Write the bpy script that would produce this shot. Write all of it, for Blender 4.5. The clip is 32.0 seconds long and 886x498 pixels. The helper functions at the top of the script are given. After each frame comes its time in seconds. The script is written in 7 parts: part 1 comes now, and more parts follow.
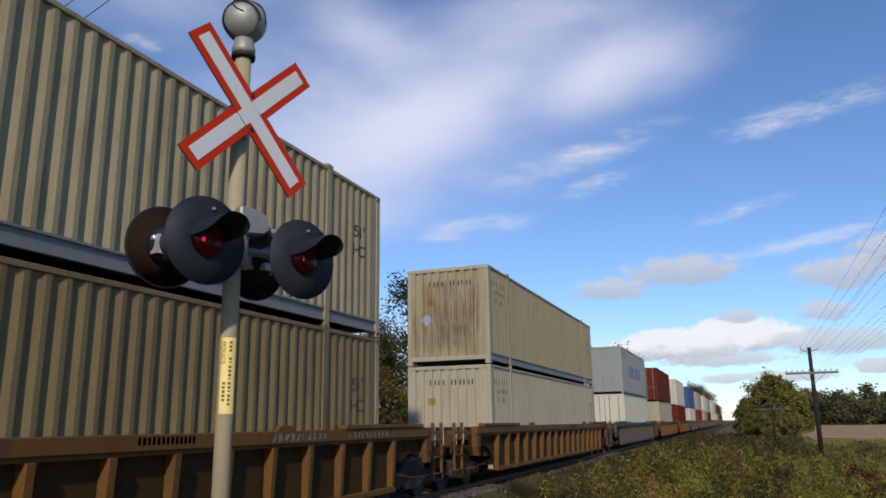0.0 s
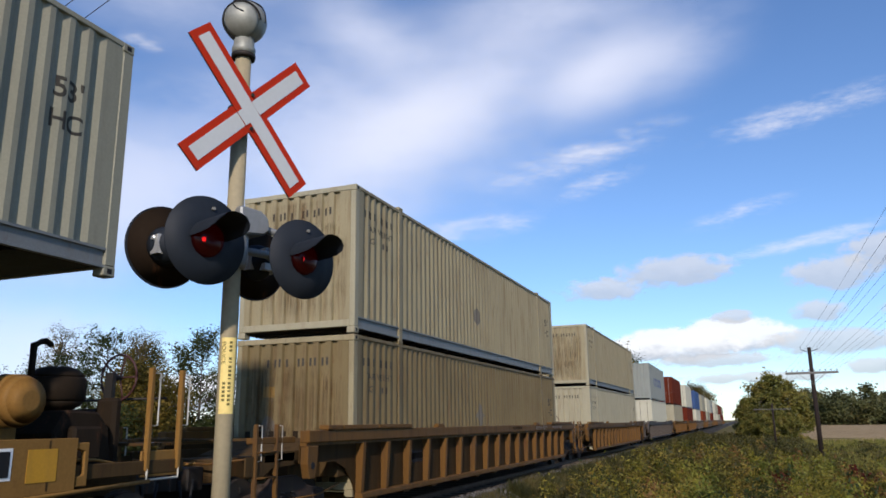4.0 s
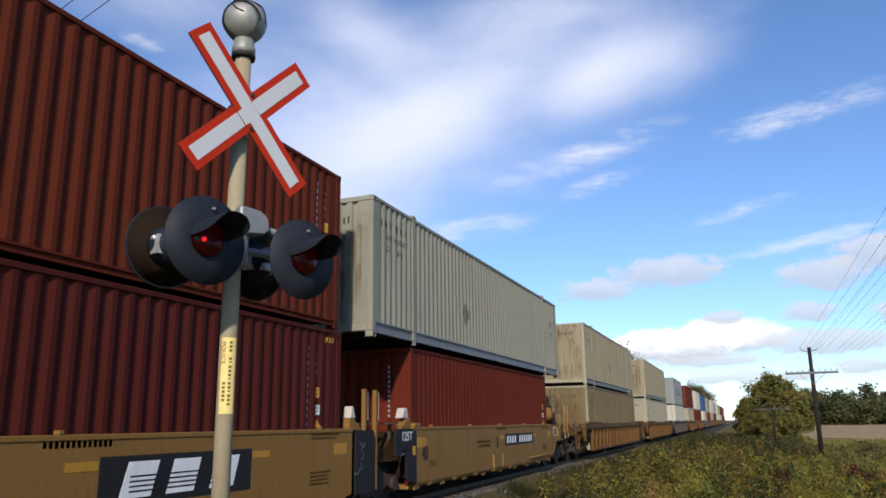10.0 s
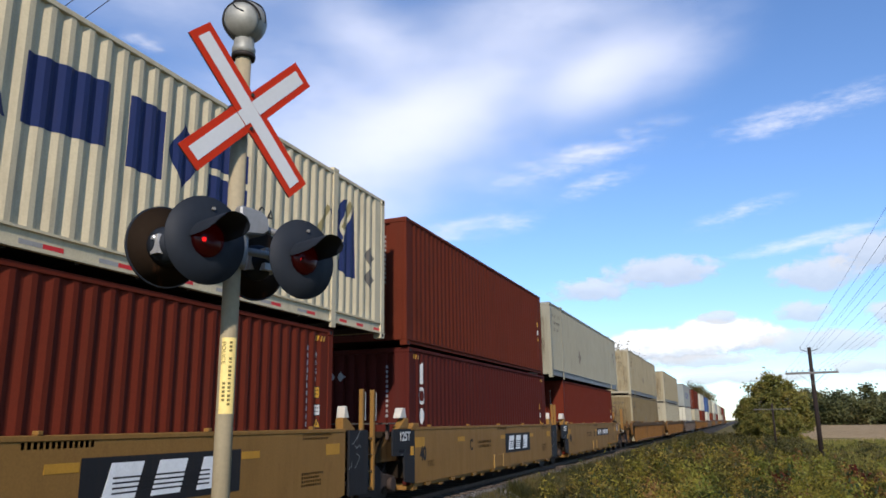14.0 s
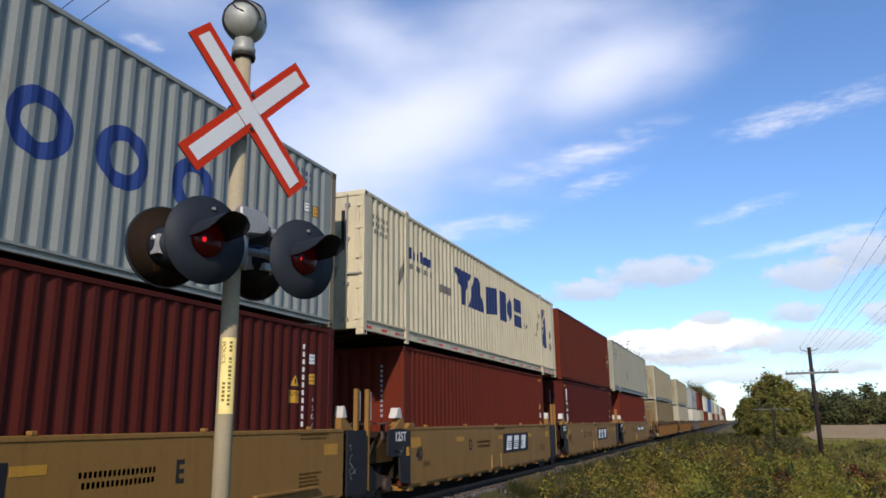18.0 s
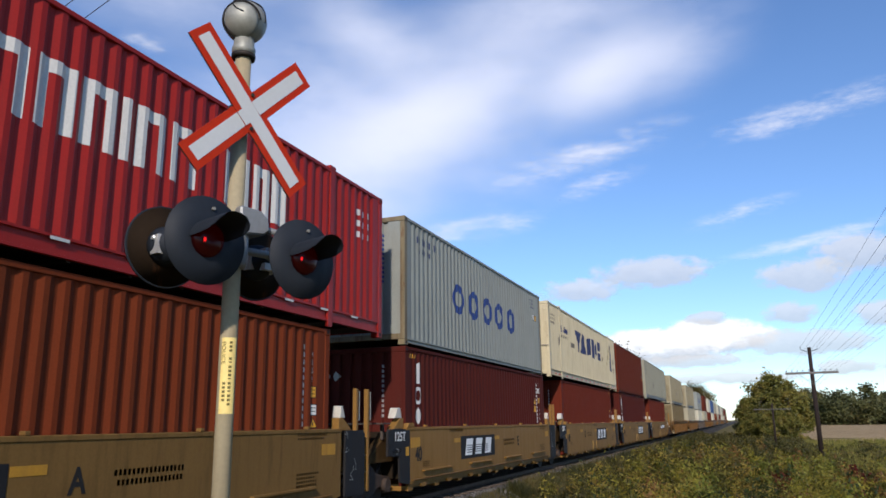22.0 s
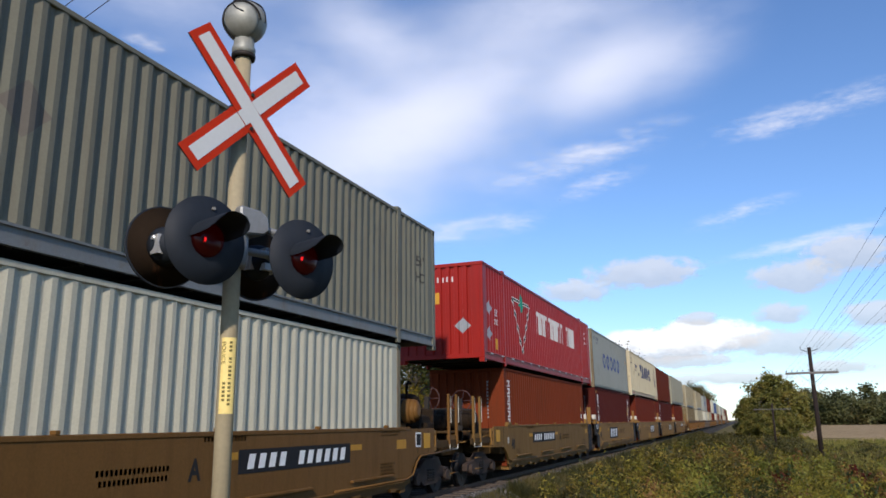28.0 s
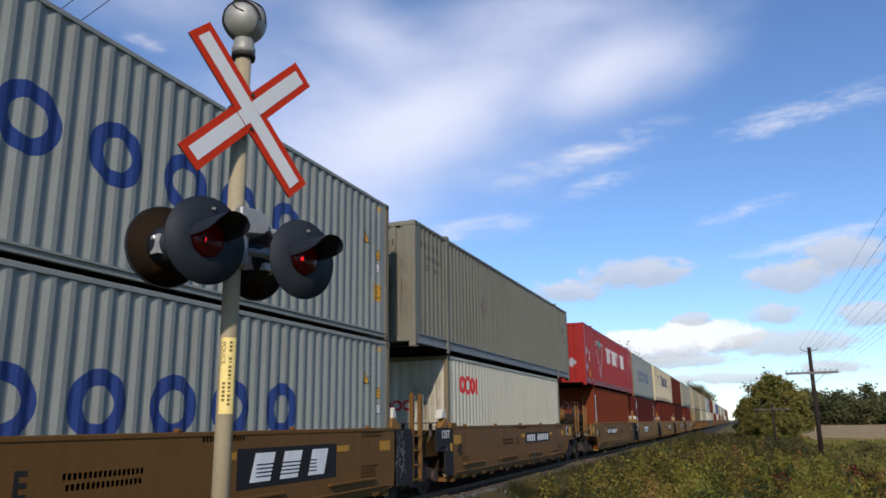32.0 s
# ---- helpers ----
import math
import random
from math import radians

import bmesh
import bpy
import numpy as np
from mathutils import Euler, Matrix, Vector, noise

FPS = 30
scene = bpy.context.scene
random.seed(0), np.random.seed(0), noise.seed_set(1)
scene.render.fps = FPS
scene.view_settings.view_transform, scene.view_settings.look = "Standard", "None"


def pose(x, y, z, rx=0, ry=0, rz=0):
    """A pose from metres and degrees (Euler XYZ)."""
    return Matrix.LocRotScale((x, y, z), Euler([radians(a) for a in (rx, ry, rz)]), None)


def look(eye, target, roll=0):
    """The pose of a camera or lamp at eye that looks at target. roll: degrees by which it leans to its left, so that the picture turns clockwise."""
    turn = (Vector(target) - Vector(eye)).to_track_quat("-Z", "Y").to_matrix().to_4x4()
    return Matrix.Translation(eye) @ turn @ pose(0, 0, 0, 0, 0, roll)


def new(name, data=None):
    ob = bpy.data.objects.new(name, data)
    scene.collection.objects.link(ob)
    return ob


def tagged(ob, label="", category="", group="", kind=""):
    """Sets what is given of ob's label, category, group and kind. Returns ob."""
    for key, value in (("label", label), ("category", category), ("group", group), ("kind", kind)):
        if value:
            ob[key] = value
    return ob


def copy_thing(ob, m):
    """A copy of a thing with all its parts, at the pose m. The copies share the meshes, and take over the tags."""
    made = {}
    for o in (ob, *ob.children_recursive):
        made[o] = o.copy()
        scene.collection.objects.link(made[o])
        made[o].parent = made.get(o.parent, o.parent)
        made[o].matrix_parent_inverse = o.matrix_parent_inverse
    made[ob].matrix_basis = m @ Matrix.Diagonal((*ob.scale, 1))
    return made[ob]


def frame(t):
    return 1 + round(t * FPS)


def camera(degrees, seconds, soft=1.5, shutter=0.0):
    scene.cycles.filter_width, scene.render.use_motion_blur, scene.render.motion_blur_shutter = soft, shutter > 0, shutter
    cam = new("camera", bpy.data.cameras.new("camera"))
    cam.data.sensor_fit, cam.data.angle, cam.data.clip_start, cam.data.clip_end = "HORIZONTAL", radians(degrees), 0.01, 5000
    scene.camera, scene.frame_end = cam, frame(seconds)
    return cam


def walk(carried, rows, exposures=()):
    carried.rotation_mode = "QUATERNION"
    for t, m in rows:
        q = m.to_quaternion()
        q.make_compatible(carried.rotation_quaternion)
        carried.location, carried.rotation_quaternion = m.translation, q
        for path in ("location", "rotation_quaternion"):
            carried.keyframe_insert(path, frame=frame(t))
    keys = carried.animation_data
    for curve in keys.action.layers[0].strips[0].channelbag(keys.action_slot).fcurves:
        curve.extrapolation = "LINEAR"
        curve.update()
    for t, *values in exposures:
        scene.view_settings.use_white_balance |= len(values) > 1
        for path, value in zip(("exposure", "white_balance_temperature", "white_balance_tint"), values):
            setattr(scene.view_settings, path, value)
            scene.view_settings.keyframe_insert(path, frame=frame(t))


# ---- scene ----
# Still camera on a tripod beside a level crossing. The track runs along +Y, its rail tops lie at z = 0.
cam = camera(61.52, 32.0, soft=1.62)
EYE = Vector((0.0, 0.0, 1.593))
AIM = EYE + Vector((-0.35278, 0.90734, 0.22866)) * 10
walk(cam, [(0.0, look(EYE, AIM, -0.787)), (32.0, look(EYE, AIM, -0.787))], exposures=[(0.0, -0.2, 6250, 15), (1.5, -0.04, 6250, 15), (3.0, 0.0, 6250, 15), (7.0, 0.0, 6250, 15), (10.0, 0.12, 6250, 15), (14.0, 0.22, 6250, 15), (17.0, 0.17, 6250, 15), (20.0, 0.14, 6250, 15), (23.0, 0.1, 6250, 15), (25.0, 0.16, 6250, 15), (28.0, 0.08, 6250, 15), (31.0, -0.05, 6250, 15), (32.0, -0.03, 6250, 15)])

# ---- light ----
SUN_EL, SUN_AZ = 29.0, 17.0   # the sun stands behind the camera, a little to the right of the track's line
world = bpy.data.worlds.new("world")
scene.world = world
world.use_nodes = True
wn, wl = world.node_tree.nodes, world.node_tree.links
sky = wn.new("ShaderNodeTexSky")
sky.sky_type, sky.sun_disc = "NISHITA", False
sky.sun_elevation, sky.sun_rotation = radians(SUN_EL), radians(180 - SUN_AZ)
sky.air_density, sky.dust_density, sky.ozone_density = 1.0, 0.1, 6.0
wl.new(sky.outputs[0], wn["Background"].inputs[0])
wn["Background"].inputs[1].default_value = 0.15
sun = new("sun", bpy.data.lights.new("sun", "SUN"))
sun.data.energy, sun.data.angle, sun.data.color = 4.0, radians(2.0), (1.0, 0.9, 0.76)
sun.matrix_world = look((math.sin(radians(SUN_AZ)) * 60, -math.cos(radians(SUN_AZ)) * 60, math.tan(radians(SUN_EL)) * 60), (0, 0, 0))

# ---- materials ----
def mixrgb(n, l, fac, a, b):
    m = n.new("ShaderNodeMix")
    m.data_type = "RGBA"
    for sock, val in ((m.inputs[0], fac), (m.inputs[6], a), (m.inputs[7], b)):
        if isinstance(val, bpy.types.NodeSocket):
            l.new(val, sock)
        elif isinstance(val, (int, float)):
            sock.default_value = val
        else:
            sock.default_value = (*val, 1)
    return m.outputs[2]


def ramp(n, l, src, lo, hi):
    r = n.new("ShaderNodeMapRange")
    r.interpolation_type = "SMOOTHSTEP"
    l.new(src, r.inputs[0])
    r.inputs[1].default_value, r.inputs[2].default_value = lo, hi
    return r.outputs[0]


def noise_node(n, l, vec, scale, detail=4, rough=0.55):
    t = n.new("ShaderNodeTexNoise")
    t.inputs["Scale"].default_value, t.inputs["Detail"].default_value, t.inputs["Roughness"].default_value = scale, detail, rough
    l.new(vec, t.inputs["Vector"])
    return t.outputs[0]


def stretched(n, l, coord, sx, sy, sz):
    """Object coordinates with a stretch, shifted by each object's own random number."""
    mp = n.new("ShaderNodeMapping")
    mp.inputs["Scale"].default_value = (sx, sy, sz)
    l.new(coord, mp.inputs["Vector"])
    info = n.new("ShaderNodeObjectInfo")
    k = n.new("ShaderNodeMath")
    k.operation = "MULTIPLY"
    k.inputs[1].default_value = 37.0
    l.new(info.outputs["Random"], k.inputs[0])
    l.new(k.outputs[0], mp.inputs["Location"])
    return mp.outputs[0]


MATS = {}


def paint(name, base, rough=0.5, metal=0.0, dirt=(0.09, 0.06, 0.04), dirty=0.35, rust=0.0, grain=0.06, bump=0.1, streak=1.0, spec=0.4):
    """Painted or bare surface with fine grain, stains that run down it, and rust."""
    if name in MATS:
        return MATS[name]
    m = bpy.data.materials.new(name)
    m.use_nodes = True
    n, l = m.node_tree.nodes, m.node_tree.links
    p = n["Principled BSDF"]
    co = n.new("ShaderNodeTexCoord").outputs["Object"]
    fine = noise_node(n, l, stretched(n, l, co, 1, 1, 1), 34, 3)
    run = noise_node(n, l, stretched(n, l, co, 2.2, 2.2, 0.28 * streak), 2.6, 6, 0.62)
    big = noise_node(n, l, stretched(n, l, co, 1, 1, 1), 0.9, 3)
    col = mixrgb(n, l, ramp(n, l, fine, 0.25, 0.75), [c * (1 - grain) for c in base], [min(1, c * (1 + grain)) for c in base])
    k = n.new("ShaderNodeMath")
    k.operation = "MULTIPLY"
    l.new(ramp(n, l, run, 0.46, 0.78), k.inputs[0])
    k.inputs[1].default_value = dirty
    col = mixrgb(n, l, k.outputs[0], col, dirt)
    k2 = n.new("ShaderNodeMath")
    k2.operation = "MULTIPLY"
    l.new(ramp(n, l, big, 0.4, 0.75), k2.inputs[0])
    k2.inputs[1].default_value = dirty * 0.4
    col = mixrgb(n, l, k2.outputs[0], col, [c * 0.55 for c in base])
    drip = noise_node(n, l, stretched(n, l, co, 1.0, 1.0, 0.045 * streak), 11.0, 3, 0.5)
    k4 = n.new("ShaderNodeMath")
    k4.operation = "MULTIPLY"
    l.new(ramp(n, l, drip, 0.5, 0.78), k4.inputs[0])
    k4.inputs[1].default_value = dirty * 0.45
    col = mixrgb(n, l, k4.outputs[0], col, [0.6 * a + 0.4 * b for a, b in zip(dirt, base)])
    if rust:
        spots = noise_node(n, l, stretched(n, l, co, 1.6, 1.6, 0.5 * streak), 4.5, 8, 0.7)
        k3 = n.new("ShaderNodeMath")
        k3.operation = "MULTIPLY"
        l.new(ramp(n, l, spots, 0.56, 0.7), k3.inputs[0])
        k3.inputs[1].default_value = rust
        col = mixrgb(n, l, k3.outputs[0], col, (0.11, 0.04, 0.015))
    l.new(col, p.inputs["Base Color"])
    p.inputs["Metallic"].default_value = metal
    rr = n.new("ShaderNodeMapRange")
    l.new(run, rr.inputs[0])
    rr.inputs[3].default_value, rr.inputs[4].default_value = max(0.05, rough - 0.12), min(1, rough + 0.2)
    l.new(rr.outputs[0], p.inputs["Roughness"])
    p.inputs["Specular IOR Level"].default_value = spec
    b = n.new("ShaderNodeBump")
    b.inputs["Strength"].default_value, b.inputs["Distance"].default_value = bump, 0.01
    l.new(fine, b.inputs["Height"])
    l.new(b.outputs[0], p.inputs["Normal"])
    MATS[name] = m
    return m


def stain_mat(name, colour, strength=0.8, streak=0.12, fine=7.0):
    """A soft-edged stain that runs down a sheet: dense at the top, ragged and thin towards its sides and foot."""
    if name in MATS:
        return MATS[name]
    m = bpy.data.materials.new(name)
    m.use_nodes = True
    n, l = m.node_tree.nodes, m.node_tree.links
    p = n["Principled BSDF"]
    tc = n.new("ShaderNodeTexCoord")
    sep = n.new("ShaderNodeSeparateXYZ")
    l.new(tc.outputs["Generated"], sep.inputs[0])
    def mul(a, b):
        k = n.new("ShaderNodeMath")
        k.operation = "MULTIPLY"
        for sock, val in ((k.inputs[0], a), (k.inputs[1], b)):
            if isinstance(val, (int, float)):
                sock.default_value = val
            else:
                l.new(val, sock)
        return k.outputs[0]
    run = ramp(n, l, noise_node(n, l, stretched(n, l, tc.outputs["Object"], 1, 1, streak), fine, 5, 0.6), 0.36, 0.66)
    blot = ramp(n, l, noise_node(n, l, stretched(n, l, tc.outputs["Object"], 1, 1, 0.6), 3.0, 4, 0.6), 0.3, 0.62)
    side = mul(ramp(n, l, sep.outputs[1], 0.0, 0.35), ramp(n, l, sep.outputs[1], 1.0, 0.65))
    ends = mul(ramp(n, l, sep.outputs[2], 0.0, 0.45), ramp(n, l, sep.outputs[2], 1.0, 0.88))
    l.new(mul(mul(mul(run, blot), mul(side, ends)), strength), p.inputs["Alpha"])
    l.new(mixrgb(n, l, blot, [c * 0.7 for c in colour], colour), p.inputs["Base Color"])
    p.inputs["Roughness"].default_value = 0.85
    p.inputs["Specular IOR Level"].default_value = 0.1
    MATS[name] = m
    return m


def leaf_mat(name, cols, transl=0.35, patch=1.3):
    """Leaves: each island takes its own tint out of the list."""
    m = bpy.data.materials.new(name)
    m.use_nodes = True
    n, l = m.node_tree.nodes, m.node_tree.links
    p = n["Principled BSDF"]
    g = n.new("ShaderNodeNewGeometry")
    r = n.new("ShaderNodeValToRGB")
    r.color_ramp.interpolation = "LINEAR"
    while len(r.color_ramp.elements) < len(cols):
        r.color_ramp.elements.new(0.5)
    for i, c in enumerate(cols):
        r.color_ramp.elements[i].position = i / (len(cols) - 1)
        r.color_ramp.elements[i].color = (*c, 1)
    co = n.new("ShaderNodeTexCoord").outputs["Object"]
    plant = ramp(n, l, noise_node(n, l, co, patch, 4, 0.55), 0.36, 0.64)
    mixv = n.new("ShaderNodeMix")
    mixv.inputs[0].default_value = 0.28
    l.new(plant, mixv.inputs[2])
    l.new(g.outputs["Random Per Island"], mixv.inputs[3])
    l.new(mixv.outputs[0], r.inputs[0])
    big = noise_node(n, l, co, patch * 0.25, 4)
    col = mixrgb(n, l, ramp(n, l, big, 0.45, 0.85), r.outputs[0], [cols[0][i] * 0.7 + cols[-1][i] * 0.15 for i in range(3)])
    l.new(col, p.inputs["Base Color"])
    p.inputs["Roughness"].default_value = 0.6
    p.inputs["Specular IOR Level"].default_value = 0.25
    tr = n.new("ShaderNodeBsdfTranslucent")
    l.new(col, tr.inputs[0])
    mx = n.new("ShaderNodeMixShader")
    mx.inputs[0].default_value = transl
    l.new(p.outputs[0], mx.inputs[1])
    l.new(tr.outputs[0], mx.inputs[2])
    l.new(mx.outputs[0], n["Material Output"].inputs[0])
    return m


def ground_mat(name, cols, scales=(0.25, 3.0, 30.0), bump=0.4, rough=0.95):
    m = bpy.data.materials.new(name)
    m.use_nodes = True
    n, l = m.node_tree.nodes, m.node_tree.links
    p = n["Principled BSDF"]
    co = n.new("ShaderNodeTexCoord").outputs["Object"]
    a, b, c = (noise_node(n, l, co, s, 6, 0.6) for s in scales)
    col = mixrgb(n, l, ramp(n, l, a, 0.35, 0.65), cols[0], cols[1])
    col = mixrgb(n, l, ramp(n, l, b, 0.4, 0.7), col, cols[2])
    col = mixrgb(n, l, ramp(n, l, c, 0.45, 0.75), col, [x * 0.5 for x in cols[0]])
    l.new(col, p.inputs["Base Color"])
    p.inputs["Roughness"].default_value = rough
    p.inputs["Specular IOR Level"].default_value = 0.05
    bp = n.new("ShaderNodeBump")
    bp.inputs["Strength"].default_value, bp.inputs["Distance"].default_value = bump, 0.05
    l.new(c, bp.inputs["Height"])
    l.new(bp.outputs[0], p.inputs["Normal"])
    return m


STEEL = paint("dark_steel", (0.030, 0.027, 0.024), 0.6, 0.5, dirty=0.5, rust=0.5)
BLACK = paint("black_paint", (0.013, 0.013, 0.014), 0.65, 0, dirt=(0.05, 0.035, 0.025), dirty=0.35, spec=0.2)
GALV = paint("galvanised_steel", (0.225, 0.212, 0.18), 0.6, 0.15, dirt=(0.2, 0.19, 0.17), dirty=0.4, bump=0.08)
WHITE = paint("white_paint", (0.75, 0.75, 0.72), 0.5, dirty=0.15)
GUIDE_WHITE = paint("scuffed_white", (0.50, 0.47, 0.40), 0.6, dirt=(0.2, 0.16, 0.1), dirty=0.5)
YELLOW = paint("yellow_paint", (0.5, 0.25, 0.012), 0.5, dirty=0.25)
CAR_TAN = paint("wagon_tan_paint", (0.222, 0.116, 0.030), 0.5, 0, dirt=(0.06, 0.033, 0.012), dirty=0.2, rust=0.25, grain=0.08, bump=0.08, spec=0.1)
CAR_WORN = paint("worn_tan_paint", (0.170, 0.094, 0.027), 0.6, 0, dirt=(0.06, 0.036, 0.014), dirty=0.5, rust=0.35, grain=0.06, bump=0.08, spec=0.1)
CAR_BROWN = paint("wagon_brown_paint", (0.140, 0.069, 0.019), 0.5, 0, dirt=(0.06, 0.033, 0.012), dirty=0.35, rust=0.3, grain=0.08, bump=0.08, spec=0.1)
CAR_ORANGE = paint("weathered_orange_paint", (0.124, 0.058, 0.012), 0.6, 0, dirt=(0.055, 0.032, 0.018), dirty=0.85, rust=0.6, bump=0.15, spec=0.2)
# grime on the end gear, with the gap's shade put into the colour
CAR_GRIME_SHADE = paint("grime_and_shade_paint", (0.019, 0.012, 0.006), 0.75, 0, dirt=(0.013, 0.009, 0.006), dirty=0.8, rust=0.4, bump=0.15, spec=0.15)
# rusty, dirty web, its colour lowered further for shade between the ribs
CAR_WEB = paint("rusty_shaded_web", (0.046, 0.025, 0.0075), 0.75, 0, dirt=(0.028, 0.016, 0.008), dirty=0.8, rust=0.5, bump=0.15, spec=0.12)
CAR_DECK = paint("worn_deck_brown", (0.065, 0.038, 0.014), 0.75, 0, dirt=(0.03, 0.02, 0.012), dirty=0.8, rust=0.5, bump=0.15, spec=0.12)
CAR_GREY = paint("wagon_grey_paint", (0.058, 0.045, 0.036), 0.6, 0, dirt=(0.06, 0.04, 0.03), dirty=0.6, rust=0.4)
BOGIE = paint("bogie_rust", (0.045, 0.03, 0.022), 0.8, 0.2, dirty=0.6, rust=0.6)

BOX = dict(
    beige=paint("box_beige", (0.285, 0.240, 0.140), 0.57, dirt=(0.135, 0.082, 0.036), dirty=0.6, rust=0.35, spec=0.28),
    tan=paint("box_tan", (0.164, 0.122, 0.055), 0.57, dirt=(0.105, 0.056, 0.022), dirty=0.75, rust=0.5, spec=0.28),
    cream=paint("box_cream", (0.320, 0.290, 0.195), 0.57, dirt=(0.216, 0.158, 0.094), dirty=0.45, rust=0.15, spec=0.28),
    grey=paint("box_grey", (0.258, 0.246, 0.178), 0.57, dirt=(0.173, 0.144, 0.108), dirty=0.4, rust=0.1, spec=0.28),
    darkgrey=paint("box_dark_grey", (0.160, 0.153, 0.110), 0.57, dirt=(0.115, 0.094, 0.065), dirty=0.45, rust=0.12, spec=0.28),
    paleblue=paint("box_pale_blue_grey", (0.235, 0.250, 0.223), 0.6, dirt=(0.202, 0.180, 0.144), dirty=0.4, rust=0.12, spec=0.22),
    warmwhite=paint("box_warm_white", (0.52, 0.45, 0.291), 0.6, dirt=(0.216, 0.158, 0.101), dirty=0.4, rust=0.1, spec=0.22),
    white=paint("box_white", (0.47, 0.445, 0.335), 0.45, dirt=(0.252, 0.216, 0.180), dirty=0.3, rust=0.08, spec=0.22),
    brown=paint("box_brown_red", (0.100, 0.019, 0.008), 0.7, dirt=(0.060, 0.025, 0.015), dirty=0.35, rust=0.1, spec=0.08),
    maroon=paint("box_maroon", (0.068, 0.012, 0.008), 0.7, dirt=(0.050, 0.025, 0.020), dirty=0.3, rust=0.05, spec=0.08),
    redbrown=paint("box_red_brown", (0.110, 0.018, 0.008), 0.7, dirt=(0.065, 0.025, 0.015), dirty=0.35, rust=0.08, spec=0.08),
    orangebrown=paint("box_orange_brown", (0.147, 0.029, 0.009), 0.7, dirt=(0.070, 0.030, 0.015), dirty=0.35, rust=0.1, spec=0.08),
    red=paint("box_bright_red", (0.265, 0.013, 0.008), 0.42, dirt=(0.100, 0.015, 0.013), dirty=0.3, rust=0.03, spec=0.22),
    rusty=paint("box_rusty_cream", (0.19, 0.155, 0.091), 0.6, dirt=(0.072, 0.032, 0.014), dirty=0.8, rust=0.7, spec=0.22),
    blue=paint("box_blue", (0.033, 0.072, 0.179), 0.6, dirt=(0.043, 0.043, 0.072), dirty=0.3, rust=0.1, spec=0.22),
)
RAIL_GREY = paint("box_rail_grey", (0.165, 0.173, 0.169), 0.5, 0.1, dirt=(0.16, 0.12, 0.08), dirty=0.5, rust=0.3)
DARK_MARK = paint("dark_stencil", (0.02, 0.019, 0.018), 0.7, dirty=0.2, spec=0.15)
BLUE_MARK = paint("blue_marking", (0.021, 0.045, 0.165), 0.5, dirty=0.15, spec=0.2)
NAVY_MARK = paint("navy_marking", (0.016, 0.025, 0.085), 0.5, dirty=0.15, spec=0.2)
RED_MARK = paint("red_marking", (0.55, 0.03, 0.03), 0.5, dirty=0.15, spec=0.2)
GREEN_MARK = paint("green_marking", (0.01, 0.22, 0.15), 0.5, dirty=0.1, spec=0.2)
DARK_GREEN = paint("dark_green_marking", (0.008, 0.05, 0.04), 0.5, dirty=0.1, spec=0.2)
WORN_YELLOW = paint("worn_yellow_sheeting", (0.42, 0.205, 0.012), 0.6, dirt=(0.2, 0.1, 0.03), dirty=0.35)
FADED_YELLOW = paint("faded_yellow", (0.27, 0.155, 0.035), 0.6, dirt=(0.16, 0.1, 0.05), dirty=0.6)
STENCIL = paint("faded_stencil", (0.09, 0.055, 0.025), 0.7, dirty=0.3, spec=0.15)
PALE_MARK = paint("pale_marking", (0.540, 0.532, 0.495), 0.5, dirty=0.2)
CHALK = paint("chalk_scribble", (0.22, 0.22, 0.21), 0.9, dirt=(0.05, 0.05, 0.05), dirty=0.6)
FADED_BLACK = paint("faded_black_stencil", (0.05, 0.046, 0.038), 0.7, dirt=(0.12, 0.1, 0.07), dirty=0.5, spec=0.15)
FADED_WHITE = paint("faded_white_marking", (0.30, 0.29, 0.27), 0.6, dirty=0.3)
PLACARD = paint("pale_placard_metal", (0.30, 0.32, 0.34), 0.45, 0.3, dirt=(0.15, 0.13, 0.11), dirty=0.4)
PATCH_GREY = paint("grey_patch", (0.125, 0.108, 0.082), 0.6, dirty=0.3)

# ---- mesh helpers ----
def box(bm, x0, x1, y0, y1, z0, z1):
    v = [bm.verts.new(p) for p in ((x0, y0, z0), (x1, y0, z0), (x1, y1, z0), (x0, y1, z0), (x0, y0, z1), (x1, y0, z1), (x1, y1, z1), (x0, y1, z1))]
    for f in ((3, 2, 1, 0), (4, 5, 6, 7), (0, 1, 5, 4), (1, 2, 6, 5), (2, 3, 7, 6), (3, 0, 4, 7)):
        bm.faces.new([v[i] for i in f])
    return bm


def prism(bm, outline, axis, a, b):
    """An outline of (u, v) points, thickened from a to b along the axis 'x', 'y' or 'z'."""
    put = {"x": lambda u, v, w: (w, u, v), "y": lambda u, v, w: (u, w, v), "z": lambda u, v, w: (u, v, w)}[axis]
    lo = [bm.verts.new(put(u, v, a)) for u, v in outline]
    hi = [bm.verts.new(put(u, v, b)) for u, v in outline]
    bm.faces.new(lo), bm.faces.new(list(reversed(hi)))
    for i in range(len(outline)):
        j = (i + 1) % len(outline)
        bm.faces.new((lo[i], hi[i], hi[j], lo[j]))
    return bm


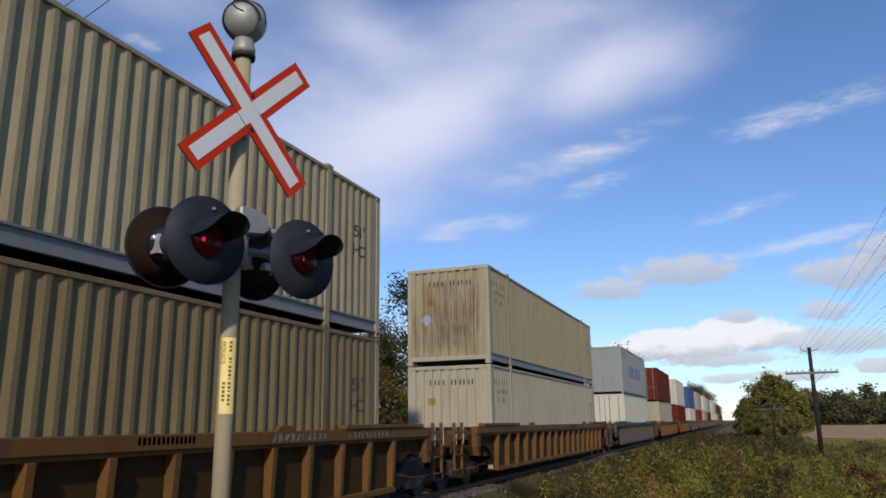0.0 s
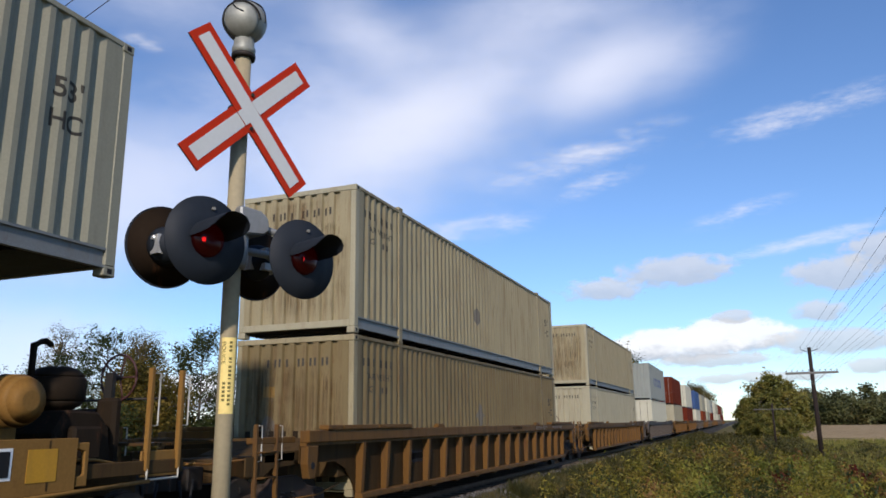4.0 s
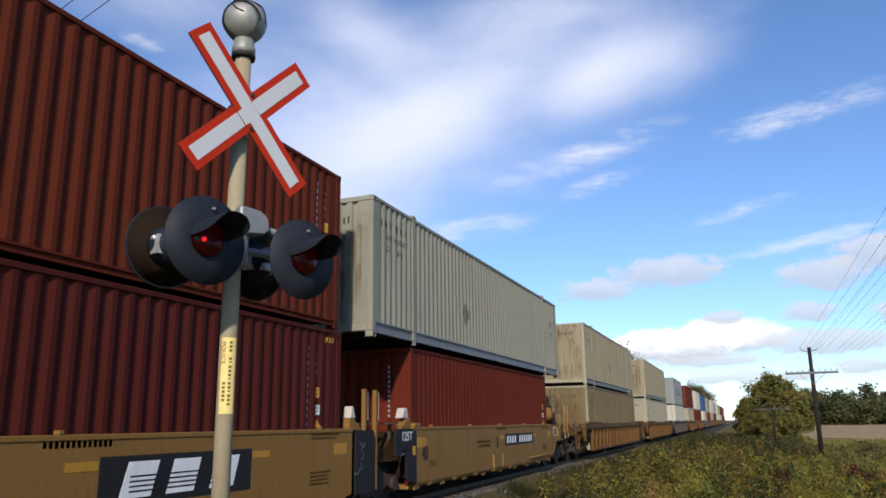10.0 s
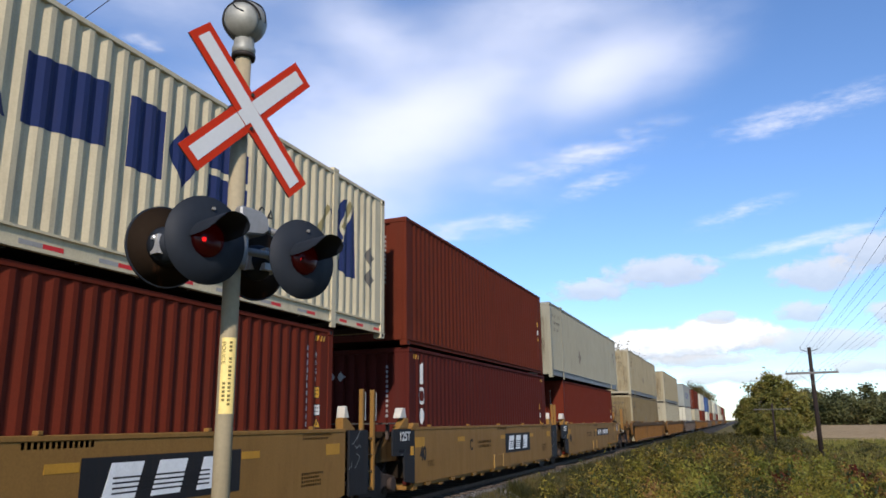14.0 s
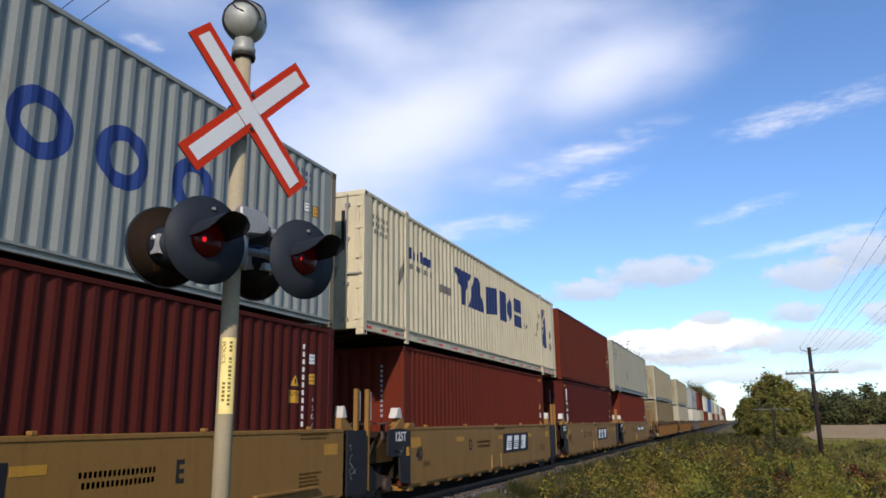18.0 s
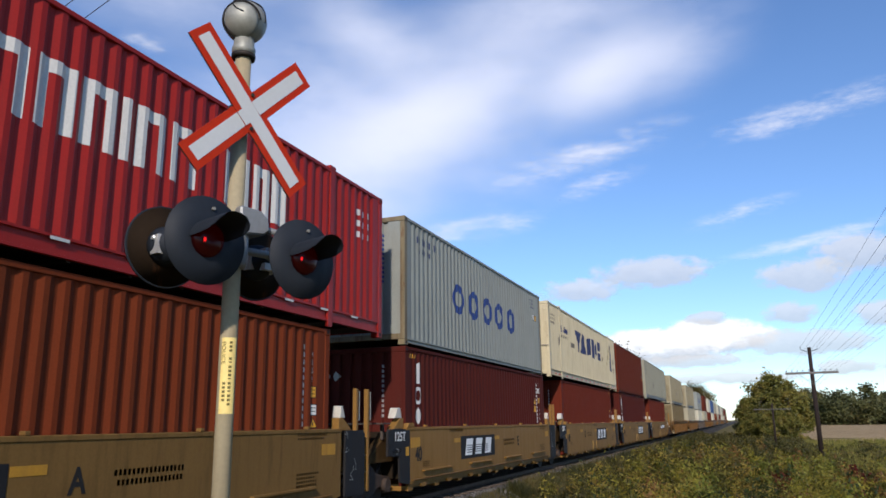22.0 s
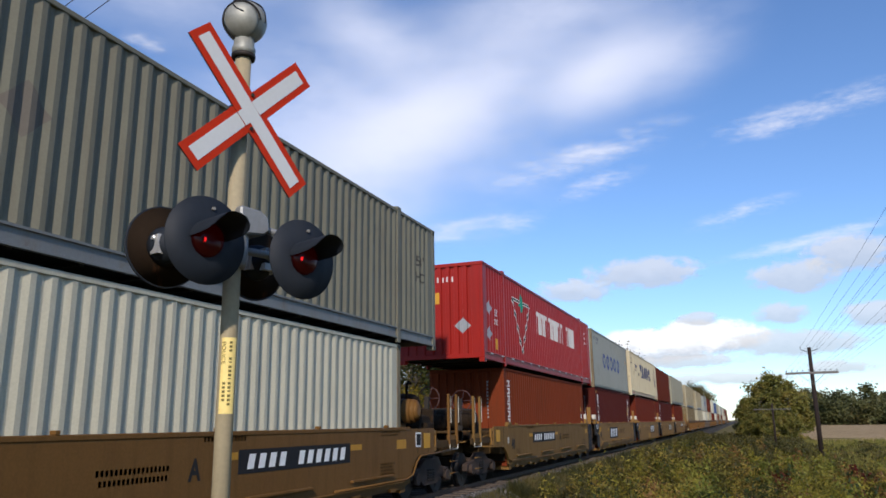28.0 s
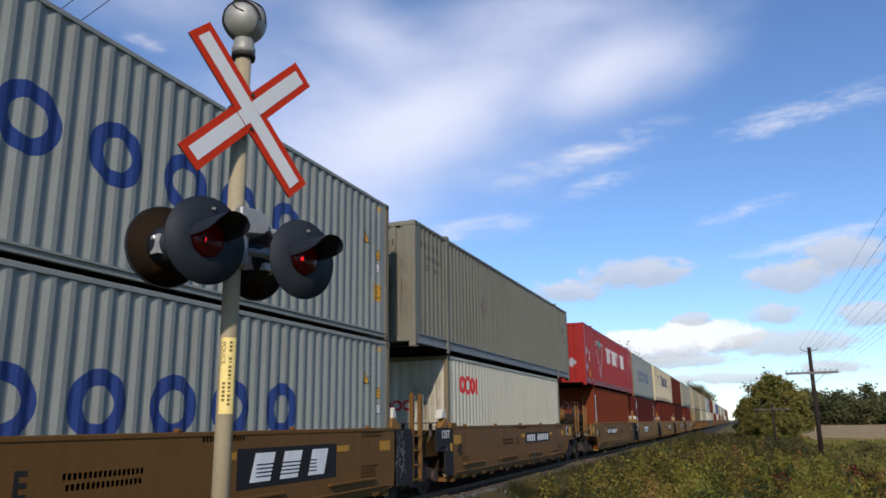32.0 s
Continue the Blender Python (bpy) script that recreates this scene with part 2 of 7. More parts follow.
def cyl(bm, p0, p1, r, seg=12, r2=None):
    p0, p1 = Vector(p0), Vector(p1)
    d = (p1 - p0).normalized()
    u = d.orthogonal().normalized()
    w = d.cross(u)
    r2 = r if r2 is None else r2
    a = [bm.verts.new(p0 + (u * math.cos(t) + w * math.sin(t)) * r) for t in (2 * math.pi * i / seg for i in range(seg))]
    b = [bm.verts.new(p1 + (u * math.cos(t) + w * math.sin(t)) * r2) for t in (2 * math.pi * i / seg for i in range(seg))]
    bm.faces.new(list(reversed(a))), bm.faces.new(b)
    for i in range(seg):
        f = bm.faces.new((a[i], a[(i + 1) % seg], b[(i + 1) % seg], b[i]))
        f.smooth = True
    return bm


def lathe(bm, rings, seg=24):
    """Rings of (radius, z), spun round the z axis; the ends are closed."""
    loops = [[bm.verts.new((r * math.cos(2 * math.pi * i / seg), r * math.sin(2 * math.pi * i / seg), z)) for i in range(seg)] for r, z in rings]
    for a, b in zip(loops, loops[1:]):
        for i in range(seg):
            f = bm.faces.new((a[i], a[(i + 1) % seg], b[(i + 1) % seg], b[i]))
            f.smooth = True
    bm.faces.new(list(reversed(loops[0]))), bm.faces.new(loops[-1])
    return bm


def tube(bm, pts, r, seg=6):
    """A round bar along a line of points, in one piece."""
    pts = [Vector(p) for p in pts]
    rings, u = [], None
    for i, p in enumerate(pts):
        d = (pts[min(i + 1, len(pts) - 1)] - pts[max(i - 1, 0)]).normalized()
        u = d.orthogonal().normalized() if u is None else (u - d * u.dot(d)).normalized()
        w = d.cross(u)
        rings.append([bm.verts.new(p + (u * math.cos(t) + w * math.sin(t)) * r) for t in (2 * math.pi * k / seg for k in range(seg))])
    for a, b in zip(rings, rings[1:]):
        for i in range(seg):
            bm.faces.new((a[i], a[(i + 1) % seg], b[(i + 1) % seg], b[i])).smooth = True
    bm.faces.new(list(reversed(rings[0]))), bm.faces.new(rings[-1])
    return bm


def mesh_of(name, bm, material, bevel=0.0):
    bmesh.ops.recalc_face_normals(bm, faces=bm.faces[:])
    if bevel:
        bmesh.ops.bevel(bm, geom=[e for e in bm.edges if len(e.link_faces) == 2 and e.calc_face_angle(0) > 0.6], offset=bevel, segments=1, affect="EDGES")
    me = bpy.data.meshes.new(name)
    bm.to_mesh(me)
    bm.free()
    me.materials.append(material)
    return me


def part(name, bm, material, parent, label="", bevel=0.0, at=None):
    """Links a bmesh as one mesh object under a thing or a part."""
    me = bm if isinstance(bm, bpy.types.Mesh) else mesh_of(name, bm, material, bevel)
    ob = new(name, me)
    ob.parent = parent
    if at is not None:
        ob.matrix_basis = at
    if label:
        ob["label"] = label
    if name in ("code_bars", "stencil_bars", "rust_streak", "notice_bars", "chalk_marks", "coil_springs"):
        tagged(ob, kind="stuff")
    return ob


def mesh_arrays(name, verts, faces, material, smooth=False):
    """A mesh from numpy arrays of points and of equal-sided faces."""
    me = bpy.data.meshes.new(name)
    k = faces.shape[1]
    me.vertices.add(len(verts))
    me.vertices.foreach_set("co", verts.astype(np.float32).ravel())
    me.loops.add(faces.size)
    me.loops.foreach_set("vertex_index", faces.astype(np.int32).ravel())
    me.polygons.add(len(faces))
    me.polygons.foreach_set("loop_start", np.arange(0, faces.size, k, dtype=np.int32))
    me.polygons.foreach_set("loop_total", np.full(len(faces), k, dtype=np.int32))
    me.update(calc_edges=True)
    me.validate()
    me.materials.append(material)
    return me


def letters(text, size, material, name="lettering", squeeze=1.0, bold=0.0, thick=0.002):
    """Flat lettering in the built-in font: reads along +Y, stands up along Z, faces +X."""
    cu = bpy.data.curves.new(name, "FONT")
    cu.body, cu.size, cu.align_x, cu.align_y = text, size, "CENTER", "CENTER"
    cu.extrude, cu.offset = thick, bold * size
    tmp = bpy.data.objects.new("tmp", cu)
    me = bpy.data.meshes.new_from_object(tmp)
    bpy.data.objects.remove(tmp)
    me.transform(Matrix(((0, 0, 1, 0), (squeeze, 0, 0, 0), (0, 1, 0, 0), (0, 0, 0, 1))))
    me.materials.clear()
    me.materials.append(material)
    return me


# ---- containers ----
END_RIBS = (0.265, 0.055, 0.022)   # pitch, depth and slope of the end walls
RIB_LONG, RIB_SEA = 0.036, 0.029   # depth of the side ribs of long and of deep-sea boxes
W40, W53, L40, L53, HC = 2.438, 2.59, 12.192, 16.154, 2.896


def corrugation(length, pitch=0.262, depth=0.036, slope=0.07):
    """Breakpoints (along, depth) of a trapezoid corrugation with plain margins."""
    n = int((length - 0.12) / pitch)
    y = (length - n * pitch) / 2
    pts = [(0.0, 0.0), (y, 0.0)]
    for i in range(n):
        a = y + i * pitch
        pts += [(a + slope, -depth), (a + 0.123, -depth), (a + 0.123 + slope, 0.0), (a + pitch, 0.0)]
    return pts + [(length, 0.0)]


def corrugated(length, height, pitch=0.262, depth=0.036, slope=0.07):
    """A corrugated sheet from (0,0,0) along +Y, its outer flats at x = 0, facing +X."""
    pts = corrugation(length, pitch, depth, slope)
    bm = bmesh.new()
    rows = [[bm.verts.new((d + o, y, z)) for y, d in pts] for o, z in ((0, 0), (0, height), (-0.012, height), (-0.012, 0))]
    for k in range(4):
        a, b = rows[k], rows[(k + 1) % 4]
        for i in range(len(pts) - 1):
            bm.faces.new((a[i], a[i + 1], b[i + 1], b[i]))
    bm.faces.new([r[0] for r in rows]), bm.faces.new([r[-1] for r in reversed(rows)])
    return bm


def flat_shape(bm, outline):
    bm.faces.new([bm.verts.new((0, u, v)) for u, v in outline])
    return bm


def flat_ring(bm, cu, cv, ru, rv, w, a0=0, a1=360, n=28):
    """A band of width w along an ellipse, from angle a0 to a1."""
    inner, outer = [], []
    for i in range(n + 1):
        t = radians(a0 + (a1 - a0) * i / n)
        inner.append(bm.verts.new((0, cu + (ru - w) * math.cos(t), cv + (rv - w) * math.sin(t))))
        outer.append(bm.verts.new((0, cu + ru * math.cos(t), cv + rv * math.sin(t))))
    for i in range(n):
        bm.faces.new((inner[i], outer[i], outer[i + 1], inner[i + 1]))
    return bm


def bars(bm, u, v, count, w, h, gap, down=False):
    """A row (or a column) of plain bars that stand for writing."""
    for i in range(count):
        a, b = (u, v - i * (h + gap)) if down else (u + i * (w + gap), v)
        flat_shape(bm, [(a, b), (a + w, b), (a + w, b + h), (a, b + h)])
    return bm


def conform(bm, pts, lift=0.0025):
    """Cuts a flat marking at the breakpoints of a corrugation and lays it on the sheet."""
    ys = [v.co.y for v in bm.verts]
    lo, hi = min(ys), max(ys)
    for y, _ in pts:
        if lo < y < hi:
            bmesh.ops.bisect_plane(bm, geom=bm.verts[:] + bm.edges[:] + bm.faces[:], plane_co=(0, y, 0), plane_no=(0, 1, 0), dist=1e-5)
    py, pd = [p[0] for p in pts], [p[1] for p in pts]
    for v in bm.verts:
        v.co.x = float(np.interp(v.co.y, py, pd)) + lift
    return bm


def container_parts(root, length, width, colour, domestic, doors, end_colour=None):
    """All parts of a container; its base centre is the root's origin, +Y its leading end."""
    skin, half, L2 = BOX[colour], width / 2, length / 2
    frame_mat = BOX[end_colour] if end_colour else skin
    sill = 0.32 if domestic else 0.16
    lift = 0.09 if domestic else 0.05
    post = 0.16
    for sx in (-1, 1):
        for sy in (-1, 1):
            x0, x1 = sorted((sx * half, sx * (half - 0.11)))
            y0, y1 = sorted((sy * L2, sy * (L2 - post)))
            part("corner_post", box(bmesh.new(), x0, x1, y0, y1, 0.12, HC - 0.12), frame_mat, root, bevel=0.012)
            for z in (0.0, HC - 0.12):
                cx0, cx1 = sorted((sx * (half + 0.004), sx * (half - 0.16)))
                cy0, cy1 = sorted((sy * (L2 + 0.004), sy * (L2 - 0.178)))
                cast = part("corner_casting", box(bmesh.new(), cx0, cx1, cy0, cy1, z, z + 0.12), frame_mat, root, bevel=0.012)
                hole = bmesh.new()
                box(hole, sx * (half + 0.002), sx * (half + 0.006), sy * (L2 - 0.12), sy * (L2 - 0.05), z + 0.03, z + 0.09)
                part("casting_hole", hole, BLACK, cast)
    for sx in (-1, 1):
        turn = Matrix.Rotation(0 if sx > 0 else math.pi, 4, "Z")
        x0, x1 = sorted((sx * half, sx * (half - 0.07)))
        part("top_rail", box(bmesh.new(), x0, x1, -L2 + post, L2 - post, HC - 0.075, HC - 0.004), skin, root, bevel=0.008)
        rail = prism(bmesh.new(), [(sx * (half - 0.07), lift), (sx * half, lift), (sx * half, lift + 0.03), (sx * (half - 0.035), lift + 0.04), (sx * (half - 0.035), sill - 0.035), (sx * half, sill - 0.03), (sx * half, sill), (sx * (half - 0.07), sill)], "y", -L2 + post, L2 - post)
        part("bottom_rail", rail, (BOX[colour] if colour in ("red", "warmwhite") else RAIL_GREY) if domestic else skin, root)
        panel = corrugated(length - 2 * post, HC - 0.075 - sill, depth=RIB_LONG if domestic else RIB_SEA)
        part("side_panel", panel, skin, root, at=Matrix.Translation((sx * (half - 0.012), -sx * (L2 - post), sill)) @ turn)
        if domestic:
            for sy in (-1, 1):
                y = sy * (L40 / 2 - 0.08)
                p = bmesh.new()
                box(p, *sorted((sx * (half - 0.05), sx * (half + 0.006))), y - 0.08, y + 0.08, 0.0, HC)
                box(p, *sorted((sx * (half - 0.14), sx * (half + 0.010))), y - 0.10, y + 0.10, HC - 0.02, HC + 0.055)
                part("stacking_post", p, skin if sill > 0.2 else RAIL_GREY, root, bevel=0.006)
    top = corrugated(width - 0.16, length - 2 * post, 0.3, 0.02)
    part("roof_panel", top, skin, root, at=Matrix.Translation((half - 0.08, -L2 + post, HC - 0.03)) @ Matrix(((0, -1, 0, 0), (0, 0, 1, 0), (1, 0, 0, 0), (0, 0, 0, 1))))
    part("floor", box(bmesh.new(), -half + 0.07, half - 0.07, -L2 + 0.1, L2 - 0.1, 0.13, 0.16), STEEL, root)
    if domestic:
        beam = mesh_of("floor_beam", box(bmesh.new(), -half + 0.08, half - 0.08, -0.03, 0.03, 0.07, 0.13), STEEL)
        for i in range(int(length / 0.9)):
            part("floor_beam", beam, None, root, at=Matrix.Translation((0, -L2 + 0.5 + i * 0.9, 0)))
    for sy in (-1, 1):
        y0, y1 = sorted((sy * L2, sy * (L2 - 0.08)))
        header = bmesh.new()
        box(header, -half + 0.11, half - 0.11, y0, y1, HC - 0.11, HC - 0.004)
        part("end_header", header, frame_mat, root, bevel=0.01)
        part("end_sill", box(bmesh.new(), -half + 0.11, half - 0.11, y0, y1, 0.12, 0.25), frame_mat, root, bevel=0.01)
        turn = Matrix.Rotation(-math.pi / 2 if sy < 0 else math.pi / 2, 4, "Z")
        if doors and sy < 0:
            for sx in (-1, 1):
                x0, x1 = sorted((sx * 0.012, sx * (half - 0.115)))
                d = part("door", box(bmesh.new(), x0, x1, -L2 + 0.02, -L2 + 0.07, 0.145, HC - 0.115), skin, root, bevel=0.01)
                for k in (0.28, 0.78):
                    x = sx * (half - 0.11) * k
                    r = bmesh.new()
                    cyl(r, (x, -L2 - 0.015, 0.1), (x, -L2 - 0.015, HC - 0.08), 0.019, 8)
                    for z in (0.3, 1.0, 1.9, 2.6):
                        box(r, x - 0.05, x + 0.05, -L2 - 0.03, -L2 + 0.022, z - 0.03, z + 0.03)
                    box(r, x - 0.02, x + 0.34, -L2 - 0.035, -L2 - 0.015, 1.18, 1.21)
                    part("locking_bar", r, GALV, d)
                for z in (0.35, 0.95, 1.55, 2.15, 2.6):
                    part("hinge", box(bmesh.new(), *sorted((sx * (half - 0.17), sx * (half - 0.02))), -L2 - 0.012, -L2 + 0.02, z - 0.05, z + 0.05), frame_mat, d)
        else:
            e = corrugated(width - 0.22, HC - 0.36, *END_RIBS)
            part("end_panel", e, skin, root, at=Matrix.Translation((sy * (half - 0.11), sy * (L2 - 0.012), 0.25)) @ turn)
    return root


def marking(root, length, width, domestic, build, material, name="marking", label="", side=1):
    """A painted marking on the near side; build draws it in (along from the trailing end, up from the base)."""
    post, sill = 0.16, 0.32 if domestic else 0.16
    bm = bmesh.new()
    build(bm)
    for v in bm.verts:
        v.co.y -= post
        v.co.z -= sill
    conform(bm, corrugation(length - 2 * post, depth=RIB_LONG if domestic else RIB_SEA))
    return part(name, bm, material, root, label, at=Matrix.Translation((width / 2 - 0.012, -length / 2 + post, sill)))


def sheet_text(root, length, width, domestic, text, size, u, v, material, name, squeeze=1.0, bold=0.0):
    """Lettering painted on the corrugated near side, its centre at (u, v)."""
    me = letters(text, size, material, name, squeeze, bold, 0.0)
    def draw(bm):
        bm.from_mesh(me)
        for q in bm.verts:
            q.co = (0, q.co.y + u, q.co.z + v)
    return marking(root, length, width, domestic, draw, material, name)


def end_marking(root, length, width, build, material, name="marking", label=""):
    """A marking on the trailing end; build draws it in (from the far side to the near side, up)."""
    bm = bmesh.new()
    build(bm)
    for v in bm.verts:
        v.co.y -= 0.11
        v.co.z -= 0.25
    conform(bm, corrugation(width - 0.22, *END_RIBS), 0.003)
    return part(name, bm, material, root, label, at=Matrix.Translation((-(width / 2 - 0.11), -length / 2 + 0.012, 0.25)) @ Matrix.Rotation(-math.pi / 2, 4, "Z"))


def place(y):
    """Place along the track at 16 s, for a thing noted at the train's nominal spacing."""
    return 14.93 + (y - 15.0) * 0.9867


TRAIN = []     # (thing, place along the track at 16 s, height)
XC = -7.849    # the track's centre line


def make_container(front, z, size, colour, label, doors=False, end_colour=None):
    """A container whose leading end stands at front (at 16 s)."""
    length, width = (L53, W53) if size == 53 else (L40, W40)
    root = new("shipping_container")
    tagged(root, label, "shipping container", "containers on the train")
    container_parts(root, length, width, colour, size == 53, doors, end_colour)
    TRAIN.append((root, place(front) - length / 2, z))
    return root


def lettering_rows(u, v, rows, w=0.05, h=0.09):
    """Small stencilled rows as plain bars: (indent, count) for each row."""
    def draw(bm):
        for i, (ind, n) in enumerate(rows):
            bars(bm, u + ind, v - i * h * 1.7, n, w, h, w * 0.7)
    return draw


def diamond(u, v, r):
    return lambda bm: flat_shape(bm, [(u - r, v), (u, v - r), (u + r, v), (u, v + r)])


def rect(u0, v0, u1, v1):
    return lambda bm: flat_shape(bm, [(u0, v0), (u1, v0), (u1, v1), (u0, v1)])


def iso_stencils(c, colour, near_lead=True, du=0.0, yel=(11.70, 1.79), whi=(11.72, 1.5), size=(11.68, 2.42), tri=(11.73, 1.28)):
    """The small upright code, the plates and the warning mark of a deep-sea container; du moves them along the side."""
    if near_lead:
        marking(c, L40, W40, False, lambda bm: bars(bm, 11.39 + du, 2.48, 11, 0.04, 0.08, 0.045, down=True), colour, "code_bars")
        size_code(c, size[0] + du, size[1], colour)
    def plated(u, v, w, h, mat, name):
        marking(c, L40, W40, False, rect(u - w - 0.015, v - h - 0.015, u + w + 0.015, v + h + 0.015), DARK_MARK, "plate_border")
        marking(c, L40, W40, False, rect(u - w, v - h, u + w, v + h), mat, name).location.x += 0.002
        marking(c, L40, W40, False, lambda bm: [bars(bm, u - w * 0.7, v + k, 3, w * 0.36, h * 0.22, w * 0.16) for k in (h * 0.3, -h * 0.45)], DARK_MARK, "notice_bars").location.x += 0.004
    plated(yel[0] + du, yel[1], 0.07, 0.085, YELLOW, "yellow_plate")
    plated(whi[0] + du, whi[1], 0.065, 0.08, PALE_MARK, "white_plate")
    if tri:
        warning_triangle(c, tri[0] + du, tri[1], 0.1)
    end_marking(c, L40, W40, lambda bm: bars(bm, 1.88, 2.45, 11, 0.03, 0.06, 0.045, down=True), FADED_WHITE if colour is PALE_MARK else colour, "code_bars")


def warning_triangle(c, u, v, r=0.14):
    """A yellow triangle in a black border, with a dark bolt in it."""
    def tri(k, d=0.0):
        return lambda bm: flat_shape(bm, [(u - r * k, v - r * 0.8 * k + d), (u + r * k, v - r * 0.8 * k + d), (u, v + r * k + d)])
    marking(c, L40, W40, False, tri(1.0), DARK_MARK, "triangle_border")
    marking(c, L40, W40, False, tri(0.74, -0.004), YELLOW, "warning_triangle").location.x += 0.002
    marking(c, L40, W40, False, rect(u - 0.012, v - r * 0.35, u + 0.012, v + r * 0.25), DARK_MARK, "triangle_bolt").location.x += 0.004


def size_code(c, u, v, colour):
    """The size and type code, one character below the other."""
    for k, ch in enumerate("45G1"):
        sheet_text(c, L40, W40, False, ch, 0.12, u, v - k * 0.14, colour, "size_code", 0.75)


def dashes(c, where):
    """Yellow and black height stripes beside the top castings."""
    for u in where:
        for k in range(4):
            marking(c, L40, W40, False, lambda bm: flat_shape(bm, [(u + k * 0.085, 2.66), (u + k * 0.085 + 0.045, 2.66), (u + k * 0.085 + 0.075, 2.75), (u + k * 0.085 + 0.03, 2.75)]), YELLOW, "height_stripe")


def domestic_stencils(c, colour=None):
    m = colour or FADED_BLACK
    marking(c, L53, W53, True, lambda bm: (bars(bm, 0.45, 2.34, 4, 0.045, 0.15, 0.075), bars(bm, 1.1, 2.34, 6, 0.045, 0.15, 0.075)), m, "code_bars")
    sheet_text(c, L53, W53, True, "TARE WEIGHT", 0.17, 1.12, 2.14, m, "tare_text", 1.0, 0.01)
    sheet_text(c, L53, W53, True, "KG", 0.17, 0.72, 1.9, m, "tare_text", 1.0, 0.01)
    marking(c, L53, W53, True, lambda bm: bars(bm, 1.15, 1.84, 4, 0.04, 0.12, 0.07), m, "code_bars")
    sheet_text(c, L53, W53, True, "53'", 0.33, L53 - 0.85, 1.95, m, "size_mark", 1.0, 0.02)
    sheet_text(c, L53, W53, True, "HC", 0.30, L53 - 0.85, 1.58, m, "size_mark", 1.0, 0.02)
    end_marking(c, L53, W53, lambda bm: (bars(bm, 0.7, 2.34, 4, 0.045, 0.15, 0.085), bars(bm, 1.35, 2.34, 6, 0.045, 0.15, 0.085)), m, "code_bars")
    end_marking(c, L53, W53, rect(0.62, 1.78, 0.86, 1.98), FADED_YELLOW, "yellow_plate")


def streaks(c, length, width, spots, mat):
    """Rust runs on the trailing end, one soft stain each: (across, top, length, half width)."""
    for k, (u, v, run, spread) in enumerate(spots):
        lo, hi = max(0.125, u - spread), min(width - 0.125, u + spread)
        end_marking(c, length, width, rect(lo, max(0.27, v - run), hi, v), mat, "rust_streak", "brown rust runs").location.y -= 0.0012 * (k + 1)


def worn_patch(c, u, v, s=0.32):
    """A diamond placard holder, scuffed."""
    return marking(c, L53, W53, True, diamond(u, v, s), PATCH_GREY, "placard_holder", "scuffed grey diamond placard holder")


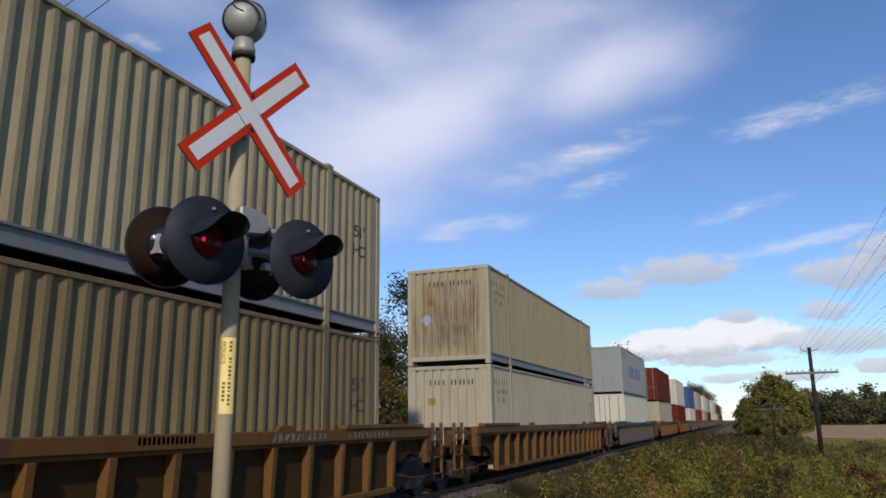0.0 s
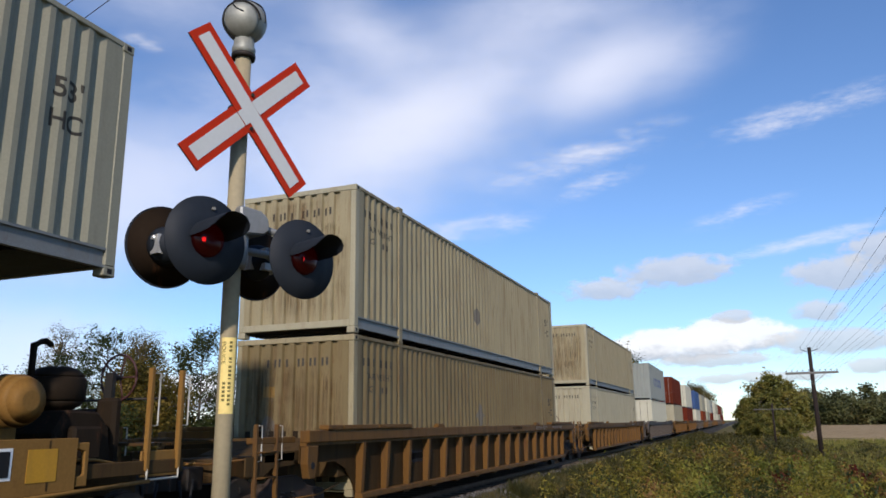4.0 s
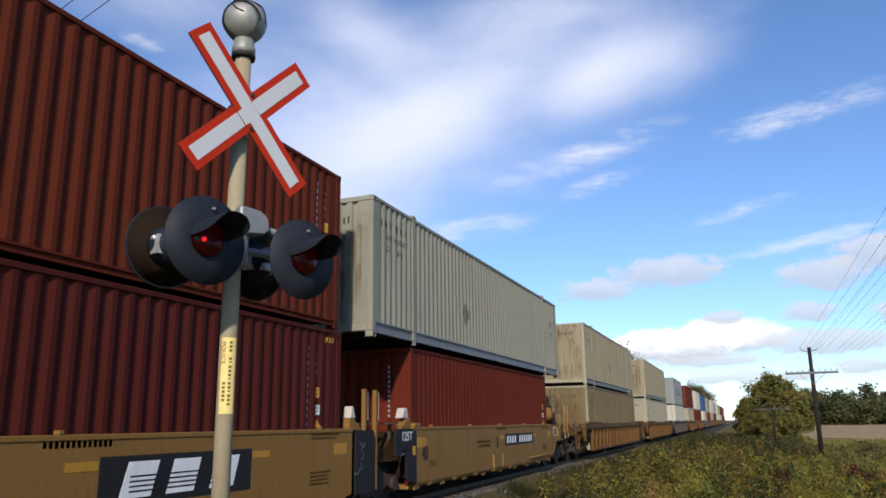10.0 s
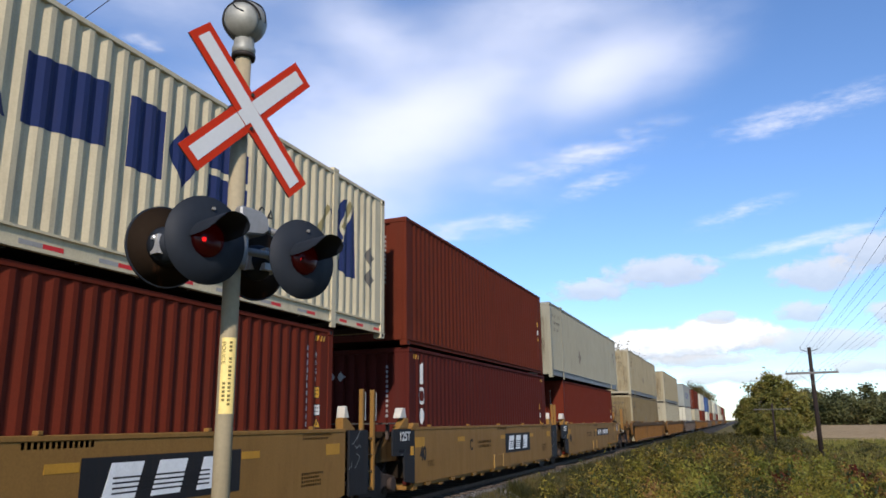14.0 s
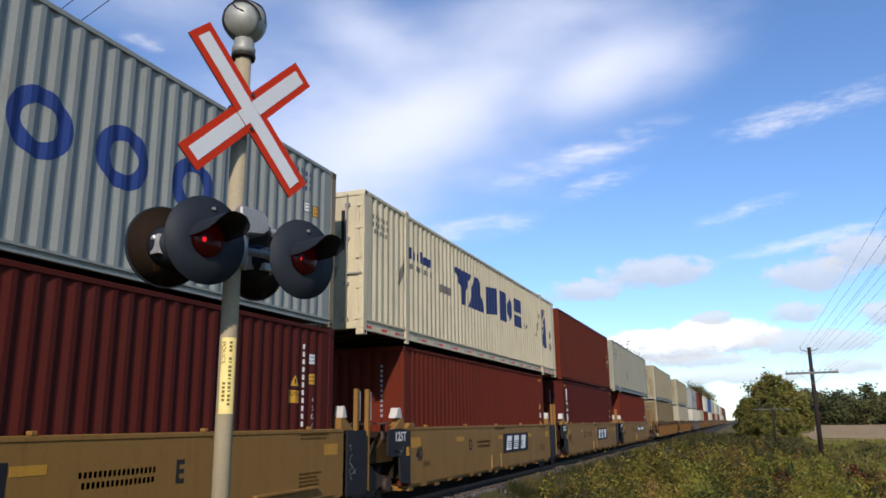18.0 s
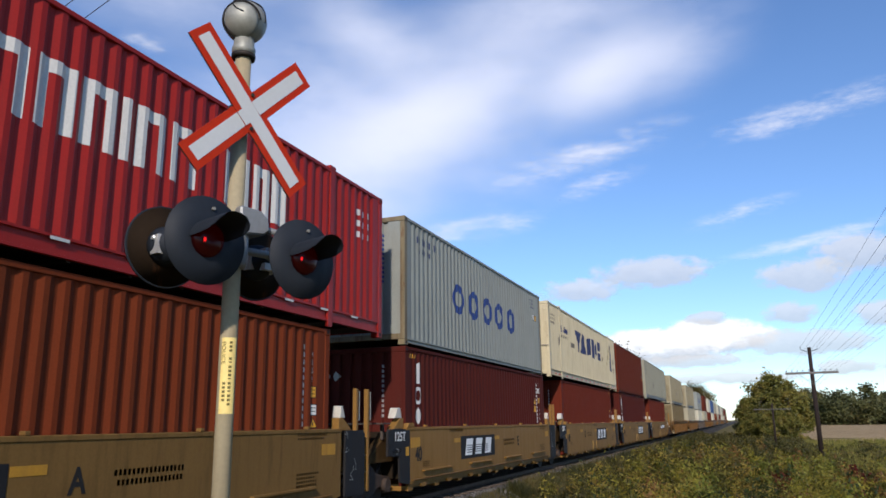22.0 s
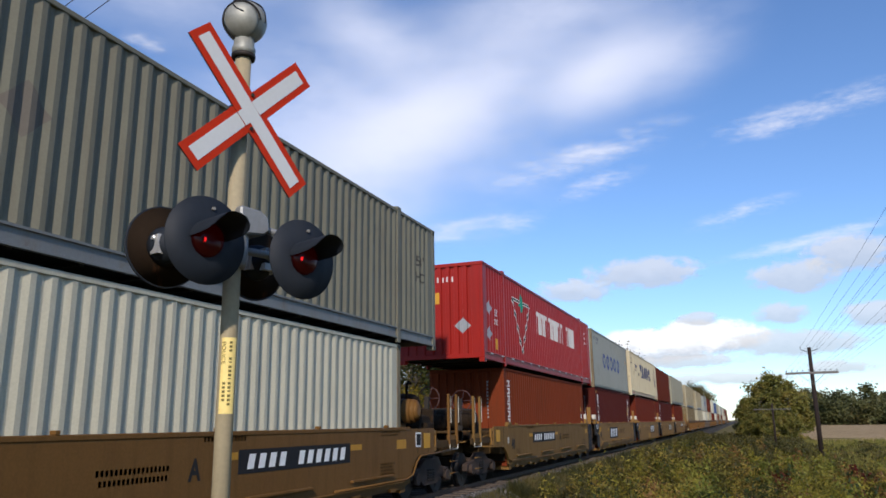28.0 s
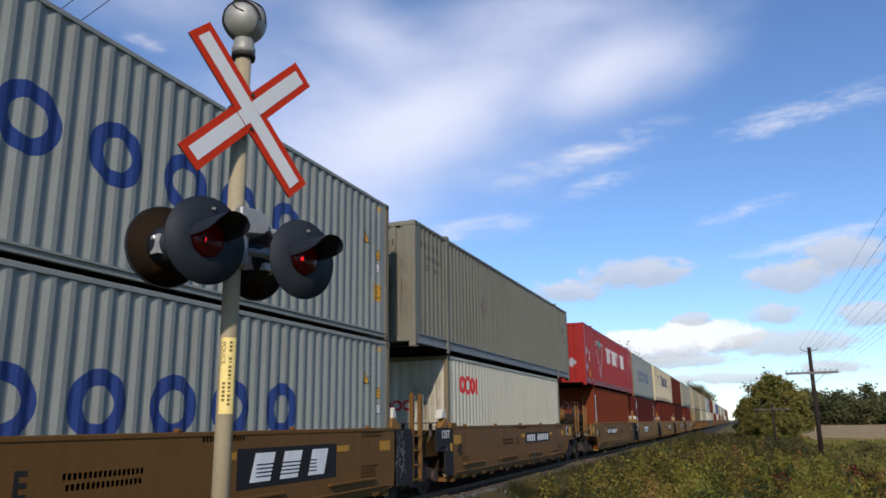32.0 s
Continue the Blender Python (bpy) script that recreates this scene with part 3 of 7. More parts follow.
# ---- the train's load, from the end that passes first ----
def load_train():
    low, up = 0.35, 3.272
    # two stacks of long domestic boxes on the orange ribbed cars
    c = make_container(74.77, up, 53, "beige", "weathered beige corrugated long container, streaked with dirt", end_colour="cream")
    domestic_stencils(c), worn_patch(c, 7.2, 1.2)
    end_marking(c, L53, W53, diamond(0.75, 1.2, 0.3), PATCH_GREY, "placard_holder")
    rust = stain_mat("rust_streak", (0.115, 0.058, 0.023), 0.48, 0.03, 17.0)
    streaks(c, L53, W53, [(1.95, 2.2, 1.2, 0.3), (0.45, 2.2, 1.9, 0.33), (0.95, 1.5, 1.2, 0.5), (1.6, 1.0, 0.75, 0.8), (2.3, 1.9, 1.6, 0.2), (1.3, 2.7, 0.8, 0.9)], rust)
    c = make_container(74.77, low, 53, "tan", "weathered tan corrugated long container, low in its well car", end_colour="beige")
    domestic_stencils(c), worn_patch(c, 7.3, 1.45), streaks(c, L53, W53, [(0.5, 2.6, 2.3, 0.38), (1.0, 2.5, 2.2, 0.45), (1.55, 2.4, 2.1, 0.5), (2.1, 2.2, 1.9, 0.4), (1.0, 1.3, 1.0, 0.4)], rust)
    end_marking(c, L53, W53, diamond(0.75, 1.15, 0.3), PATCH_GREY, "placard_holder")
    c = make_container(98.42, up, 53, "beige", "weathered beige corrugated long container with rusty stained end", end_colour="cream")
    domestic_stencils(c)
    end_marking(c, L53, W53, diamond(0.62, 1.35, 0.2), PLACARD, "placard_holder", "pale diamond placard holder").location.y -= 0.012
    streaks(c, L53, W53, [(2.05, 2.3, 1.9, 0.35), (0.4, 1.6, 1.3, 0.3), (1.3, 1.2, 0.95, 0.9), (1.9, 2.5, 2.0, 0.4), (0.8, 2.5, 2.2, 0.5), (1.3, 2.6, 2.2, 0.5)], rust)
    c = make_container(98.42, low, 53, "cream", "clean cream corrugated long container, low in its well car")
    domestic_stencils(c)
    # unit with a grey long box over a red-brown one
    c = make_container(52.51, up, 53, "grey", "pale grey corrugated long container overhanging a shorter red one")
    domestic_stencils(c), worn_patch(c, 5.55, 1.15), streaks(c, L53, W53, [(1.95, 2.3, 2.0, 0.35), (0.6, 2.4, 2.1, 0.45), (1.3, 1.4, 1.1, 0.9), (2.3, 2.5, 2.2, 0.2)], rust)
    c = make_container(50.55, low, 40, "redbrown", "red-brown corrugated container low in a tan well car")
    iso_stencils(c, PALE_MARK)
    # brown over maroon
    c = make_container(34.92, up, 40, "brown", "brown-red corrugated container stacked on a maroon one")
    iso_stencils(c, PALE_MARK)
    c = make_container(35.05, low, 40, "maroon", "maroon corrugated container with white upright marking")
    iso_stencils(c, PALE_MARK, du=-0.28), dashes(c, (0.25, 11.6)), upright_marks(c)
    # warm white long box over red-brown
    c = make_container(21.29, up, 53, "warmwhite", "warm white long container with navy marking and end doors", True)
    warmwhite_marks(c)
    c = make_container(19.35, low, 40, "redbrown", "red-brown corrugated container low in a tan well car")
    iso_stencils(c, PALE_MARK), dashes(c, (11.6,))
    # pale blue-grey over maroon
    c = make_container(3.92, up, 40, "paleblue", "pale blue-grey container with five blue rings along its side", end_colour="rusty")
    ring_marks(c), iso_stencils(c, BLUE_MARK, False, yel=(11.52, 1.98), whi=(11.23, 2.0), tri=None)
    marking(c, L40, W40, False, lambda bm: [bars(bm, 10.92, v, 5, 0.035, 0.085, 0.055) for v in (2.55, 2.42, 2.29)], NAVY_MARK, "code_bars")
    c = make_container(3.95, low, 40, "maroon", "maroon corrugated container with white upright marking")
    iso_stencils(c, PALE_MARK, du=-0.17, yel=(11.68, 2.0), whi=(11.67, 2.33), size=(11.71, 1.66), tri=None), dashes(c, (0.25,)), upright_marks(c)
    marking(c, L40, W40, False, rect(10.82, 1.60, 11.16, 1.80), YELLOW, "caution_plate", "yellow caution plate")
    sheet_text(c, L40, W40, False, "CAUTION", 0.085, 10.99, 1.74, DARK_MARK, "caution_text").location.x += 0.003
    warning_triangle(c, 10.99, 1.95, 0.13)
    # bright red long box over orange-brown
    c = make_container(-9.73, up, 53, "red", "bright red long container with white marking and a green leaf emblem")
    red_marks(c)
    c = make_container(-11.66, low, 40, "orangebrown", "orange-brown corrugated container with white upright blocks")
    iso_stencils(c, PALE_MARK)
    for v in (2.43, 2.20, 1.97, 1.74, 1.51, 1.28):
        marking(c, L40, W40, False, lambda bm: (bars(bm, 0.40, v - 0.095, 1, 0.32, 0.045, 0), bars(bm, 0.50, v - 0.05, 1, 0.12, 0.1, 0), bars(bm, 0.40, v + 0.05, 1, 0.32, 0.045, 0)), PALE_MARK, "upright_mark", "white upright block marking")
    # grey long box over white
    c = make_container(-29.80, up, 53, "darkgrey", "grey corrugated long container overhanging a shorter white one")
    domestic_stencils(c), worn_patch(c, 4.95, 1.55), streaks(c, L53, W53, [(1.85, 2.4, 2.1, 0.4), (0.8, 2.0, 1.7, 0.6), (2.3, 2.2, 1.9, 0.2)], rust)
    c = make_container(-31.64, low, 40, "white", "white corrugated container with red rings, rust on its end", end_colour="rusty")
    marking(c, L40, W40, False, lambda bm: (flat_ring(bm, 1.14, 2.22, 0.23, 0.24, 0.12), flat_ring(bm, 1.54, 2.22, 0.23, 0.24, 0.12), flat_ring(bm, 1.92, 2.22, 0.2, 0.24, 0.12), flat_shape(bm, [(2.14, 2.0), (2.32, 2.0), (2.32, 2.44), (2.14, 2.44)])), RED_MARK, "ring_mark", "row of red rings")
    end_marking(c, L40, W40, lambda bm: (flat_ring(bm, 0.75, 1.7, 0.14, 0.13, 0.06), flat_ring(bm, 1.05, 1.7, 0.14, 0.13, 0.06), flat_ring(bm, 1.35, 1.7, 0.14, 0.13, 0.06)), RED_MARK, "ring_mark")
    streaks(c, L40, W40, [(1.75, 2.3, 1.9, 0.4), (1.7, 2.0, 1.7, 0.42), (2.2, 2.6, 2.2, 0.3), (1.75, 1.5, 1.2, 0.35)], rust)
    # two pale blue-grey boxes
    for z, front in ((up, -47.40), (low, -47.35)):
        c = make_container(front, z, 40, "paleblue", "pale blue-grey container with five large blue rings", end_colour="rusty")
        big_rings(c), iso_stencils(c, NAVY_MARK, yel=(11.7, 1.71 if z == up else 1.85), whi=(11.71, 1.44 if z == up else 1.55), tri=None), warning_triangle(c, 11.17, 1.98 if z == up else 2.12), dashes(c, (11.55,))
        if z == up:
            marking(c, L40, W40, False, rect(11.52, 0.76, 11.86, 1.1), YELLOW, "caution_plate", "yellow height caution plate")
            for k, word in enumerate(("CAUTION", "9'6\"", "HIGH")):
                sheet_text(c, L40, W40, False, word, 0.085, 11.69, 1.03 - k * 0.1, DARK_MARK, "caution_text").location.x += 0.003
    make_container(-63.1, up, 40, "brown", "brown-red corrugated container stacked on another"), make_container(-63.05, low, 40, "redbrown", "red-brown corrugated container low in its well car")
    # the part of the train that has already passed, far down the line
    far = (("paleblue", "white", 121.6), ("brown", "cream", 142.9), ("white", "redbrown", 163.6), ("blue", "white", 184.9), ("grey", "orangebrown", 206.0), ("white", "grey", 227.0),
           ("paleblue", "redbrown", 248.0), ("white", "white", 269.0), ("grey", "white", 290.0), ("redbrown", "grey", 311.0), ("brown", "redbrown", 332.0), ("grey", "brown", 353.0))
    made = {}
    for a, b, front in far:
        for colour, z in ((a, up), (b, low)):
            doors = colour in ("white", "brown")
            if colour in made:
                src = made[colour]
                d = copy_thing(src, Matrix())
                TRAIN.append((d, place(front) - L40 / 2, z))
            else:
                made[colour] = make_container(front, z, 40, colour, {"paleblue": "pale grey", "brown": "brown-red", "white": "white", "blue": "blue", "grey": "grey", "cream": "cream"}.get(colour, "red-brown") + " container in the distant part of the train", doors)
                if colour == "paleblue":
                    ring_marks(made[colour])


def upright_marks(c):
    """White shapes below one another: a bar, a ring and a diamond."""
    def draw(bm):
        flat_shape(bm, [(0.69, 2.12), (0.81, 2.12), (0.81, 2.6), (0.69, 2.55)])
        flat_ring(bm, 0.75, 1.86, 0.17, 0.19, 0.075)
        flat_shape(bm, [(0.58, 1.42), (0.75, 1.24), (0.92, 1.42), (0.75, 1.6)])
    marking(c, L40, W40, False, draw, PALE_MARK, "upright_mark", "white upright marking")
    end_marking(c, L40, W40, lambda bm: (flat_shape(bm, [(0.18, 2.2), (0.25, 2.2), (0.25, 2.52), (0.18, 2.5)]), flat_ring(bm, 0.47, 2.3, 0.11, 0.11, 0.045), flat_shape(bm, [(0.64, 2.3), (0.75, 2.19), (0.86, 2.3), (0.75, 2.41)])), FADED_WHITE, "end_mark")


RING_U = (3.5, 4.72, 5.92, 7.1, 8.35)


def ring_marks(c):
    """Five blue rings in a row, with small code bars near the trailing end."""
    big_rings(c)
    marking(c, L40, W40, False, lambda bm: (bars(bm, 0.75, 2.42, 9, 0.05, 0.16, 0.1), bars(bm, 0.9, 2.2, 6, 0.05, 0.12, 0.1)), NAVY_MARK, "code_bars")


def big_rings(c):
    for i in range(5):
        marking(c, L40, W40, False, lambda bm: flat_ring(bm, RING_U[i], 1.5, 0.42, 0.40, 0.19), BLUE_MARK, "ring_mark", "blue ring")


def warmwhite_marks(c):
    lo, hi = 1.38, 2.3
    shapes = (
        [[(5.02, hi), (6.42, hi), (6.0, 1.8), (5.98, lo), (5.6, lo), (5.58, 1.8)]],
        [[(6.2, lo), (7.52, lo), (7.05, hi), (6.66, hi)]],
        [[(7.66, lo), (8.8, lo + 0.12), (8.8, hi), (7.66, hi - 0.12)]],
        [[(9.12, lo), (9.7, lo), (9.7, hi), (9.12, hi)], [(9.8, 1.84), (10.1, hi), (10.42, 1.84), (10.1, lo)]],
        [[(10.62, lo), (11.5, lo), (11.5, 1.76), (10.62, 1.76)], [(10.62, 1.86), (11.5, 1.86), (11.5, hi), (10.62, hi)]])
    for shape in shapes:
        marking(c, L53, W53, True, lambda bm: [flat_shape(bm, q) for q in shape], NAVY_MARK, "block_mark", "navy block shape")
    sheet_text(c, L53, W53, True, ".CA", 0.30, 11.95, 1.5, DARK_MARK, "address_ending", 1.05)
    olive = paint("olive_mark", (0.22, 0.18, 0.07), 0.6)
    for name, mat, q in (("figure_mark", NAVY_MARK, [(13.92, 2.13), (14.09, 2.16), (14.43, 1.72), (14.29, 1.40)]), ("figure_mark", NAVY_MARK, [(14.13, 2.1), (14.42, 2.44), (14.62, 2.5), (14.3, 1.86)]), ("figure_mark", NAVY_MARK, [(14.45, 1.74), (14.88, 2.45), (14.92, 1.02), (14.6, 1.0), (14.27, 1.1)]), ("stroke_mark", olive, [(13.3, 1.35), (13.48, 1.3), (13.93, 2.14), (13.86, 2.2)]), ("stroke_mark", olive, [(14.38, 1.9), (14.46, 1.85), (14.76, 2.4), (14.66, 2.48)])):
        marking(c, L53, W53, True, lambda bm: flat_shape(bm, q), mat, name, "navy abstract emblem" if mat is NAVY_MARK else "olive stroke of the emblem")
    marking(c, L53, W53, True, lambda bm: bars(bm, 4.05, 1.46, 3, 0.2, 0.2, 0.1), PATCH_GREY, "code_bars")
    for k in range(6):
        marking(c, L53, W53, True, lambda bm: bars(bm, 2.2 + 0.22 * k, 1.93, 1, 0.16, 0.27 if k in (0, 3) else 0.2, 0), NAVY_MARK, "block_mark")
    marking(c, L53, W53, True, lambda bm: bars(bm, 2.3, 1.7, 8, 0.09, 0.12, 0.07), PATCH_GREY, "code_bars")
    marking(c, L53, W53, True, lambda bm: flat_shape(bm, [(1.6, 1.25), (1.75, 1.2), (2.1, 1.95), (2.0, 2.0)]), PATCH_GREY, "stroke_mark", "grey thin stroke of the emblem")
    marking(c, L53, W53, True, lettering_rows(0.45, 2.4, [(0, 8), (0, 9), (0.05, 7)]), PATCH_GREY, "code_bars")
    for v in (1.56, 1.12):
        marking(c, L53, W53, True, diamond(15.52, v + 0.0, 0.2), PATCH_GREY, "placard_holder", "grey diamond placard holder")
    face = W53 / 2 - 0.036
    red_plate = mesh_of("reflector", box(bmesh.new(), face, face + 0.004, -0.13, 0.13, 0.145, 0.195), RED_MARK)
    pale_plate = mesh_of("reflector", box(bmesh.new(), face, face + 0.004, -0.42, -0.135, 0.145, 0.195), FADED_WHITE)
    for u in [0.3, 1.0, 1.65] + [2.05 + 1.032 * k for k in range(12)] + [14.51, 15.16, 15.87]:
        part("reflector", red_plate, None, c, at=Matrix.Translation((0, u - L53 / 2, 0)))
        if 1.8 < u < 14:
            part("reflector", pale_plate, None, c, at=Matrix.Translation((0, u - L53 / 2, 0)))
    # door patches: part brown stain, part the next box's shadow painted on
    door_shade = stain_mat("smoke_stain", (0.05, 0.035, 0.02), 0.9, 0.5)
    for x0, x1, top in ((0.1, 0.8, 2.3), (-0.95, 0.1, 2.1)):
        part("smoke_stain", box(bmesh.new(), 0, 0.003, x0, x1, 0.3, top), door_shade, c, "brown stain and painted shadow on the door", at=Matrix.Translation((0, -L53 / 2 + 0.0185, 0)) @ Matrix.Rotation(-math.pi / 2, 4, "Z"))
    part("code_bars", box(bmesh.new(), 0.78, 0.86, -L53 / 2 + 0.012, -L53 / 2 + 0.018, 1.7, 2.5), DARK_MARK, c)


def red_marks(c):
    tri = [(3.1, 2.25), (5.2, 2.25), (4.14, 0.58)]
    def outline(w):
        def draw(bm):
            for (a, b), (d, e) in zip(tri, tri[1:] + tri[:1]):
                n = Vector((e - b, a - d)).normalized() * w
                flat_shape(bm, [(a - n.x, b - n.y), (d - n.x, e - n.y), (d + n.x, e + n.y), (a + n.x, b + n.y)])
        return draw
    marking(c, L53, W53, True, outline(0.06), PALE_MARK, "triangle_mark", "white triangle outline")
    m = marking(c, L53, W53, True, outline(0.026), DARK_GREEN, "triangle_line", "dark line inside the white outline")
    m.location.x += 0.003
    leaf = [(4.75, 2.62), (4.86, 2.38), (5.05, 2.46), (5.0, 2.22), (5.14, 2.12), (4.92, 2.0), (4.8, 1.88), (4.7, 1.88), (4.58, 2.0), (4.36, 2.12), (4.5, 2.22), (4.45, 2.46), (4.64, 2.38)]
    m = marking(c, L53, W53, True, lambda bm: flat_shape(bm, [(4.15 + (a - 4.75) * 0.78, 2.22 + (b - 2.22) * 0.85) for a, b in leaf]), GREEN_MARK, "leaf_mark", "green leaf emblem")
    m.location.x += 0.006
    u = 6.1
    for i, w in enumerate((0.5, 0.5, 0.52, 0.5, 0.5, 0.14, 0.5, 0.5, 0, 0.36, 0.14, 0.4, 0.36)):
        if w > 0.3:
            marking(c, L53, W53, True, lambda bm: (bars(bm, u, 1.43, 1, 0.15, 0.8, 0), bars(bm, u + 0.15, 2.07, 1, w - 0.30, 0.16, 0), bars(bm, u + w - 0.15, 1.43, 1, 0.15, 0.8, 0)), PALE_MARK, "arch_mark", "white arch-shaped block")
        elif w:
            marking(c, L53, W53, True, lambda bm: bars(bm, u, 1.43, 1, 0.12, 0.8, 0), PALE_MARK, "bar_mark", "white upright bar")
        u += (w + 0.1) if w else 0.5
    marking(c, L53, W53, True, lambda bm: [bars(bm, 15.1 + k % 3 * 0.2, 2.3 - k // 3 * 0.22, 1, 0.1, 0.12, 0) for k in range(9)], PALE_MARK, "code_bars")
    for v in (1.75, 1.0):
        marking(c, L53, W53, True, diamond(0.6, v - 0.14, 0.24), PLACARD, "placard_holder", "grey diamond placard holder")
    part("size_mark", letters("53'", 0.28, PALE_MARK, "size_mark", 0.9, 0.012), PALE_MARK, c, at=Matrix.Translation((W53 / 2 - 0.008, -L53 / 2 + 1.22, 1.51)))
    part("size_mark", letters("XHC", 0.25, PALE_MARK, "size_mark", 0.72, 0.012), PALE_MARK, c, at=Matrix.Translation((W53 / 2 - 0.008, -L53 / 2 + 1.22, 1.24)))
    marking(c, L53, W53, True, rect(1.1, 0.44, 1.34, 0.76), YELLOW, "yellow_plate", "yellow notice plate")
    end_marking(c, L53, W53, lambda bm: bars(bm, 0.75, 2.35, 7, 0.045, 0.15, 0.1), PALE_MARK, "code_bars")
    end_marking(c, L53, W53, rect(0.95, 1.72, 1.25, 2.05), YELLOW, "yellow_plate")
    end_marking(c, L53, W53, diamond(0.42, 1.05, 0.24), PLACARD, "placard_holder")
    end_marking(c, L53, W53, diamond(1.95, 1.05, 0.24), PLACARD, "placard_holder")
    for k in range(14):
        part("reflector", box(bmesh.new(), W53 / 2 - 0.001, W53 / 2 + 0.004, -7.5 + k * 1.1, -7.25 + k * 1.1, 0.262, 0.298), PALE_MARK, c)


# ---- well cars ----
def stencil(root, x, u, v, mat, rows, w=0.045, h=0.05, name="stencil_bars"):
    bm = bmesh.new()
    lettering_rows(u, v, rows, w, h)(bm)
    for q in bm.verts:
        q.co.x = x
    bmesh.ops.solidify(bm, geom=bm.faces[:], thickness=0.003)
    return part(name, bm, mat, root)


def plate(bm, x, y0, y1, z0, z1, t=0.004):
    return box(bm, x, x + t, y0, y1, z0, z1)


def bogie(root, y, name="bogie"):
    """A two-axle freight bogie, its centre at y on the car; the wheelsets turn."""
    b = part(name, box(bmesh.new(), -0.95, 0.95, -0.2, 0.2, 0.42, 0.68), BOGIE, root, "rusty two-axle bogie", at=Matrix.Translation((0, y, 0)))
    for sx in (-1, 1):
        f = bmesh.new()
        prism(f, [(-1.15, 0.38), (-0.62, 0.38), (-0.38, 0.24), (0.38, 0.24), (0.62, 0.38), (1.15, 0.38), (1.15, 0.56), (0.62, 0.64), (0.3, 0.82), (-0.3, 0.82), (-0.62, 0.64), (-1.15, 0.56)], "x", sx * 0.98 - 0.07, sx * 0.98 + 0.07)
        part("side_frame", f, BOGIE, b, bevel=0.015)
        for s in (-1, 1):
            a = bmesh.new()
            cyl(a, (sx * 1.0, s * 0.89, 0.42), (sx * 1.14, s * 0.89, 0.42), 0.13, 10)
            part("axle_box", a, BOGIE, b)
        c = bmesh.new()
        for k in (-0.14, 0.0, 0.14):
            for i in range(5):
                cyl(c, (sx * 1.0 + 0.03, k, 0.34 + i * 0.055), (sx * 1.0 + 0.03, k, 0.365 + i * 0.055), 0.065, 8)
        part("coil_springs", c, STEEL, b)
    for s in (-1, 1):
        wset = bmesh.new()
        cyl(wset, (-0.95, 0, 0), (0.95, 0, 0), 0.075, 10)
        for sx in (-1, 1):
            x = sx * 0.75
            cyl(wset, (x - 0.065, 0, 0), (x + 0.065, 0, 0), 0.42, 22)
            cyl(wset, (x - sx * 0.09, 0, 0), (x - sx * 0.06, 0, 0), 0.45, 22)
            cyl(wset, (x + sx * 0.06, 0, 0), (x + sx * 0.09, 0, 0), 0.13, 12)
            for k in range(3):
                a = k * 2.094
                box(wset, x + sx * 0.065, x + sx * 0.08, 0.25 * math.cos(a) - 0.04, 0.25 * math.cos(a) + 0.04, 0.25 * math.sin(a) - 0.04, 0.25 * math.sin(a) + 0.04)
        w = part("wheelset", wset, STEEL, b, at=Matrix.Translation((0, s * 0.89, 0.42)))
        WHEELS.append((w, s * 0.89))
    return b


WHEELS = []


def grab(bm, x, y, z0, z1, out=0.09, r=0.011):
    """A hand hold bent out of round bar, its legs along +Y."""
    return tube(bm, [(x, y, z0), (x, y + out, z0), (x, y + out, z1), (x, y, z1)], r, 6)


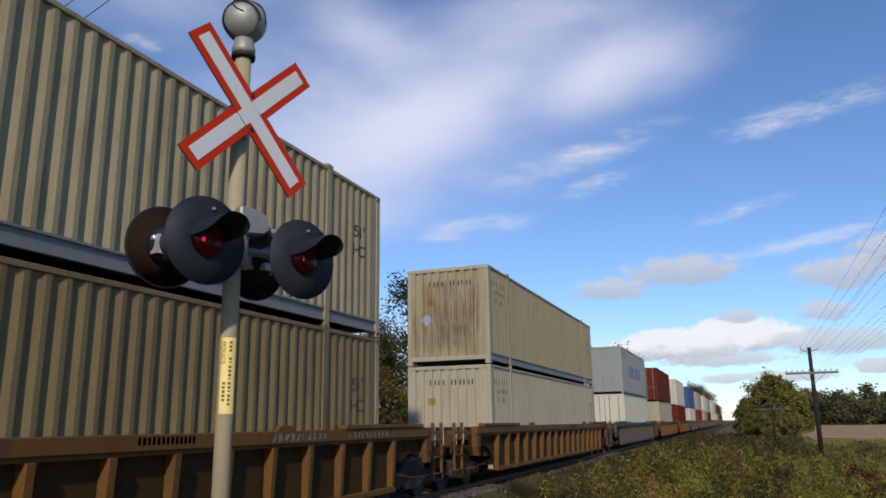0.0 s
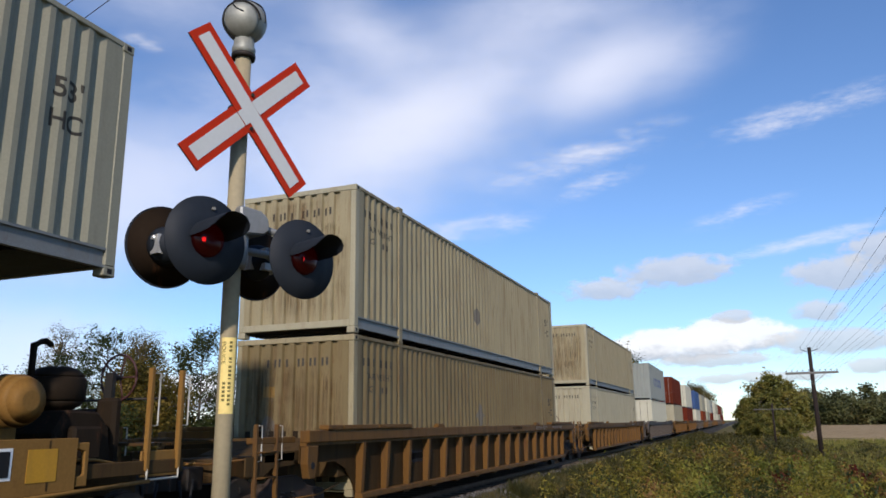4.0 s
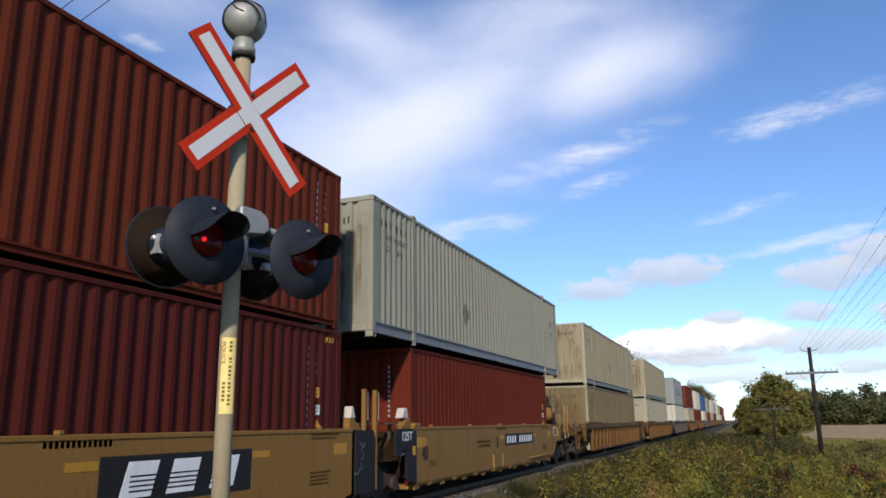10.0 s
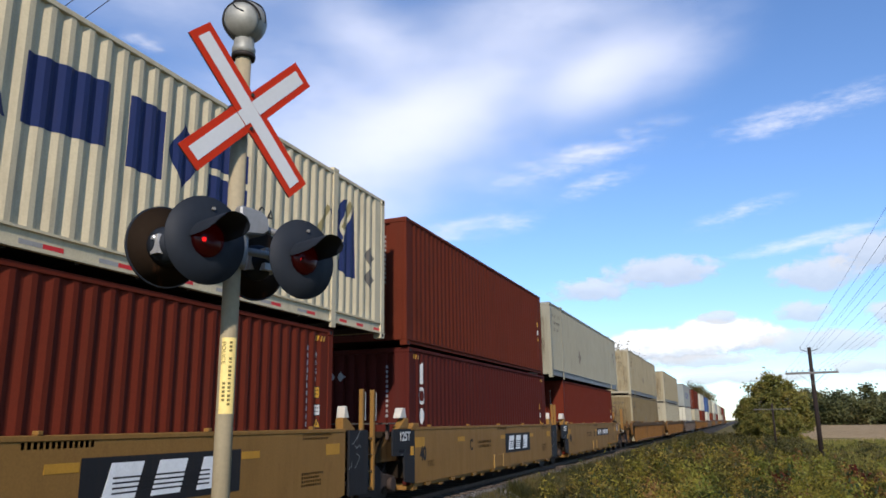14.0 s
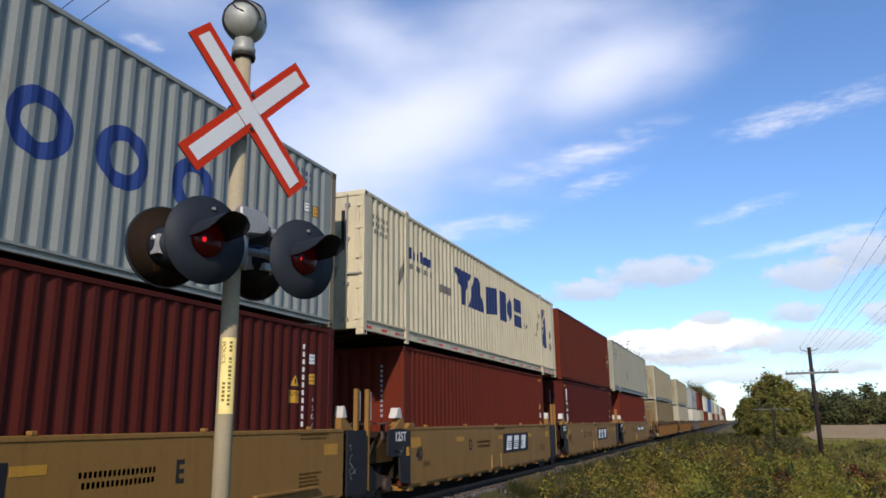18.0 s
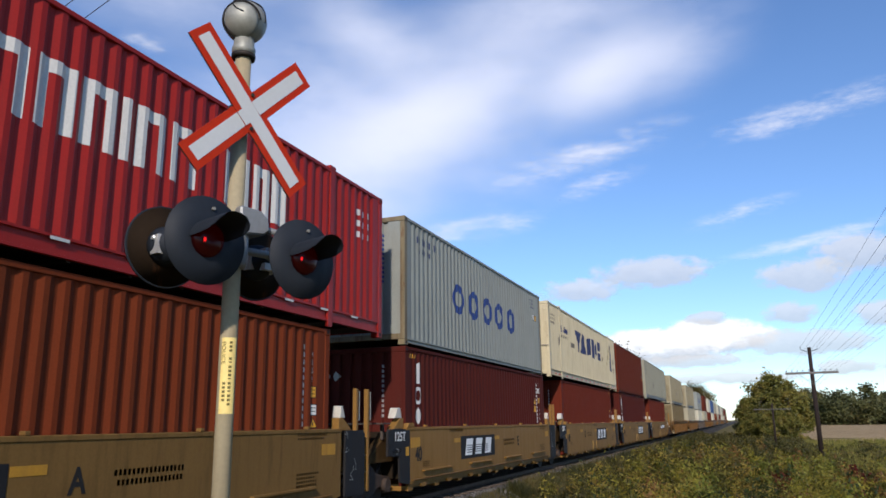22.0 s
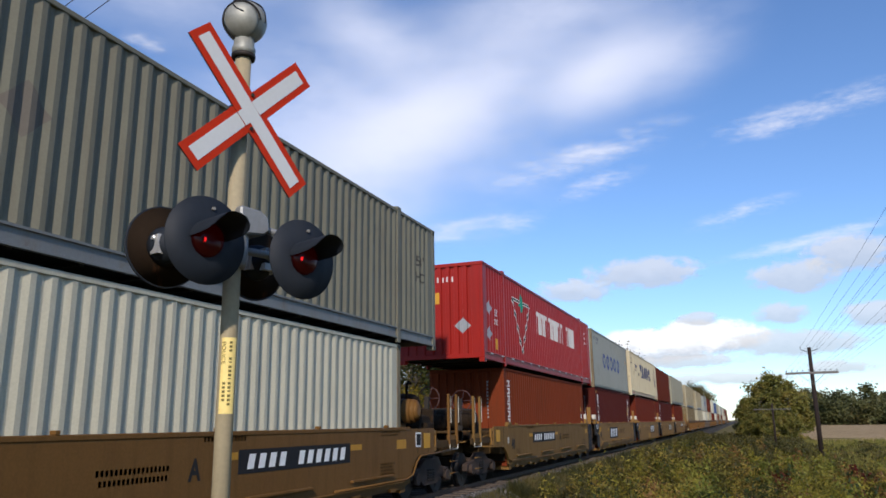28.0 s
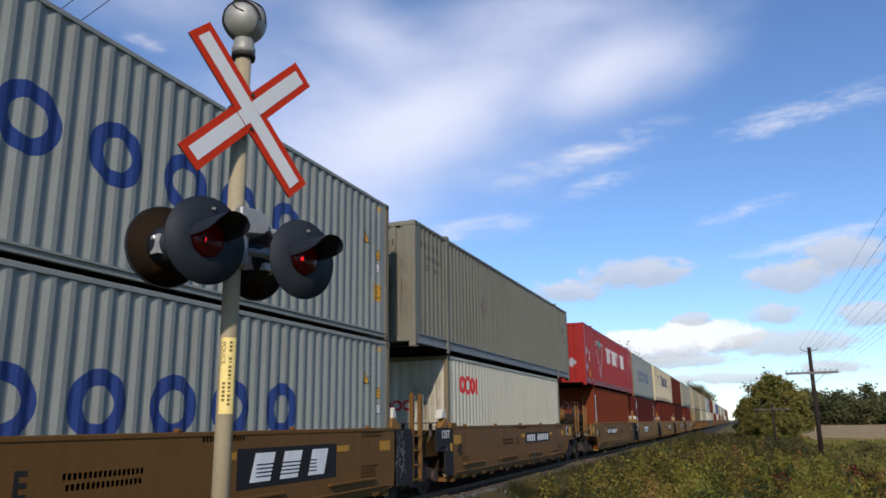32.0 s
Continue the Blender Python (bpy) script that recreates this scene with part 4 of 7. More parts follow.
def end_platform(root, y0, sgn, paint_mat, length, tank=True, tall=True, inset=0.0):
    """The deck over an end bogie with coupler, ladder posts, crossover board and hand holds; sgn: the way to the coupler."""
    def Y(a):
        return y0 + sgn * a
    def yb(bm, x0, x1, a, b, z0, z1):
        return box(bm, x0, x1, *sorted((Y(a), Y(b))), z0, z1)
    part("bolster", yb(bmesh.new(), -1.25, 1.25, 0.0, 0.5, 0.72, 1.38), CAR_DECK, root, bevel=0.012)
    part("deck_slope", prism(bmesh.new(), [(Y(0.5), 1.38), (Y(1.5), 1.125), (Y(1.5), 0.775), (Y(0.5), 0.72)], "x", -0.9, 0.9), CAR_DECK, root, bevel=0.012)
    deck = yb(bmesh.new(), -0.45, 0.45, 1.5, length - 0.55, 0.78, 1.12)
    part("centre_sill", deck, CAR_DECK, root, bevel=0.012)
    part("draft_casting", yb(bmesh.new(), -0.28, 0.28, length - 0.55, length - 0.2, 0.68, 1.02), STEEL, root, bevel=0.02)
    k = bmesh.new()
    yb(k, -0.09, 0.09, length - 0.2, length + 0.12, 0.76, 0.94)
    prism(k, [(-0.2, Y(length + 0.02)), (0.02, Y(length + 0.16)), (0.2, Y(length + 0.06)), (0.16, Y(length - 0.12)), (-0.14, Y(length - 0.12))], "z", 0.70, 1.0)
    part("coupler", k, STEEL, root, bevel=0.015)
    for i in range(6):
        part("crossover_slat", yb(bmesh.new(), -1.2, 1.2, length - 1.15 + i * 0.085, length - 1.09 + i * 0.085, 1.38, 1.415), CAR_DECK, root)
    for sx in (-1, 1):
        part("side_beam", yb(bmesh.new(), *sorted((sx * 1.2, sx * 1.27)), 0.52, length - 0.65, 1.06, 1.22), CAR_DECK, root, bevel=0.01)
    for sx in (-1, 1):
        for a in (length - 0.95 - inset, length - 0.42 - inset):
            post = part("ladder_post", yb(bmesh.new(), *sorted((sx * 1.235, sx * 1.30)), a - 0.03, a + 0.03, 1.1 if tall else 0.5, 2.3 if tall else 1.62), paint_mat, root, bevel=0.008)
            g = bmesh.new()
            grab(g, sx * 1.27, Y(a) + 0.045, 1.62 if tall else 1.1, 2.24 if tall else 1.6, 0.1)
            part("hand_hold", g, GUIDE_WHITE, post)
        if not tall:
            low_plate = [(Y(1.9), 1.2), (Y(length - 0.2), 1.16), (Y(length - 0.2), 0.9), (Y(2.75), 0.86), (Y(2.5), 0.98), (Y(1.9), 1.0)]
            part("platform_side", prism(bmesh.new(), low_plate, "x", *sorted((sx * 1.24, sx * 1.27))), CAR_DECK, root, bevel=0.006)
            part("platform_beam", yb(bmesh.new(), *sorted((sx * 1.1, sx * 1.28)), 1.9, length - 0.42, 1.34, 1.43), paint_mat, root, bevel=0.01)
        if tall:
            # side plate with an arch over the wheels
            pl = [(Y(0.0), 0.5), (Y(0.0), 1.5), (Y(1.35), 1.5), (Y(1.35), 0.97), (Y(0.5), 0.95), (Y(0.3), 0.86), (Y(0.12), 0.65)]
            side_plate = part("side_plate", prism(bmesh.new(), pl, "x", *sorted((sx * 1.275, sx * 1.312))), paint_mat, root, bevel=0.006)
            part("yellow_plate", plate(bmesh.new(), sx * 1.313, min(Y(0.75), Y(1.1)), max(Y(0.75), Y(1.1)), 1.08, 1.4), YELLOW, side_plate)
            if sgn > 0:
                part("placard_frame", plate(bmesh.new(), sx * 1.313, min(Y(0.3), Y(0.58)), max(Y(0.3), Y(0.58)), 1.12, 1.42), WHITE, side_plate, "white framed inspection placard")
                part("placard", plate(bmesh.new(), sx * 1.318, min(Y(0.33), Y(0.55)), max(Y(0.33), Y(0.55)), 1.15, 1.39), BLACK, side_plate)
            pipe = bmesh.new()
            tube(pipe, [(sx * 1.335, Y(length - 0.95 - inset), 0.99), (sx * 1.335, Y(1.2), 0.95), (sx * 1.335, Y(0.52), 0.93), (sx * 1.34, Y(0.3), 0.82), (sx * 1.345, Y(0.08), 0.57), (sx * 1.35, Y(-0.25), 0.5), (sx * 1.35, Y(-3.2), 0.5)], 0.022, 8)
            part("brake_pipe", pipe, paint_mat, root, "painted brake pipe along the sill")
            for a in (1.0, 0.4):
                part("panel_seam", box(bmesh.new(), *sorted((sx * 1.311, sx * 1.3155)), Y(a) - 0.012, Y(a) + 0.012, 0.99, 1.48), CAR_DECK, side_plate)
            part("tow_loop", prism(bmesh.new(), [(Y(1.37), 1.0), (Y(1.52), 1.0), (Y(1.52), 1.45), (Y(1.37), 1.45), (Y(1.37), 1.38), (Y(1.46), 1.36), (Y(1.46), 1.12), (Y(1.37), 1.1)], "x", *sorted((sx * 1.24, sx * 1.3))), CAR_TAN, root, bevel=0.01)
        step = bmesh.new()
        lo, hi = (1.0, 1.12) if tall else (0.36, 0.6)
        tube(step, [(sx * 1.29, Y(length - 0.95 - inset), hi), (sx * 1.29, Y(length - 0.95 - inset), lo), (sx * 1.29, Y(length - 0.42 - inset), lo), (sx * 1.29, Y(length - 0.42 - inset), hi)], 0.014, 6)
        part("sill_step", step, GUIDE_WHITE if tall else paint_mat, root)
        for z in ((0.45, 0.72) if tall else (0.5, 0.86, 1.22)):
            part("ladder_rung", tube(bmesh.new(), [(sx * 1.29, Y(length - 0.95 - inset), z), (sx * 1.29, Y(length - 0.42 - inset), z)], 0.014, 6), paint_mat, root)
        if tall:
            continue
        d = bmesh.new()
        tube(d, [(sx * 1.29, Y(0.5), 0.62), (sx * 1.29, Y(1.2), 0.5), (sx * 1.29, Y(length - 1.2), 0.5)], 0.014, 6)
        part("side_hand_rail", d, paint_mat, root)
    rod = bmesh.new()
    tube(rod, [(-0.9, Y(length - 0.35), 1.12), (0.5, Y(length - 0.35), 1.06), (1.2, Y(length - 0.35), 1.14)], 0.016, 6)
    part("uncoupling_lever", rod, paint_mat, root)
    hose = bmesh.new()
    pts = [(0.3, Y(length - 0.3 + 0.3 * t), 0.85 - 0.5 * math.sin(t * math.pi)) for t in (0, 0.2, 0.4, 0.6, 0.8, 1.0)]
    tube(hose, pts, 0.022, 7)
    part("brake_hose", hose, BLACK, root)
    if tank:
        tank_at, tank_z = (0.85, 1.88) if sgn > 0 else (2.35, 1.72)
        t = bmesh.new()
        for x0, x1, r0, r1 in ((-0.42, -0.3, 0.14, 0.27), (-0.3, 1.0, 0.27, 0.27), (1.0, 1.1, 0.27, 0.23), (1.1, 1.16, 0.23, 0.1)):
            cyl(t, (x0, Y(tank_at), tank_z), (x1, Y(tank_at), tank_z), r0, 20, r1)
        part("air_tank", t, paint_mat if sgn > 0 else CAR_GRIME_SHADE, root, "dull painted air reservoir")
        for x in (0.05, 0.8):
            band = bmesh.new()
            cyl(band, (x - 0.03, Y(tank_at), tank_z), (x + 0.03, Y(tank_at), tank_z), 0.277, 20)
            part("tank_strap", band, STEEL, root)
        for x in (-0.1, 0.7):
            part("tank_bracket", yb(bmesh.new(), x - 0.05, x + 0.05, tank_at - 0.15, tank_at + 0.2, 1.1, tank_z - 0.24), paint_mat, root)
        brake_wheel(root, Y(length - 1.3), 2.2, 0.28)
        part("brake_stand", yb(bmesh.new(), 0.6, 0.92, length - 1.5, length - 1.36, 1.1, 1.95), CAR_GRIME_SHADE, root, "dark hand brake housing", bevel=0.04)
        # brake cylinder, valve block and pipes on the deck
        cy = bmesh.new()
        cyl(cy, (-0.75, Y(1.5), 1.42), (-0.75, Y(2.15), 1.42), 0.19, 16)
        cyl(cy, (-0.75, Y(2.15), 1.42), (-0.75, Y(2.5), 1.42), 0.05, 8)
        part("brake_cylinder", cy, CAR_GRIME_SHADE, root)
        t2 = bmesh.new()
        for x0, x1, r0, r1 in ((-1.05, -0.98, 0.12, 0.22), (-0.98, 0.3, 0.22, 0.22), (0.3, 0.37, 0.22, 0.12)):
            cyl(t2, (x0, Y(2.62), 1.62), (x1, Y(2.62), 1.62), r0, 18, r1)
        part("air_tank", t2, CAR_GRIME_SHADE, root, "grimy air reservoir, darkened with painted shade")
        vb = bmesh.new()
        prism(vb, [(Y(1.35), 1.12), (Y(2.2), 1.12), (Y(2.12), 1.6), (Y(1.95), 1.78 if sgn > 0 else 1.66), (Y(1.5), 1.8 if sgn > 0 else 1.66), (Y(1.35), 1.55)], "x", -0.3, 0.95)
        if sgn > 0:
            for z0, z1, r0, r1 in ((1.8, 1.9, 0.2, 0.33), (1.9, 2.18, 0.33, 0.33), (2.18, 2.3, 0.33, 0.18)):
                cyl(vb, (0.45, Y(1.75), z0), (0.45, Y(1.75), z1), r0, 16, r1)
            tube(vb, [(0.7, Y(1.2), 1.7), (0.7, Y(1.2), 2.5), (0.7, Y(1.32), 2.56), (0.7, Y(1.45), 2.5)], 0.03, 8)
            yb(vb, 0.95, 1.08, 1.5, 1.9, 1.25, 1.62)
        part("valve_block", vb, CAR_GRIME_SHADE, root, bevel=0.03)
        pp = bmesh.new()
        tube(pp, [(0.3, Y(1.1), 1.7), (0.3, Y(1.4), 1.62), (0.3, Y(1.75), 1.45)], 0.022, 6)
        part("air_pipe", pp, STEEL, root)
        pq = bmesh.new()
        tube(pq, [(1.2, Y(0.6), 1.3), (1.2, Y(1.7), 1.26), (1.1, Y(2.2), 1.18), (0.6, Y(2.9), 1.12)], 0.018, 6)
        part("air_pipe", pq, paint_mat, root)
        hr = bmesh.new()
        tube(hr, [(-1.2, Y(length - 0.95), 1.95), (1.2, Y(length - 0.95), 1.95)], 0.016, 6)
        part("cross_hand_rail", hr, STEEL, root)
        for sx in (-1, 1):
            part("step_plate", yb(bmesh.new(), *sorted((sx * 1.23, sx * 1.26)), length - 1.02 - inset, length - 0.35 - inset, 1.03, 1.33), paint_mat, root, bevel=0.01)
    bogie(root, Y(1.75))


def brake_wheel(root, y, z, R=0.27):
    """A spoked hand wheel that faces along the track."""
    wh, n = bmesh.new(), 20
    ring = [(0.75 + R * math.cos(2 * math.pi * i / n), y, z + R * math.sin(2 * math.pi * i / n)) for i in range(n + 1)]
    tube(wh, ring, 0.015, 6)
    rust_red = paint("rusty_red_wheel", (0.06, 0.02, 0.018), 0.6, dirty=0.4)
    w = part("brake_wheel", wh, rust_red, root, "rusty red spoked hand brake wheel")
    for i in range(0, n, 4):
        sp = bmesh.new()
        tube(sp, [(0.75, y + 0.02, z), ring[i]], 0.011, 5)
        part("spoke", sp, rust_red, w)
    shaft = bmesh.new()
    cyl(shaft, (0.75, y - 0.12, z), (0.75, y + 0.05, z), 0.03, 8)
    part("hub", shaft, STEEL, w)
    part("wheel_post", box(bmesh.new(), 0.69, 0.81, y - 0.16, y - 0.1, 1.1, z + 0.05), STEEL, root)


def corner_guide(root, x, y, sgn):
    """A white-tipped wedge that guides a box into the well, on a tan foot."""
    foot = bmesh.new()
    prism(foot, [(y, 1.5), (y + sgn * 0.5, 1.5), (y + sgn * 0.16, 1.72), (y, 1.72)], "x", x - 0.14, x + 0.02)
    f = part("corner_guide", foot, CAR_TAN, root, bevel=0.01)
    cap = bmesh.new()
    if sgn < 0:
        prism(cap, [(y - 0.06, 1.72), (y - 0.4, 1.72), (y - 0.28, 1.93), (y - 0.14, 1.93)], "x", x - 0.16, x + 0.01)
    else:
        prism(cap, [(y + 0.06, 1.72), (y + 0.25, 1.72), (y + 0.16, 1.93), (y + 0.1, 1.93)], "x", x - 0.16, x + 0.01)
    part("guide_tip", cap, GUIDE_WHITE, f, "white guide tip", bevel=0.012)


def well_unit(mid, colour, letter, lead="joint", trail="joint", panel="logo", label="", panel_at=6.85, letter_at=6.08, stencil_at=None):
    """One unit of an articulated well car for forty-foot boxes; mid: its centre along the track at 16 s."""
    m = {"tan": CAR_TAN, "brown": CAR_BROWN, "worn": CAR_WORN}[colour]
    root = new("well_car_unit")
    tagged(root, label or "tan painted articulated well car unit, deep flat side sills", "rail wagon", "units of the train")
    X, h = 1.315, 6.3
    for sx in (-1, 1):
        s = bmesh.new()
        prism(s, [(-h, 1.5), (-h, 0.42), (-h + 0.25, 0.37), (h - 0.25, 0.37), (h, 0.42), (h, 1.5)], "x", *sorted((sx * (X - 0.03), sx * X)))
        part("side_sill", s, m, root, bevel=0.004)
        t = bmesh.new()
        box(t, *sorted((sx * (X - 0.085), sx * (X + 0.012))), -h, h, 1.47, 1.535)
        part("top_chord", t, m, root, bevel=0.01)
        part("bottom_chord", box(bmesh.new(), *sorted((sx * (X - 0.16), sx * (X - 0.03))), -h + 0.2, h - 0.2, 0.31, 0.41), m, root, bevel=0.01)
        if letter in ("A", "E"):
            for i in range(4):
                y = -4.6 + i * 3.05
                part("sill_ledge", box(bmesh.new(), *sorted((sx * (X - 0.01), sx * (X + 0.07))), y - 0.85, y + 0.85, 0.60, 0.64), m, root, bevel=0.006)
            part("sill_lip", box(bmesh.new(), *sorted((sx * (X - 0.01), sx * (X + 0.045))), -h + 0.3, h - 0.35, 0.445, 0.47), CAR_BROWN, root, bevel=0.005)
        else:
            y = -h + panel_at - 0.72
            lap = part("patch_plate", box(bmesh.new(), *sorted((sx * (X - 0.005), sx * (X + 0.012))), y - 0.42, y + 0.42, 0.39, 0.72), m, root, bevel=0.004)
            for k in (-0.43, 0.43):
                part("patch_edge", box(bmesh.new(), *sorted((sx * (X - 0.005), sx * (X + 0.03))), y + k - 0.02, y + k + 0.02, 0.38, 0.74), FADED_YELLOW, lap, bevel=0.004)
        for i in range(8):
            y = -5.4 + i * 1.55
            part("sill_bracket", prism(bmesh.new(), [(y - 0.16, 0.365), (y + 0.16, 0.365), (y + 0.1, 0.30), (y - 0.1, 0.30)], "x", *sorted((sx * (X - 0.05), sx * (X + 0.02)))), m, root)
        for i in range(5):
            y = -5.2 + i * 2.6
            part("sill_lug", box(bmesh.new(), *sorted((sx * (X - 0.07), sx * (X + 0.016))), y - 0.035, y + 0.035, 1.535, 1.58), m, root, bevel=0.008)
        part("locking_shelf", prism(bmesh.new(), [(-h + 0.05, 1.535), (-h + 0.42, 1.535), (-h + 0.38, 1.62), (-h + 0.1, 1.62)], "x", *sorted((sx * (X - 0.1), sx * (X + 0.02)))), m, root, bevel=0.01)
    beam = mesh_of("floor_beam", box(bmesh.new(), -X + 0.04, X - 0.04, -0.12, 0.12, 0.25, 0.345), m)
    for i in range(9):
        part("floor_beam", beam, None, root, at=Matrix.Translation((0, -6.0 + i * 1.5, 0)))
    # ends: dark shrouds, end bulkhead, walkway, ladders
    for sgn, kind in ((1, lead), (-1, trail)):
        y = sgn * h
        # bulkhead colour holds the shade between units as well as grime
        part("bulkhead", box(bmesh.new(), -1.2, 1.2, *sorted((y - sgn * 0.06, y)), 0.5, 1.45), CAR_GRIME_SHADE, root, bevel=0.008)
        if kind == "joint":
            for sx in (-1, 1):
                sh = bmesh.new()
                prism(sh, [(y + (0.2 if sgn < 0 else 0.15), 1.46), (y + (0.2 if sgn < 0 else 0.15), 1.5), (y + sgn * 0.84, 1.5), (y + sgn * 0.88, 1.44), (y + sgn * 0.88, 0.98), *(((y - 0.34, 0.96), (y - 0.30, 0.45)) if sgn < 0 else ((y + 0.88, 0.36),)), (y + (0.2 if sgn < 0 else 0.15), 0.38)], "x", *sorted((sx * (X - 0.04), sx * (X + 0.004))))
                part("end_shroud", sh, BLACK, root, "black painted end panel", bevel=0.006)
            rng = random.Random(int(mid * 10) + sgn)
            scr = bmesh.new()
            for k in range(1 if sgn < 0 else 18 if colour == "brown" else 5):
                a0, b0 = y + sgn * rng.uniform(0.2, 0.5), 0.99 if sgn < 0 else rng.uniform(0.7, 1.38)
                for w in range(3):
                    a1, b1 = a0 + rng.uniform(-0.13, 0.13), b0 + rng.uniform(-0.13, 0.13)
                    d = Vector((b1 - b0, a0 - a1)).normalized() * 0.007
                    f = scr.faces.new([scr.verts.new((X + 0.0065, a0 + d.x, b0 + d.y)), scr.verts.new((X + 0.0065, a1 + d.x, b1 + d.y)), scr.verts.new((X + 0.0065, a1 - d.x, b1 - d.y)), scr.verts.new((X + 0.0065, a0 - d.x, b0 - d.y))])
                    a0, b0 = a1, b1
            part("chalk_marks", scr, CHALK, root)
            arm = bmesh.new()
            prism(arm, [(y, 1.3), (y + sgn * 0.6, 1.2), (y + sgn * 1.36, 0.95), (y + sgn * 1.36, 0.7), (y, 0.6)], "x", -0.35, 0.35)
            part("drawbar_arm", arm, CAR_DECK, root, bevel=0.02)
            for sx in (-1, 1):
                ch = bmesh.new()
                prism(ch, [(y, 1.45), (y + sgn * 0.28, 1.45), (y + sgn * 1.1, 1.02), (y + sgn * 1.1, 0.85), (y, 0.85)], "x", sx * 0.95 - 0.1, sx * 0.95 + 0.1)
                part("end_gusset", ch, CAR_DECK, root, bevel=0.015)
            wk = bmesh.new()
            for i in range(4):
                box(wk, -1.2, 1.2, *sorted((y + sgn * (0.52 + i * 0.09), y + sgn * (0.59 + i * 0.09))), 1.60, 1.63)
            for x in (-1.05, -0.35, 0.35, 1.05):
                box(wk, x - 0.03, x + 0.03, *sorted((y + sgn * 0.55, y + sgn * 0.62)), 1.3, 1.60)
            part("walkway", wk, CAR_GREY, root, "grey steel crossover board")
            for sx in (-1, 1):
                corner_guide(root, sx * 1.24, y, sgn)
            if sgn < 0:
                for sx in (-1, 1):
                    for a in ((1.65, 2.1) if sx > 0 else (1.9,)):
                        p = part("ladder_post", box(bmesh.new(), *sorted((sx * 1.2, sx * 1.28)), y - a - 0.04, y - a + 0.04, 0.4, 2.25), m, root, bevel=0.008)
                        g = bmesh.new()
                        grab(g, sx * 1.24, y - a + 0.04, 1.68, 2.2, 0.11)
                        part("hand_hold", g, GUIDE_WHITE, p)
                    for z in (0.45, 0.75, 1.05, 1.35):
                        part("ladder_rung", tube(bmesh.new(), [(sx * 1.26, y - 1.65, z), (sx * 1.26, y - 2.1, z)], 0.013, 6), CAR_TAN, root)
                for x, dip in ((0.8, 0.6),):
                    loop = bmesh.new()
                    tube(loop, [(x, y - 0.25 - 1.0 * t, 1.42 - dip * math.sin(t * math.pi) ** 0.7) for t in (0, 0.08, 0.2, 0.35, 0.5, 0.65, 0.8, 0.92, 1.0)], 0.024, 7)
                    part("air_hose", loop, CAR_BROWN, root, "brown painted air hose loop")
                hs = bmesh.new()
                tube(hs, [(0.95, y - 0.3 - 1.1 * t, 1.1 - 0.55 * math.sin(t * math.pi)) for t in (0, 0.15, 0.3, 0.5, 0.7, 0.85, 1.0)], 0.028, 7)
                part("brake_hose", hs, BLACK, root)
                bogie(root, y - 1.37)
            if sgn < 0:
                part("plate_number", letters("125T", 0.25, PALE_MARK, "plate_number", 1.05, 0.022), WHITE, root, "white stencilled 125T", at=Matrix.Translation((X + 0.0075, y - 0.31, 1.345)))
                part("stencil_plate", box(bmesh.new(), X + 0.004, X + 0.008, y - 0.02, y + 0.13, 0.96, 1.14), YELLOW, root)
                stencil(root, X + 0.006, y - 0.62, 1.06, PALE_MARK, [(0, 6), (0.02, 4)], 0.035, 0.022)
        else:
            end_platform(root, y, sgn, m, 3.7, tank=True, inset=0.35)
    # stencils and plates on the near sill
    x, z0 = X + 0.0025, -h
    part("size_number", letters("40", 0.40, DARK_MARK, "size_number", 0.85, 0.04), DARK_MARK, root, "black stencilled 40", at=Matrix.Translation((x, z0 + 0.66 if trail == "joint" else z0 + 0.58, 0.96)))
    if letter:
        part("unit_letter", letters(letter, 0.38, DARK_MARK, "unit_letter", 0.85, 0.025), DARK_MARK, root, at=Matrix.Translation((x, z0 + letter_at, 1.05)))
    for u, w, v, tall in (*(((0.24, 0.5, 1.11, 0.21),) if trail == "joint" else ()), *(((letter_at - 1.0, 0.5, 1.17, 0.11),) if letter in ("C", "D") else ()), (panel_at - 0.46, 0.44, 1.15, 0.1), (panel_at + (2.78 if panel == "logo" else 3.24), 0.42, 1.15, 0.1), (11.94, 0.45, 1.11, 0.18)):
        part("yellow_plate", plate(bmesh.new(), X, z0 + u, z0 + u + w, v, v + tall), WORN_YELLOW, root, "yellow reflective plate")
    stencil(root, X + 0.001, z0 + (letter_at + 0.5 if stencil_at is None else stencil_at), 1.08, STENCIL, [(0, 17), (0.05, 16)], 0.04, 0.065)
    if trail != "joint":
        part("white_plate", plate(bmesh.new(), X, z0 - 0.02, z0 + 0.14, 1.0, 1.18), GUIDE_WHITE, root, "pale reflective plate")
    stencil(root, X + 0.001, z0 + panel_at - 0.75, 1.40, STENCIL, [(0, 13)], 0.042, 0.07)
    stencil(root, X + 0.001, z0 + 0.9, 0.78, STENCIL, [(0, 8), (0, 7), (0, 8)], 0.03, 0.025)
    stencil(root, X + 0.001, z0 + 11.2, 0.83, STENCIL, [(0, 10), (0, 8), (0, 9), (0, 9)], 0.04, 0.035)
    stencil(root, X + 0.001, z0 + 11.2, 1.43, STENCIL, [(0, 18), (0, 16)], 0.03, 0.035)
    if panel == "logo":
        part("logo_panel", plate(bmesh.new(), X, z0 + panel_at, z0 + panel_at + 2.75, 0.74, 1.29), BLACK, root, "black panel with white block shapes")
